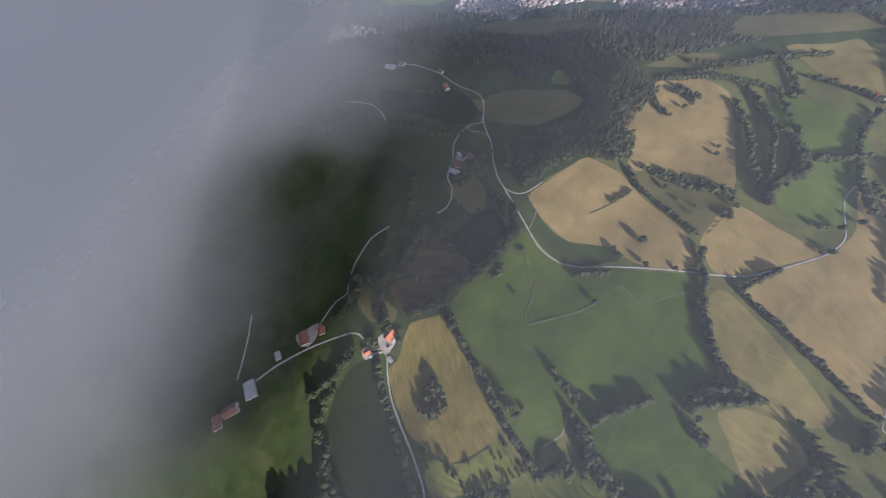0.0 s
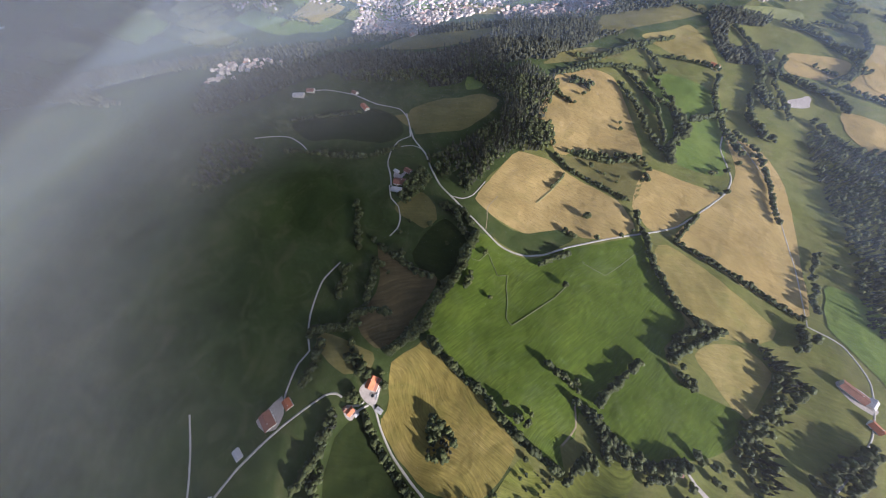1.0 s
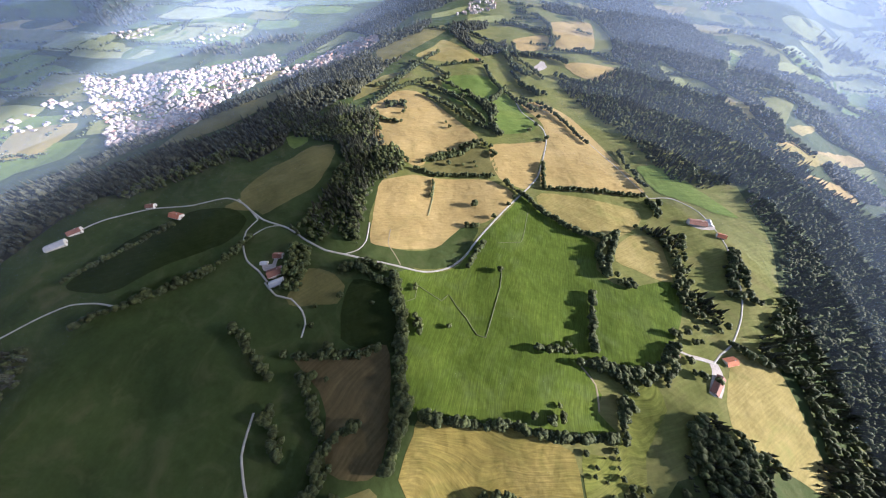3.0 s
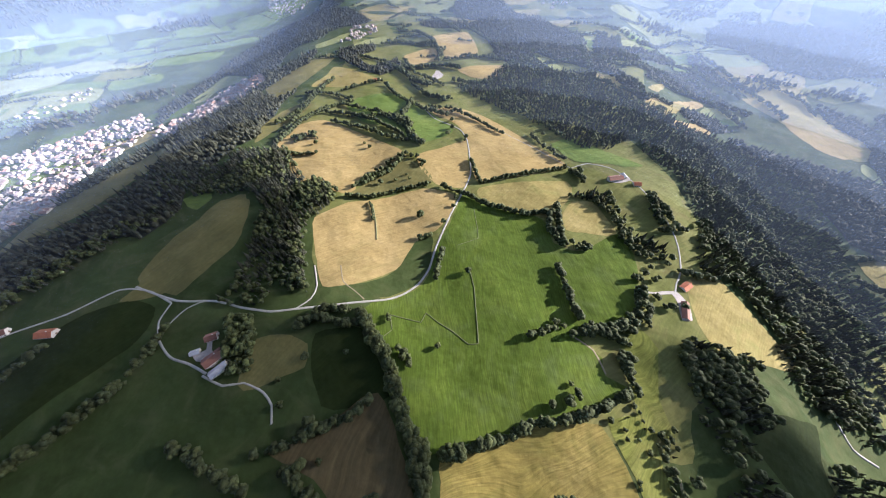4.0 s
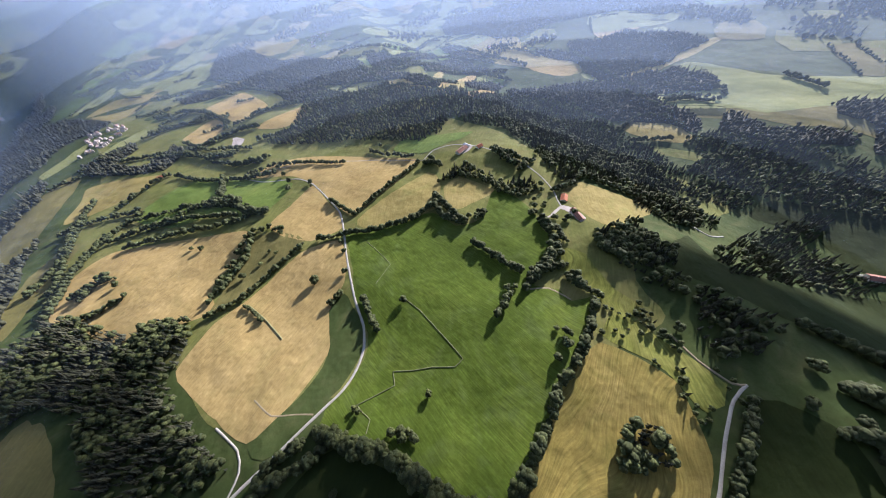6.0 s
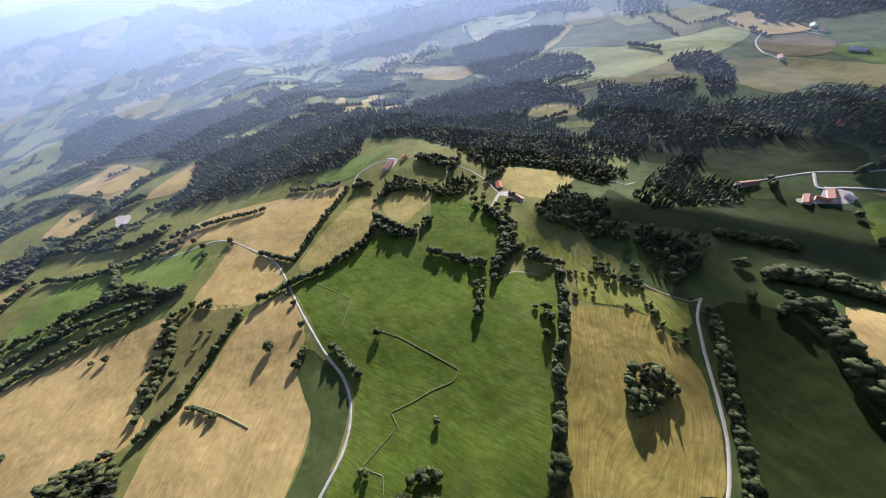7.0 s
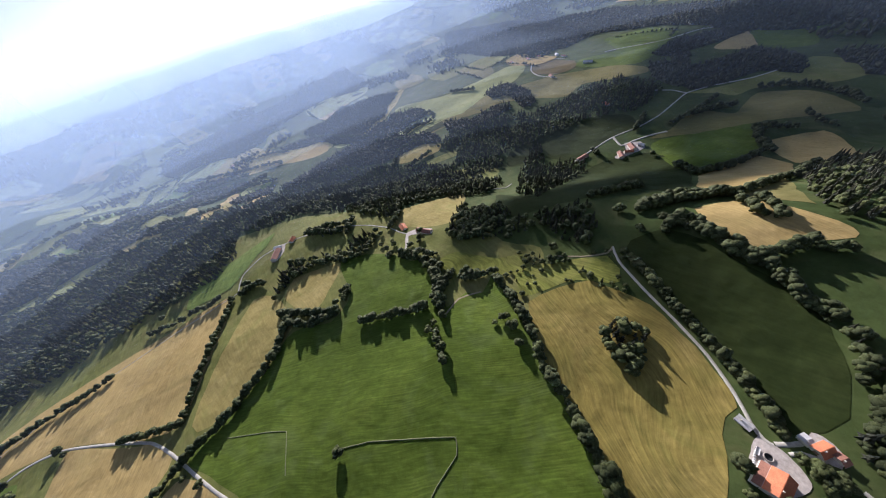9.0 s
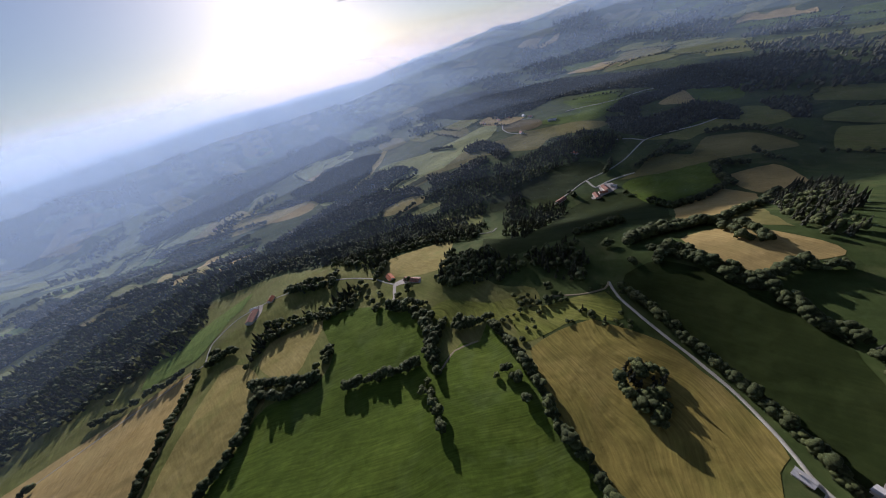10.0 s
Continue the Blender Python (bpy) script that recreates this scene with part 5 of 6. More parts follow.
for k, outline in enumerate((
    [(-1188, 1822), (-1090, 1803), (-906, 1617), (-920, 1541), (-993, 1462), (-1128, 1497), (-1149, 1550), (-1035, 1607)],
    [(31, 1284), (191, 1242), (263, 1123), (348, 953), (355, 846), (322, 865), (261, 1016), (107, 1138), (-2, 1236)],
    [(265, 1501), (314, 1501), (367, 1368), (655, 1623), (607, 1475), (348, 1194), (241, 1247)],
    [(424, 1125), (670, 1415), (718, 1201), (760, 1037), (720, 1098), (583, 1131), (405, 1064)],
    [(758, 1715), (791, 1652), (798, 1445), (812, 1349), (735, 1363), (728, 1567)],
    [(506, 927), (629, 1003), (667, 916), (605, 865), (489, 862)],
    [(61, 1606), (182, 1544), (210, 1364), (161, 1287), (78, 1317)],
    [(978, 2131), (1228, 2117), (1425, 2217), (1647, 2130), (1380, 1687), (1145, 1602), (1025, 1819), (899, 1935)],
    [(1039, 1181), (1101, 1059), (1108, 867), (1232, 890), (1380, 846), (1343, 732), (1184, 671), (1059, 670), (962, 685), (975, 792), (1021, 895), (1000, 1049)],
    [(937, 652), (1082, 618), (1076, 576), (975, 537), (830, 522), (769, 569), (735, 672), (746, 778), (831, 757), (895, 690)],
    [(1149, 594), (1197, 579), (1144, 512), (1055, 458), (976, 456), (963, 520), (1014, 545), (1048, 513)],
    [(1076, 446), (1141, 428), (1090, 401), (1054, 427)],
    [(1333, 1061), (1503, 1064), (1440, 978), (1317, 987), (1202, 1011)],
    [(-588, 1574), (-556, 1684), (-433, 1671), (-272, 1501), (-382, 1539), (-523, 1536)],
    [(634, 796), (737, 764), (768, 666), (826, 517), (738, 423), (734, 615)],
)):
    far_wood(outline, 10.5, "dark wood between far fields", 300 + k)
far_wood([(319, 1470), (338, 1391), (292, 1153), (244, 1144), (259, 1307)], 9.0, "dark wood between valley meadows", 346, 0.3, 1.0)
far_wood([(1018, -446), (1067, -470), (1113, -590), (1150, -654), (1045, -696), (973, -693), (919, -656), (967, -611), (939, -536), (942, -454)], 9.0, "dark wood on the eastern plateau", 354, 0.5, 0.9)
far_wood([(1289, -438), (1383, -534), (1361, -683), (1293, -695), (1259, -608), (1241, -530), (1083, -481), (1232, -467)], 9.0, "dark wood on the eastern plateau", 355, 0.5, 0.9)
far_wood([(1200, -412), (1128, -492), (1000, -481), (966, -435), (1046, -396)], 9.0, "dark wood on the eastern plateau", 356, 0.5, 0.9)
far_wood([(2786, 715), (2675, 319), (2315, -188), (2152, -440), (1685, -790), (1410, -1059), (1195, -940), (1217, -801), (1300, -691), (1539, -589), (1733, -315), (1657, -165), (1650, 17), (1750, 199), (2193, 531)], 9.0, "dark wood on the eastern plateau", 357, 0.5, 0.9)
far_wood([(1200, 152), (1267, 90), (1158, -7), (1036, -51), (997, -5), (1117, 53), (1111, 116)], 9.0, "dark wood on the eastern plateau", 358, 0.5, 0.9)
far_wood([(986, 272), (964, 148), (1007, 145), (1003, 83), (1037, 107), (1040, 46), (987, 41), (900, 128), (883, 226)], 9.0, "dark wood falling to the valley", 359, 0.5, 0.9)
far_wood([(1215, 1161), (1354, 1007), (1529, 945), (1528, 713), (1359, 679), (1161, 719), (952, 645), (984, 818)], 9.0, "dark wood falling to the valley", 360, 0.5, 0.9)
far_wood([(883, 451), (913, 321), (827, 253), (827, 317), (802, 409)], 9.0, "dark wood falling to the valley", 361, 0.5, 0.9)
far_wood([(994, -756), (998, -806), (953, -816), (832, -752), (844, -736), (937, -748)], 9.0, "dark wood falling to the valley", 362, 0.5, 0.9)
far_wood([(-757, -504), (-744, -461), (-800, -382), (-811, -309), (-838, -225), (-856, -139), (-820, -52), (-775, 30), (-738, 156), (-681, 176), (-616, 116), (-605, 36), (-702, 15), (-696, -55), (-679, -166), (-716, -175), (-731, -235), (-699, -310), (-663, -409), (-654, -467), (-646, -505)], 9.0, "dark forest along the western scarp", 341, 0.4, 1.0)
far_wood([(-795, 262), (-867, 410), (-885, 544), (-904, 669), (-746, 608), (-686, 525), (-669, 417), (-659, 266), (-703, 204)], 9.0, "dark wood on the shoulder of the ridge", 342, 0.3, 1.0)
far_wood([(-1503, 1150), (-1637, 1759), (-1335, 1809), (-1072, 1460), (-1054, 1066), (-952, 828), (-1191, 942), (-1396, 1019), (-1360, 861), (-1324, 705), (-1266, 541), (-1362, 633), (-1404, 797)], 12.0, "dark forest on the lower scarp", 343, 0.3, 1.1)
far_wood([(-1096, 499), (-970, 506), (-985, 587), (-927, 631), (-840, 641), (-718, 581), (-674, 466), (-639, 378), (-672, 331), (-762, 290)], 8.0, "black dense wood above the valley houses", 348, 0.4, 1.0)
far_wood([(-1335, 1809), (-1149, 1869), (-887, 1605), (-954, 1492), (-1023, 1356)], 11.0, "far dark wood on the scarp", 349, 0.3, 1.0)
far_wood([(-7, 1841), (204, 1322), (65, 1171), (-73, 1400), (-161, 1646)], 11.0, "far dark wood above the valley", 350, 0.3, 1.0)
far_wood([(971, 2134), (1386, 2213), (2221, 1859), (2537, 1659), (2066, 1208), (1795, 1121), (1815, 1398), (1414, 1548), (1172, 1493), (1025, 1819)], 14.0, "broad blue forest on the far valley side", 351, 0.3, 1.3)
far_wood([(1094, 850), (1233, 867), (1402, 846), (1366, 718), (1220, 636), (1085, 659), (998, 706)], 11.0, "dark wood in the north-eastern valley", 352, 0.3, 1.1)
far_wood([(1079, 579), (1177, 575), (1183, 453), (1117, 396), (1054, 427), (1015, 495)], 10.0, "dark wood edge in the valley", 353, 0.3, 1.0)
far_wood([(-491, 1895), (-450, 2450), (-287, 2245), (-170, 1947), (-9, 1772), (47, 1668), (38, 1287), (16, 1206), (-69, 1083), (-118, 1116), (-229, 1437), (-351, 1555), (-417, 1627), (-308, 1688)], 13.0, "far dark forest on the ridge", 344, 0.4, 1.1)
far_wood([(-803, 1088), (-751, 1138), (-690, 1211), (-644, 1123), (-677, 1021), (-585, 932), (-532, 1000), (-513, 1047), (-475, 959), (-504, 862), (-622, 917), (-732, 990)], 9.0, "dark broadleaf wood between far fields", 345, 0.15, 0.9)
far_wood([(643, 852), (954, 675), (1111, 611), (933, 461), (840, 305), (813, 332), (751, 421), (744, 630)], 11.0, "dark forest in the valley", 347, 0.4)
for k, line in enumerate((
    [(-1092, 1900), (-1036, 1929)],
    [(-751, 1547), (-620, 1536), (-669, 1458)],
    [(-688, 1824), (-760, 1821), (-791, 1669)],
    [(-615, 1321), (-537, 1365), (-482, 1357), (-427, 1272)],
    [(-628, 1244), (-564, 1275)],
    [(-425, 1082), (-341, 1109)],
    [(-355, 1057), (-268, 1071), (-163, 1122), (-118, 1123)],
    [(-327, 1332), (-263, 1325)],
    [(-903, 1934), (-828, 1897)],
    [(-683, 1990), (-621, 2024), (-601, 2115)],
    [(-737, 1106), (-663, 1171)],
    [(-830, 978), (-761, 1007), (-761, 1058)],
    [(117, 1784), (283, 1834), (383, 1852)],
    [(202, 1969), (341, 1988)],
    [(420, 1874), (534, 1918)],
    [(753, 1921), (863, 1931)],
    [(932, 430), (1002, 422), (1038, 374), (1032, 335)],
    [(957, 1367), (1000, 1207), (985, 1099)],
    [(-371, 839), (-293, 816)],
    [(-1146, 2256), (-1062, 2339), (-1012, 2449)],
    [(-825, 2160), (-728, 2219)],
    [(-554, 1837), (-465, 1900)],
    [(-330, 1853), (-446, 1752)],
)):
    hedge(line, 9.0, 0.85, 360 + k, 4.0)
merge_shapes("hedgerow_trees", LATE, M_LEAF, "leafy hedgerow trees and bushes between the fields", "hedgerow")


# ---------------------------------------------------------------- buildings
def box(verts, faces, x0, y0, z0, x1, y1, z1):
    n = len(verts)
    verts += [(x, y, z) for z in (z0, z1) for x, y in ((x0, y0), (x1, y0), (x1, y1), (x0, y1))]
    faces += [(n, n + 3, n + 2, n + 1), (n + 4, n + 5, n + 6, n + 7)] + [(n + k, n + (k + 1) % 4, n + 4 + (k + 1) % 4, n + 4 + k) for k in range(4)]


def house(name, x, y, turn, length, width, eaves, rise, roof, label, category="farmhouse", group="", windows=True):
    """A gabled house: walls, two roof slabs with an overhang, chimney, door and windows."""
    base = new(name)
    zs = [high(x + dx, y + dy) for dx in (-length / 2, length / 2) for dy in (-width / 2, width / 2)]
    base.matrix_basis = pose(x, y, min(zs), 0, 0, turn)
    tagged(base, label, category, group)
    l, w, e, top = length / 2, width / 2, eaves, eaves + rise
    v = [(-l, -w, -1.5), (l, -w, -1.5), (l, w, -1.5), (-l, w, -1.5), (-l, -w, e), (l, -w, e), (l, w, e), (-l, w, e), (-l, 0, top), (l, 0, top)]
    f = [(0, 1, 5, 4), (2, 3, 7, 6), (1, 2, 6, 9, 5), (3, 0, 4, 8, 7), (0, 3, 2, 1)]
    mesh_object("wall", v, f, M_WALL, base)
    o, th = 0.7, 0.28
    for s in (-1, 1):
        k = rise / w
        v = []
        for dz in (0.06, th):
            v += [(-l - o, 0, top + dz), (l + o, 0, top + dz), (l + o, s * (w + o), e - k * o + dz), (-l - o, s * (w + o), e - k * o + dz)]
        f = [(0, 1, 2, 3), (4, 7, 6, 5), (0, 4, 5, 1), (1, 5, 6, 2), (2, 6, 7, 3), (3, 7, 4, 0)]
        mesh_object("roof", v, f, roof, base)
    v, f = [], []
    box(v, f, l * 0.4, 0.3, top - 1.2, l * 0.4 + 0.8, 1.1, top + 1.1)
    mesh_object("chimney", v, f, M_WALL, base)
    if windows:
        n = max(2, int(length / 4))
        for s in (-1, 1):
            for k in range(n):
                cx = -l + (k + 0.5) * length / n
                v, f = [], []
                box(v, f, cx - 0.55, s * w - 0.04, 1.1, cx + 0.55, s * w + 0.05, 2.4)
                pane = mesh_object("window", v, f, M_GLASS, base)
                v, f = [], []
                for x0, x1, z0, z1 in ((-0.67, -0.55, 1.0, 2.5), (0.55, 0.67, 1.0, 2.5), (-0.55, 0.55, 2.4, 2.5), (-0.55, 0.55, 1.0, 1.1), (-0.04, 0.04, 1.1, 2.4)):
                    box(v, f, cx + x0, s * w - 0.03, z0, cx + x1, s * w + 0.09, z1)
                mesh_object("window_frame", v, f, M_WOOD, pane)
        v, f = [], []
        box(v, f, l - 0.05, -1.3, -0.5, l + 0.06, 1.3, 2.6)
        mesh_object("door", v, f, M_WOOD, base)
    v, f = [], []
    box(v, f, -l - o, -0.22, top + 0.2, l + o, 0.22, top + th + 0.12)
    mesh_object("ridge_cap", v, f, roof, base)
    for s in (-1, 1):
        v, f = [], []
        box(v, f, -l - o, s * (w + o) - 0.09, e - rise / w * o - 0.12, l + o, s * (w + o) + 0.09, e - rise / w * o + 0.02)
        mesh_object("gutter", v, f, M_METAL, base)
    return base


def yard(poly, label, seed=5):
    field("yard", poly, M_YARD, label, 0.34, 5.0, seed, 0.4)


yard([(46, -217), (38, -211), (31, -207), (22, -203), (16, -208), (13, -220), (18, -230), (23, -233), (31, -231), (38, -227), (43, -222)], "pale chalky farmyard round the farmhouse")
yard([(47, -241), (53, -246), (52, -251), (43, -256), (34, -251), (37, -244)], "pale yard round the farm annex", 12)
ribbon("road", [(42, -224), (43, -230), (45, -237), (48, -243)], 2.4, M_ROAD, "pale drive to the farm annex", lift=0.40)
ribbon("road", [(37, -229), (39, -236), (37, -246)], 2.0, M_ROAD, "second drive round the trees to the annex", lift=0.38)
main_farm = house("farmhouse", 17, -214.5, 143, 16, 11, 5.5, 3.4, M_ROOF, "large farmhouse with bright orange tiled roof and pale walls")


def lean_to(base, length, y0, y1, z0, z1):
    """A lower roof carried on from the eaves over a side wing."""
    l = length / 2
    v, f = [], []
    box(v, f, -l, min(y0, y1), -1.5, l, max(y0, y1), min(z0, z1) - 0.2)
    mesh_object("wing_wall", v, f, M_WALL, base)
    v = []
    for dz in (0.0, 0.25):
        v += [(-l - 0.5, y0, z0 + dz), (l + 0.5, y0, z0 + dz), (l + 0.5, y1, z1 + dz), (-l - 0.5, y1, z1 + dz)]
    mesh_object("wing_roof", v, [(0, 1, 2, 3), (4, 7, 6, 5), (0, 4, 5, 1), (1, 5, 6, 2), (2, 6, 7, 3), (3, 7, 4, 0)], M_ROOF2, base)


lean_to(main_farm, 16, -6.3, -10.5, 4.7, 3.2)


def slurry_tank(x, y, r):
    base = new("slurry_tank")
    base.matrix_basis = pose(x, y, high(x, y))
    tagged(base, "round concrete slurry tank in the farmyard", "tank")
    n = 28
    v, f = [], []
    for rr, z in ((r, -0.5), (r, 1.6), (r - 0.3, 1.6), (r - 0.3, 0.7)):
        v += [(rr * math.cos(2 * math.pi * k / n), rr * math.sin(2 * math.pi * k / n), z) for k in range(n)]
    for ring in range(3):
        f += [(ring * n + k, ring * n + (k + 1) % n, (ring + 1) * n + (k + 1) % n, (ring + 1) * n + k) for k in range(n)]
    mesh_object("wall", v, f, M_YARD, base)
    v = [((r - 0.3) * math.cos(2 * math.pi * k / n), (r - 0.3) * math.sin(2 * math.pi * k / n), 0.8) for k in range(n)]
    mesh_object("slurry", v, [tuple(range(n))], M_GLASS, base)


slurry_tank(33.0, -217.0, 2.6)


def bale(x, y, turn):
    """A wrapped round bale, lying on its side with rounded rims."""
    v, f, n = [], [], 18
    for px, rr in ((-0.6, 0.45), (-0.6, 0.58), (-0.52, 0.66), (0.52, 0.66), (0.6, 0.58), (0.6, 0.45)):
        v += [(px, rr * math.cos(2 * math.pi * k / n), 0.64 + rr * math.sin(2 * math.pi * k / n)) for k in range(n)]
    for ring in range(5):
        f += [(ring * n + k, ring * n + (k + 1) % n, (ring + 1) * n + (k + 1) % n, (ring + 1) * n + k) for k in range(n)]
    f += [tuple(range(n))[::-1], tuple(range(5 * n, 6 * n))]
    ob = mesh_object("silage_bale", v, f, M_FOIL, smooth=True)
    ob.matrix_basis = pose(x, y, high(x, y) + 0.3, 0, 0, turn)
    tagged(ob, "round silage bale wrapped in white foil", "bale", "silage bales by the yard")


M_FOIL = plain_material("white_foil", (0.66, 0.66, 0.66), (0.76, 0.76, 0.75), 1.5, 0.35, 0.3, 0.03)
bale_rnd = random.Random(4)
for k in range(6):
    bale(27.5 + 1.5 * (k % 7) + bale_rnd.uniform(-0.1, 0.1), -207.6 - 0.75 * (k % 7) - 1.6 * (k // 7), 60 + bale_rnd.uniform(-8, 8))


def trailer(x, y, turn, length, width):
    """A farm trailer: loading bed with boards, drawbar and four wheels."""
    base = new("farm_trailer")
    base.matrix_basis = pose(x, y, high(x, y) + 0.36, 0, 0, turn)
    tagged(base, "pale flat farm trailer parked in the yard", "trailer", "trailers in the farmyard")
    l, w = length / 2, width / 2
    v, f = [], []
    box(v, f, -l, -w, 0.8, l, w, 0.95)
    mesh_object("bed", v, f, M_FOIL, base)
    for x0, y0, x1, y1 in ((-l, -w, l, -w + 0.08), (-l, w - 0.08, l, w), (-l, -w + 0.08, -l + 0.08, w - 0.08), (l - 0.08, -w + 0.08, l, w - 0.08)):
        v, f = [], []
        box(v, f, x0, y0, 0.954, x1, y1, 1.4)
        mesh_object("side_board", v, f, M_METAL, base)
    v, f = [], []
    box(v, f, l, -0.08, 0.6, l + 1.6, 0.08, 0.75)
    mesh_object("drawbar", v, f, M_WOOD, base)
    for px in (-l * 0.6, l * 0.6):
        for py in (-w + 0.1, w - 0.1):
            n = 14
            v = [(px + 0.45 * math.cos(2 * math.pi * k / n), py + dy, 0.45 + 0.45 * math.sin(2 * math.pi * k / n)) for dy in (-0.13, 0.13) for k in range(n)]
            f = [(k, (k + 1) % n, n + (k + 1) % n, n + k) for k in range(n)] + [tuple(range(n))[::-1], tuple(range(n, 2 * n))]
            mesh_object("wheel", v, f, M_GLASS, base)


trailer(26.5, -210.5, 55, 6.5, 2.3)
trailer(35.5, -212.5, 150, 5.5, 2.2)
trailer(22.5, -207.5, 140, 5.0, 2.1)
rnd_yard = random.Random(8)
for x, y in ((33, -238), (30, -241), (28, -236), (24, -240), (26, -246), (30, -247), (21, -238), (35, -233)):
    put(rnd_yard.choice(BROAD), x, y, rnd_yard.uniform(0.55, 0.8), rnd_yard, "trees beside the farmyard")
house("farmhouse", 43, -246, 120, 9, 7, 3.5, 2.4, M_ROOF, "small farm annex with orange tiled roof")
house("shed", 47.2, -240.2, 120, 4.6, 6.4, 3.2, 0.7, M_METAL, "low outbuilding with white sheet roof beside the annex", "shed", windows=False)
house("shed", 39.2, -252.2, 120, 4.2, 6.0, 3.0, 1.6, M_ROOF2, "small outbuilding with dark red tiles beside the annex", "shed", windows=False)
house("shed", 52.5, -211.5, 40, 8.5, 4.8, 2.6, 0.8, M_METAL, "small shed with pale metal roof beside the lane", "shed", windows=False)

yard([(208, 126), (218, 124), (221, 131), (236, 129), (258, 138), (262, 122), (260, 97), (274, 99), (277, 125), (268, 143), (255, 142), (234, 134), (214, 130)], "pale drive and yard of the forest farm", 6)
house("farmhouse", 213, 116, 60, 14, 10, 4.5, 3.0, M_ROOF2, "pale farmhouse with reddish roof at the meadow edge")
house("barn", 268, 112, 80, 26, 9, 4.5, 2.6, M_ROOF2, "long low barn with dull red roof", "barn")
house("barn", 281, 156, 45, 15, 10, 4.0, 3.0, M_ROOF, "barn with orange-red roof behind the farmyard", "barn")
yard([(196, 400), (200, 391), (222, 392), (240, 402), (240, 414), (226, 421), (204, 411)], "pale yard of the northern farm", 7)
house("farmhouse", 212, 402, 20, 28, 13, 5.5, 3.2, M_ROOF2, "large pale farmhouse with dull red roof")
house("barn", 230, 413, 112, 13, 8, 4.0, 2.2, M_METAL, "pale metal-roofed barn across the farmyard", "barn")
house("barn", 250, 390, 10, 13, 10, 4.0, 3.0, M_ROOF, "small barn with red roof near the lane", "barn")
yard([(-350, -108), (-338, -113), (-326, -110), (-316, -116), (-310, -108), (-320, -99), (-330, -96), (-340, -84), (-347, -86), (-338, -98)], "pale yard of the western farm", 8)
house("farmhouse", -318, -104, 60, 22, 14, 5.0, 3.6, M_ROOF2, "broad farmhouse with dull red roof beside a copse")
house("barn", -300, -114, 60, 20, 10, 5.0, 2.4, M_METAL, "barn with pale metal roof", "barn")
house("barn", -342, -82, 35, 14, 10, 4.0, 3.0, M_ROOF2, "red-roofed barn at the end of the yard", "barn")
house("shed", -348, -104, 35, 11, 6, 3.0, 1.6, M_METAL, "small pale shed by the lane", "shed", windows=False)
house("farmhouse", -565, -134, 20, 22, 12, 4.5, 3.4, M_ROOF, "red-roofed farmhouse on the western lane")
house("farmhouse", -628, -149, 40, 14, 10, 4.5, 3.0, M_ROOF2, "farmhouse on the western lane")
house("barn", -650, -279, 70, 26, 14, 5.0, 2.6, M_METAL, "long barn with white roof in the western hamlet", "barn")
house("farmhouse", -660, -250, 70, 18, 12, 5.0, 3.2, M_ROOF2, "hamlet farmhouse with brownish roof")
yard([(0, -330), (22, -328), (36, -338), (34, -352), (20, -362), (12, -350)], "pale yard beside the lane", 9)
house("farmhouse", 24, -346, 25, 20, 14, 5.0, 3.4, M_ROOF2, "large farmhouse with dull red roof beside the lane")
house("barn", 12, -322, 25, 12, 9, 4.0, 2.6, M_ROOF, "small barn with red roof at the lane fork", "barn")
house("shed", 50, -380, 30, 12, 7, 3.0, 1.4, M_METAL, "grey metal-roofed shed along the lane", "shed", windows=False)
house("barn", 96, -406, 30, 24, 14, 5.0, 2.6, M_METAL, "grey barn of the southern farm", "barn")
house("farmhouse", 122, -425, 120, 20, 13, 5.0, 3.4, M_ROOF2, "farmhouse with dull red roof in the mist")
house("barn", 137, -440, 30, 18, 10, 4.0, 2.6, M_ROOF2, "long barn in the mist", "barn")
house("farmhouse", -492, 804, 20, 24, 12, 5.0, 3.4, M_ROOF, "far red-roofed farm on the ridge")

yard([(655, -262), (690, -262), (690, -295), (662, -300), (640, -265), (630, -240), (640, -236)], "pale yard of the eastern farm", 10)
house("farmhouse", 668, -274, 10, 26, 13, 5, 3.6, M_ROOF2, "large eastern farmhouse with reddish roof", "farmhouse")
house("barn", 641, -248, 5, 24, 11, 5, 2.8, M_ROOF2, "long barn of the eastern farm", "barn")
house("barn", 651, -265, 95, 18, 10, 4.5, 2.6, M_ROOF, "red-roofed wing barn in the eastern farmyard", "barn")
house("shed", 673, -294, 60, 12, 8, 4, 2.2, M_METAL, "pale shed of the eastern farm", "shed")
house("barn", 646, -167, 135, 30, 12, 4.5, 2.8, M_ROOF2, "long barn with reddish roof beside the road", "barn")
house("farmhouse", 922, -250, 30, 22, 12, 5, 3, M_ROOF, "house with orange roof in a forest clearing", "farmhouse")
house("farmhouse", 1552, 0, 30, 24, 14, 5, 3.4, M_ROOF2, "hamlet house on the far plateau", "farmhouse")
house("farmhouse", 1574, -51, 70, 22, 13, 5, 3.4, M_ROOF, "hamlet house with red roof", "farmhouse")
house("barn", 1550, -125, 10, 24, 13, 5, 3.4, M_METAL, "pale barn in the plateau hamlet", "barn")
house("farmhouse", 1504, -154, 50, 22, 12, 5, 3.4, M_ROOF2, "hamlet house beside the street", "farmhouse")
house("barn", 1345, -235, 80, 34, 18, 6, 3, M_METAL, "large pale barn on the far plateau", "barn")
house("farmhouse", 1540, 77, 30, 20, 12, 5, 3.4, M_ROOF2, "house at the hamlet edge", "farmhouse")
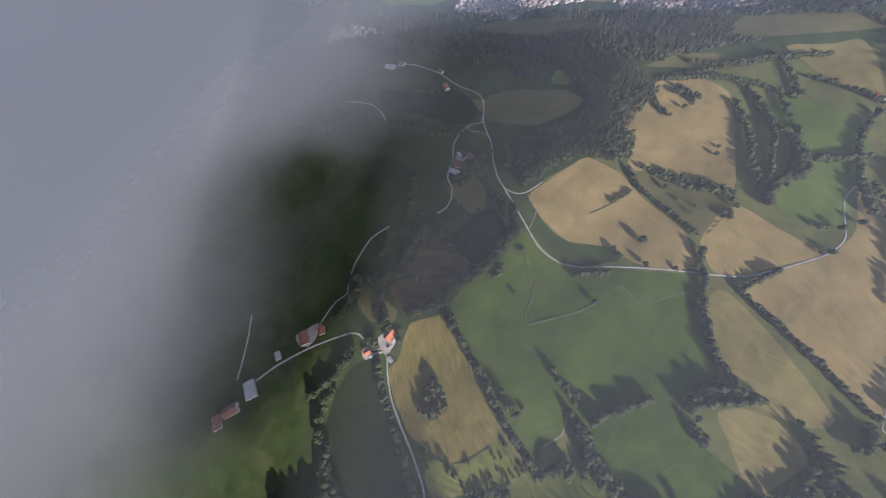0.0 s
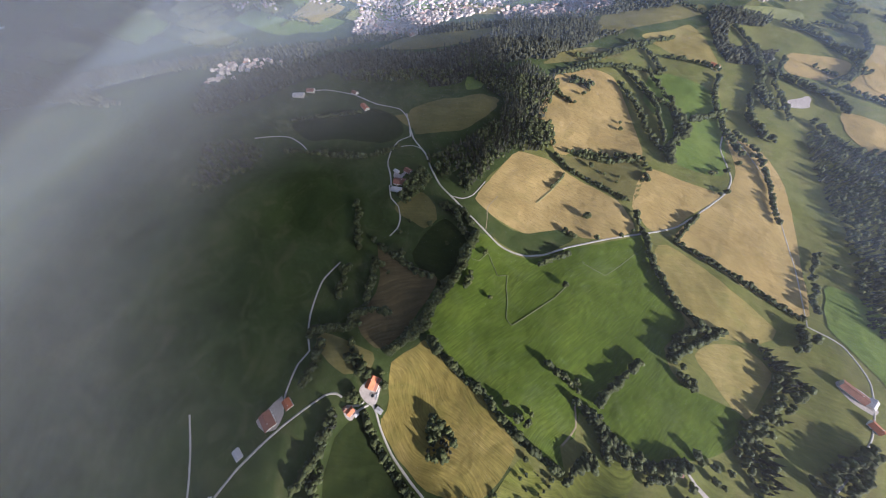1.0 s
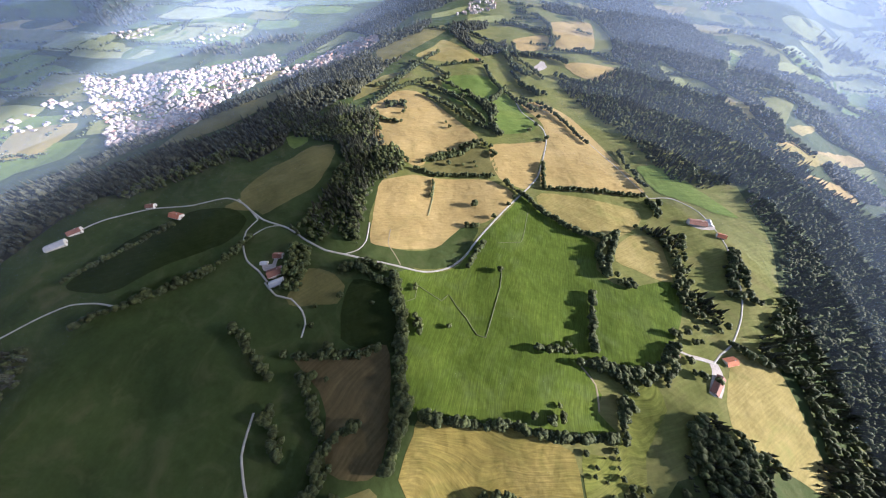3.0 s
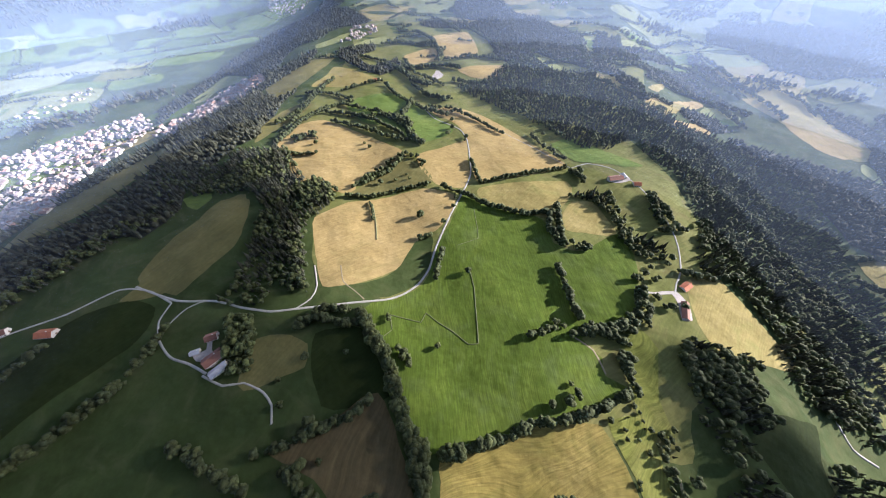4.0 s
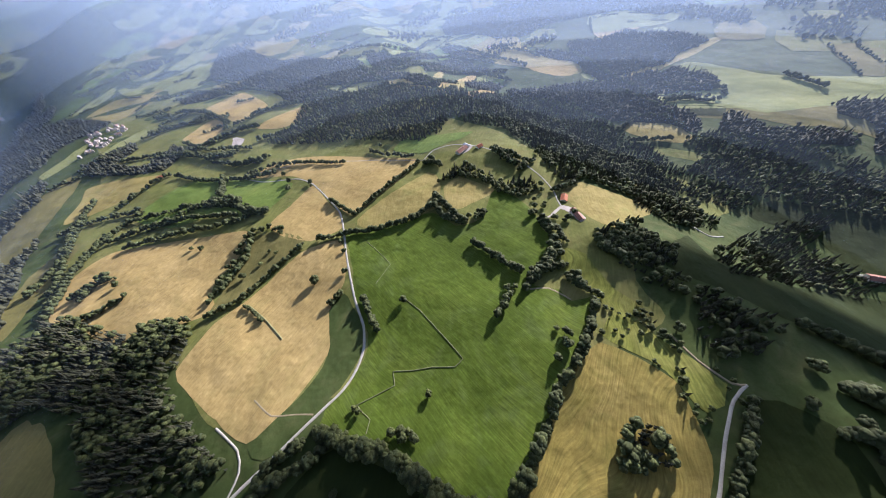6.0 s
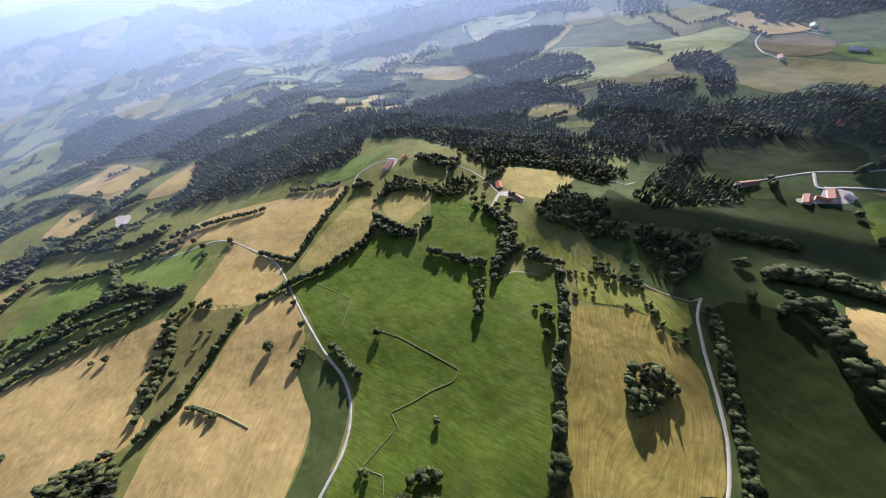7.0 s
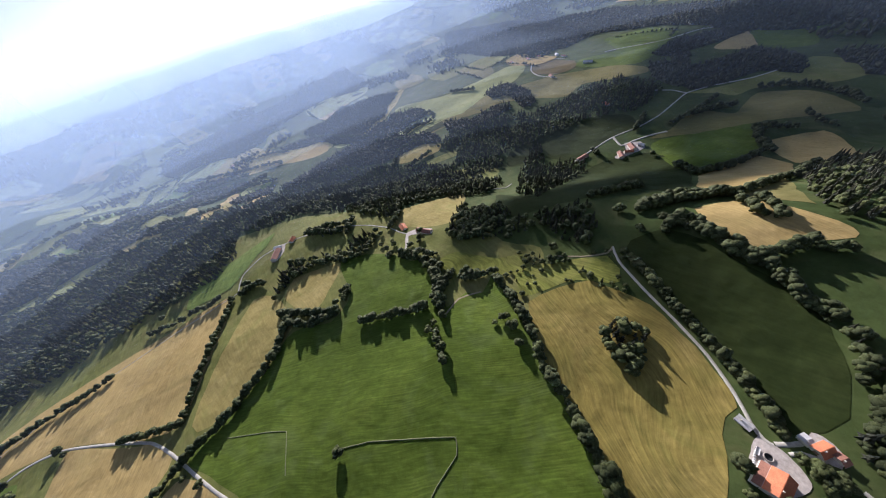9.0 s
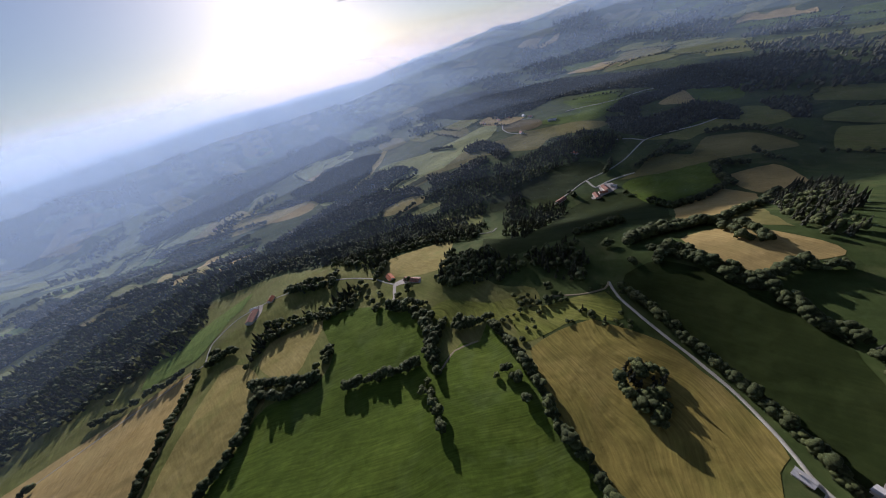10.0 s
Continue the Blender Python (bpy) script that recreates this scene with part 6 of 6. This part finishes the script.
house("farmhouse", 1269, -99, 20, 24, 13, 5, 3.4, M_ROOF2, "farmhouse below the hamlet", "farmhouse")
house("farmhouse", 934, 1461, 20, 28, 16, 5, 3.4, M_ROOF2, "lone farm in the northern valley", "farmhouse")


TOWNS = []


def town(poly, gap, seed, group):
    rnd = random.Random(seed)
    TOWNS.append(poly)
    xs, ys = [p[0] for p in poly], [p[1] for p in poly]
    spots = []
    for x in np.arange(min(xs), max(xs), gap):
        for y in np.arange(min(ys), max(ys), gap):
            px, py = x + rnd.uniform(-0.55, 0.55) * gap, y + rnd.uniform(-0.55, 0.55) * gap
            street = abs(noise.noise(Vector((px * 0.007, py * 0.007, seed)))) < 0.05
            if inside((px, py), poly) and not street and rnd.random() < 0.86:
                spots.append((px, py, rnd.uniform(0, 90) * 0.3 + rnd.choice((0, 90)), rnd.uniform(8, 17), rnd.uniform(7.5, 11), rnd.uniform(3.5, 7.5), rnd.random()))
    return spots


def town_houses(spots, group):
    """Town houses joined by material: walls and roofs as geometry."""
    wv, wf, rv, rf = [], [], [], []
    for x, y, turn, ln, wd, e, k in spots:
        c, s = math.cos(radians(turn)), math.sin(radians(turn))
        z = high(x, y)
        l, w, top = ln / 2, wd / 2, e + wd * 0.28

        def at(a, b, h):
            return (x + a * c - b * s, y + a * s + b * c, z + h)
        n = len(wv)
        wv += [at(-l, -w, -3), at(l, -w, -3), at(l, w, -3), at(-l, w, -3), at(-l, -w, e), at(l, -w, e), at(l, w, e), at(-l, w, e), at(-l, 0, top), at(l, 0, top)]
        wf += [(n, n + 1, n + 5, n + 4), (n + 2, n + 3, n + 7, n + 6), (n + 1, n + 2, n + 6, n + 9, n + 5), (n + 3, n, n + 4, n + 8, n + 7)]
        n = len(rv)
        rv += [at(-l - 0.6, -w - 0.6, e), at(l + 0.6, -w - 0.6, e), at(l + 0.6, 0, top + 0.3), at(-l - 0.6, 0, top + 0.3), at(-l - 0.6, w + 0.6, e), at(l + 0.6, w + 0.6, e)]
        rf += [(n, n + 1, n + 2, n + 3), (n + 3, n + 2, n + 5, n + 4)]
    base = new("town_district")
    tagged(base, "dense town of white houses with pale and red roofs", "town", kind="stuff")
    mesh_object("walls", wv, wf, M_TOWNWALL, base)
    mesh_object("roofs", rv, rf, M_TOWNROOF, base)


def town_roof_material():
    m, nt, b = nodes_of("mixed_roofs")
    geo = nt.nodes.new("ShaderNodeNewGeometry")
    col = ramp(nt, geo.outputs["Random Per Island"], [(0.0, (0.30, 0.28, 0.27)), (0.45, (0.40, 0.34, 0.31)), (0.7, (0.33, 0.19, 0.14)), (1.0, (0.36, 0.34, 0.36))])
    nt.links.new(col, b.inputs["Base Color"])
    b.inputs["Roughness"].default_value = 0.6
    return m


M_TOWNROOF = town_roof_material()
town_houses(town([(-1835, -1), (-1700, 76), (-1553, 281), (-1418, 590), (-1266, 538), (-1184, 373), (-1163, 221), (-923, 69), (-1003, 20), (-1010, -20), (-1122, -119), (-1261, -104), (-1319, -67), (-1417, -69), (-1603, -36)], 15, 1, "town"), "town")
town_houses(town([(-1541, -271), (-1585, -250), (-1678, -130), (-1606, -86), (-1500, -69), (-1468, -130), (-1482, -249)], 20, 2, "town"), "town")
town_houses(town([(-885, -523), (-903, -478), (-919, -411), (-875, -357), (-837, -322), (-790, -374), (-783, -415), (-768, -462), (-757, -504)], 19, 3, "town"), "town")
town_houses(town([(-1523, -459), (-1563, -393), (-1370, -382), (-1463, -431), (-1467, -528), (-1535, -564), (-1557, -525)], 24, 4, "town"), "town")
town_houses(town([(-1215, 494), (-1232, 679), (-1202, 788), (-1059, 907), (-928, 757), (-928, 577), (-977, 482), (-1129, 419)], 19, 5, "town"), "town")
town_houses(town([(-2328, 253), (-2206, 414), (-2071, 376), (-2167, 257)], 28, 6, "town"), "town")
town_houses(town([(-1881, 441), (-1914, 760), (-1809, 731), (-1772, 434)], 28, 7, "town"), "town")
town_houses(town([(-1214, 674), (-1226, 822), (-1151, 892), (-954, 823), (-912, 734), (-993, 678), (-1065, 650), (-1047, 573), (-962, 465), (-1132, 528)], 17, 8, "town"), "town")
town_houses(town([(-2078, 2263), (-1945, 2372), (-1863, 2561), (-1718, 2476), (-1702, 2148), (-1842, 2042), (-1947, 2120)], 26, 9, "town"), "town")
town_houses(town([(-862, 1287), (-923, 1482), (-827, 1525), (-747, 1412), (-786, 1274), (-850, 1203)], 22, 10, "town"), "town")
town_houses(town([(-14, 2075), (160, 2250), (242, 2245), (158, 2039), (64, 1918)], 34, 8, "town"), "town")


# ---------------------------------------------------------------- the distance
def busy(x, y):
    """The near land, laid out by hand, and the steep scarp."""
    if -760 < x < 330 and -620 < y < 880:
        return True
    if 300 < x < 1500 and -780 < y < 560:
        return True
    if -900 - 0.15 * (y - 880) < x < 500 and 800 < y < 2300:
        return True
    if 300 < x < 1500 and 300 < y < 1250:
        return True
    if -1200 < x < 400 and -1500 < y < -400:
        return True
    edge = -0.40 * min(max(y - 650, 0), 1250)
    return -1230 + edge < x < -690 + edge


def far_fields():
    """Parcels, woods and hedgerows of the valleys, smaller than the eye can count."""
    rnd = random.Random(77)
    mats = [M_SAGE, M_STRAW, M_BGREEN, M_TAN, M_RIDGE, M_OLIVE, M_GREEN]
    sheets = {m: ([], []) for m in mats}
    rows_, spots = [], []
    ring = 700.0
    while ring < 4500:
        cell = 75 + 0.050 * ring
        n = int(2 * math.pi * ring / (cell * 1.5))
        for k in range(n):
            a = 2 * math.pi * (k + rnd.uniform(-0.2, 0.2)) / n
            r = ring + rnd.uniform(-0.25, 0.25) * cell
            x, y = r * math.cos(a), r * math.sin(a)
            if busy(x, y):
                continue
            kind = noise.noise(Vector((x * 0.0016, y * 0.0016, 3.0))) + 0.25 * rnd.uniform(-1, 1)
            if x < -1200:
                kind += 0.25 if x > -2900 else -0.30
            if x > 300 and y < 100:
                kind -= 0.12
            t = 0.9 + 0.9 * noise.noise(Vector((x * 0.0007, y * 0.0007, 8.0)))
            c, s = math.cos(t), math.sin(t)
            if kind > -0.10:
                ln, wd = cell * rnd.uniform(0.6, 1.15), cell * rnd.uniform(0.3, 0.6)
                quad = []
                for u, v in ((-1, -1), (1, -1), (1, 1), (-1, 1)):
                    uu, vv = u * ln * rnd.uniform(0.75, 1.1), v * wd * rnd.uniform(0.75, 1.1)
                    quad.append(Vector((x + uu * c - vv * s, y + uu * s + vv * c)))
                if any(inside(q, w) for w in WOODS for q in [(x, y)] + [tuple(p) for p in quad]):
                    continue
                m = rnd.choices(mats, (0, 0.5, 0, 0.7, 5, 3, 3) if x > 300 and y < 700 else (5, 2, 2, 1, 1, 0, 0) if x > -1000 else (3, 0.8, 5, 0.3, 1, 0, 2))[0]
                verts, faces = sheets[m]
                b, g = len(verts), 7
                lift = rnd.uniform(1.0, 2.6)
                for iu in range(g):
                    for iv in range(g):
                        eu, ev = iu * 2 / (g - 1) - 1, iv * 2 / (g - 1) - 1
                        fu = 0.5 + 0.5 * eu * (0.65 + 0.35 * math.sqrt(1 - ev * ev / 2))
                        fv = 0.5 + 0.5 * ev * (0.65 + 0.35 * math.sqrt(1 - eu * eu / 2))
                        bulge = 0.06 * cell * math.sin(3.1 * fu) * (fv - 0.5)
                        p = quad[0] * (1 - fu) * (1 - fv) + quad[1] * fu * (1 - fv) + quad[2] * fu * fv + quad[3] * (1 - fu) * fv
                        p = p + Vector((-s, c)) * bulge * 2
                        p = p + 0.16 * cell * Vector((noise.noise(Vector((p.x / cell, p.y / cell, 1.0))), noise.noise(Vector((p.x / cell, p.y / cell, 9.0)))))
                        verts.append((p.x, p.y, high(p.x, p.y) + lift))
                for iu in range(g - 1):
                    for iv in range(g - 1):
                        q = b + iu * g + iv
                        faces.append((q, q + g, q + g + 1, q + 1))
                e = rnd.randrange(4)
                rows_.append((quad[e], quad[(e + 1) % 4], r))
                if rnd.random() < 0.6:
                    rows_.append((quad[(e + 1) % 4], quad[(e + 2) % 4], r))
            elif kind < -0.16:
                step = 13 + r / 150
                for _ in range(int(cell * cell * 1.7 / step / step)):
                    u, v = rnd.uniform(-1, 1) * rnd.uniform(0.6, 1) * cell * 0.95, rnd.uniform(-1, 1) * rnd.uniform(0.6, 1) * cell * 0.5
                    px, py = x + u * c - v * s, y + u * s + v * c
                    if math.hypot(px, py) < 4600 and not busy(px, py) and not any(inside((px, py), p) for p in TOWNS):
                        spots.append((rnd.choice(FAR_SPRUCE if rnd.random() < 0.25 else FAR_BROAD), px, py, rnd.uniform(0.85, 1.3) * (0.9 + r / 4000), rnd.uniform(0, 6.28)))
        ring += cell * 0.95
    for m, (verts, faces) in sheets.items():
        ob = mesh_object("far_fields", verts, faces, m, smooth=True)
        tagged(ob, "far valley fields among hedges and woods", "field", kind="stuff")
    merge_shapes("far_forest", spots, M_NEEDLE, "far dark forests on the valley sides", "forest")
    spots = []
    for a, b, r in rows_:
        for px, py in along((a, b), 9.0 + r / 300, rnd, 4.0):
            spots.append((rnd.choice(FAR_BROAD), px, py, rnd.uniform(0.6, 1.15), rnd.uniform(0, 6.28)))
    merge_shapes("far_hedgerow", spots, M_LEAF, "far hedgerows between valley fields", "hedgerow")
    spots = []
    for y in np.arange(-1500, 2600, 10.0):
        for d in np.arange(20, 330, 11.0):
            px = -700 - d - 0.40 * min(max(y - 650, 0), 1250) + rnd.uniform(-6, 6)
            py = y + rnd.uniform(-6, 6)
            if noise.noise(Vector((px * 0.006, py * 0.003, 1.5))) > (-0.12 if y < 500 else 0.12) and not any(inside((px, py), p) for p in TOWNS):
                spots.append((rnd.choice(FAR_SPRUCE if rnd.random() < 0.35 else FAR_BROAD), px, py, rnd.uniform(0.75, 1.25), rnd.uniform(0, 6.28)))
    merge_shapes("scarp_forest", spots, M_NEEDLE, "dark forest covering the western scarp", "forest")


far_fields()


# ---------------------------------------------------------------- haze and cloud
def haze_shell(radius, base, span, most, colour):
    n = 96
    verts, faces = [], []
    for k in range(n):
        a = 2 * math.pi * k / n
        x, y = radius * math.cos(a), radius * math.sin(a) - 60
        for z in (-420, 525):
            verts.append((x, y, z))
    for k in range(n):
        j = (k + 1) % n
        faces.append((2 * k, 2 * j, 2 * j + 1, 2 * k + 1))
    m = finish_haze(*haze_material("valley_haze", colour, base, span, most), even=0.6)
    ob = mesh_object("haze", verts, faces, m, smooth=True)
    tagged(ob, "blue-tinted shell standing in for haze over the valleys", "haze", kind="structure")


# distance haze painted as nested blue shells, each more opaque than the last
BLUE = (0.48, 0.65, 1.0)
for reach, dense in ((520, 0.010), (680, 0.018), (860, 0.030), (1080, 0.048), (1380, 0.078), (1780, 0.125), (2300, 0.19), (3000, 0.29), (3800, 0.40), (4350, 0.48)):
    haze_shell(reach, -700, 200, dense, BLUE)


MIST = (0.58, 0.605, 0.66)


def mist_material(alpha, shift, soft, gap, grain):
    """Mist that thickens southwards, past a line that runs a little south of east."""
    m = bpy.data.materials.new("cloud_mist")
    m.use_nodes = True
    nt = m.node_tree
    nt.nodes.clear()
    out = nt.nodes.new("ShaderNodeOutputMaterial")
    pos = texcoord(nt)
    sep = nt.nodes.new("ShaderNodeSeparateXYZ")
    nt.links.new(pos, sep.inputs[0])
    south = calc(nt, "ADD", calc(nt, "MULTIPLY", sep.outputs["X"], -0.33), calc(nt, "MULTIPLY", sep.outputs["Y"], -0.94))
    n = noise_tex(nt, pos, grain, 5.0, 0.6, 0.5)
    south = calc(nt, "ADD", south, calc(nt, "MULTIPLY", calc(nt, "SUBTRACT", n, 0.55), soft * 0.8))
    rise = nt.nodes.new("ShaderNodeMapRange")
    rise.interpolation_type = "SMOOTHSTEP"
    for key, v in (("From Min", shift), ("From Max", shift + soft), ("To Min", 0.0), ("To Max", alpha)):
        rise.inputs[key].default_value = v
    nt.links.new(south, rise.inputs["Value"])
    dense = rise.outputs[0]
    if gap:
        away = nt.nodes.new("ShaderNodeVectorMath")
        away.operation = "DISTANCE"
        away.inputs[1].default_value = gap
        nt.links.new(pos, away.inputs[0])
        opening = nt.nodes.new("ShaderNodeMapRange")
        opening.interpolation_type = "SMOOTHSTEP"
        opening.inputs["From Min"].default_value = 3.0
        opening.inputs["From Max"].default_value = 9.0
        nt.links.new(away.outputs["Value"], opening.inputs["Value"])
        dense = calc(nt, "MULTIPLY", dense, opening.outputs[0])
    return finish_haze(m, nt, out, dense, MIST)


def mist_sheet(z, alpha, shift, soft, gap, grain):
    """One leaf of the cloud's ragged lower edge, with a clear gap in it where the air is open."""
    edge = shift - soft * 0.5
    far = [(-1200, (-edge + 1200 * 0.33) / 0.94), (520, (-edge - 520 * 0.33) / 0.94), (520, -1100), (-1200, -1100)]
    pts, edges = [Vector(p) for p in far], [(0, 1), (1, 2), (2, 3), (3, 0)]
    if gap:
        pts += [Vector((gap[0] + 2.6 * math.cos(a), gap[1] + 2.6 * math.sin(a))) for a in np.arange(12) * math.pi / 6]
        edges += [(4 + k, 4 + (k + 1) % 12) for k in range(12)]
    vs, _, fs, *_ = geometry.delaunay_2d_cdt(pts, edges, [], 0, 0.01)
    keep = []
    for f in fs:
        c = (sum(vs[k].x for k in f) / 3, sum(vs[k].y for k in f) / 3)
        if inside(c, far) and not (gap and math.hypot(c[0] - gap[0], c[1] - gap[1]) < 2.5):
            keep.append(tuple(f))
    ob = mesh_object("cloud", [(v.x, v.y, z) for v in vs], keep, mist_material(alpha, shift, soft, (*gap, z), grain))
    tagged(ob, "ragged grey mist at the cloud's lower edge", "cloud", kind="structure")


for z, alpha, shift, soft, gap, grain in (
        (450, 0.38, 50, 18, (71.5, -86.5), 0.08), (446, 0.38, 52, 25, (67.9, -90.4), 0.06), (441, 0.38, 54, 34, (63.3, -95.1), 0.045),
        (435, 0.38, 58, 44, (57.9, -99.5), 0.035), (428, 0.36, 64, 54, (51.7, -103.3), 0.03), (420, 0.30, 71, 66, (44.3, -106.7), 0.024),
        (411, 0.17, 74, 88, (35.1, -109.4), 0.02), (391, 0.06, 88, 110, (13.5, -111.2), 0.016)):
    mist_sheet(z, alpha, shift, soft, gap, grain)


def veil():
    """The thin veil that the cloud trails beside the open air; it tears away downwards."""
    d = Vector((-0.56, -0.53, -0.63)).normalized()
    n = Vector((0.05, -0.71, 0.70))
    n = (n - d * n.dot(d)).normalized()
    e = d.cross(n)
    o = Vector((79.45, -77.14, 458.98)) - n * 9.0
    m = bpy.data.materials.new("cloud_veil")
    m.use_nodes = True
    nt = m.node_tree
    nt.nodes.clear()
    out = nt.nodes.new("ShaderNodeOutputMaterial")
    pos = texcoord(nt)
    dot = nt.nodes.new("ShaderNodeVectorMath")
    dot.operation = "DOT_PRODUCT"
    dot.inputs[1].default_value = d
    nt.links.new(pos, dot.inputs[0])
    s = calc(nt, "SUBTRACT", dot.outputs["Value"], o.dot(d))
    s = calc(nt, "ADD", s, calc(nt, "MULTIPLY", calc(nt, "SUBTRACT", noise_tex(nt, pos, 0.05, 3.0), 0.5), 14.0))
    rise = nt.nodes.new("ShaderNodeMapRange")
    rise.interpolation_type = "SMOOTHSTEP"
    for key, v in (("From Min", -5.0), ("From Max", 52.0), ("To Min", 0.24), ("To Max", 0.0)):
        rise.inputs[key].default_value = v
    nt.links.new(s, rise.inputs["Value"])
    finish_haze(m, nt, out, rise.outputs[0], MIST)
    verts = [tuple(o + d * a + e * b) for a, b in ((-30, -160), (57, -160), (57, 160), (-30, 160))]
    ob = mesh_object("cloud", verts, [(0, 1, 2, 3)], m)
    tagged(ob, "thin grey veil of cloud", "cloud", kind="structure")


veil()


def shading_cloud(shade, z, alpha, ground=20):
    """Cloud added sunward to darken a ground outline: three stacked leaves with ragged edges."""
    away = Vector((math.cos(radians(SUN_AZ)), math.sin(radians(SUN_AZ)))) / math.tan(radians(SUN_EL))
    m = bpy.data.materials.new("shade_leaf")
    m.use_nodes = True
    nt = m.node_tree
    nt.nodes.clear()
    out = nt.nodes.new("ShaderNodeOutputMaterial")
    pos = texcoord(nt)
    fac = ramp(nt, noise_tex(nt, pos, 0.006, 5.0, 0.6), [(0.22, (0, 0, 0)), (0.42, (1, 1, 1))])
    finish_haze(m, nt, out, calc(nt, "MULTIPLY", fac, alpha), (0.9, 0.9, 0.92))
    rnd = random.Random(9)
    for k in range(3):
        h = z + 25 * k
        poly = soften([tuple(Vector(p) * (1 - 0.04 * k) + away * (h - ground)) for p in shade], rnd, True, 40, 14)
        ob = mesh_object("cloud", [(x, y, h) for x, y in poly], [tuple(range(len(poly)))], m)
        tagged(ob, "flat pale cloud leaf added to shade the land below", "cloud", kind="structure")


# added shade casters, each outline drawn on the ground that should be dark
shading_cloud([(-266, -18), (-261, 15), (-306, 66), (-338, 145), (-324, 201), (-331, 235), (-405, 241), (-486, 295), (-567, 342), (-640, 333), (-703, 292), (-1283, 474)] + [(-900, 100), (-900, -700), (-250, -900), (60, -560), (-40, -330), (-70, -260), (-45, -190), (-60, -118), (-110, -62), (-160, -12), (-225, -8)], 900, 0.52)
shading_cloud([(-1632, -598), (-1772, -517), (-1865, -350), (-1960, -66), (-2082, 80), (-2335, 200), (-3200, 500), (-4200, -300), (-3900, -1500), (-2200, -1300)], 900, 0.5, -110)
shading_cloud([(219, -105), (217, -54), (218, 6), (218, 58), (260, 78), (300, 40), (330, -10), (420, 40), (560, -20), (700, 20), (820, -60), (870, -240), (760, -330), (640, -330), (520, -340), (420, -300), (330, -225), (243, -207), (201, -222), (181, -275), (132, -280), (77, -225), (114, -204), (170, -171), (217, -153)], 900, 0.58, 12)
shading_cloud([(640, -335), (760, -335), (880, -240), (1010, -160), (1150, -300), (1480, -480), (1560, -1100), (700, -1150), (300, -560), (180, -330), (205, -225), (330, -230), (420, -305), (520, -345)], 900, 0.55, -70)
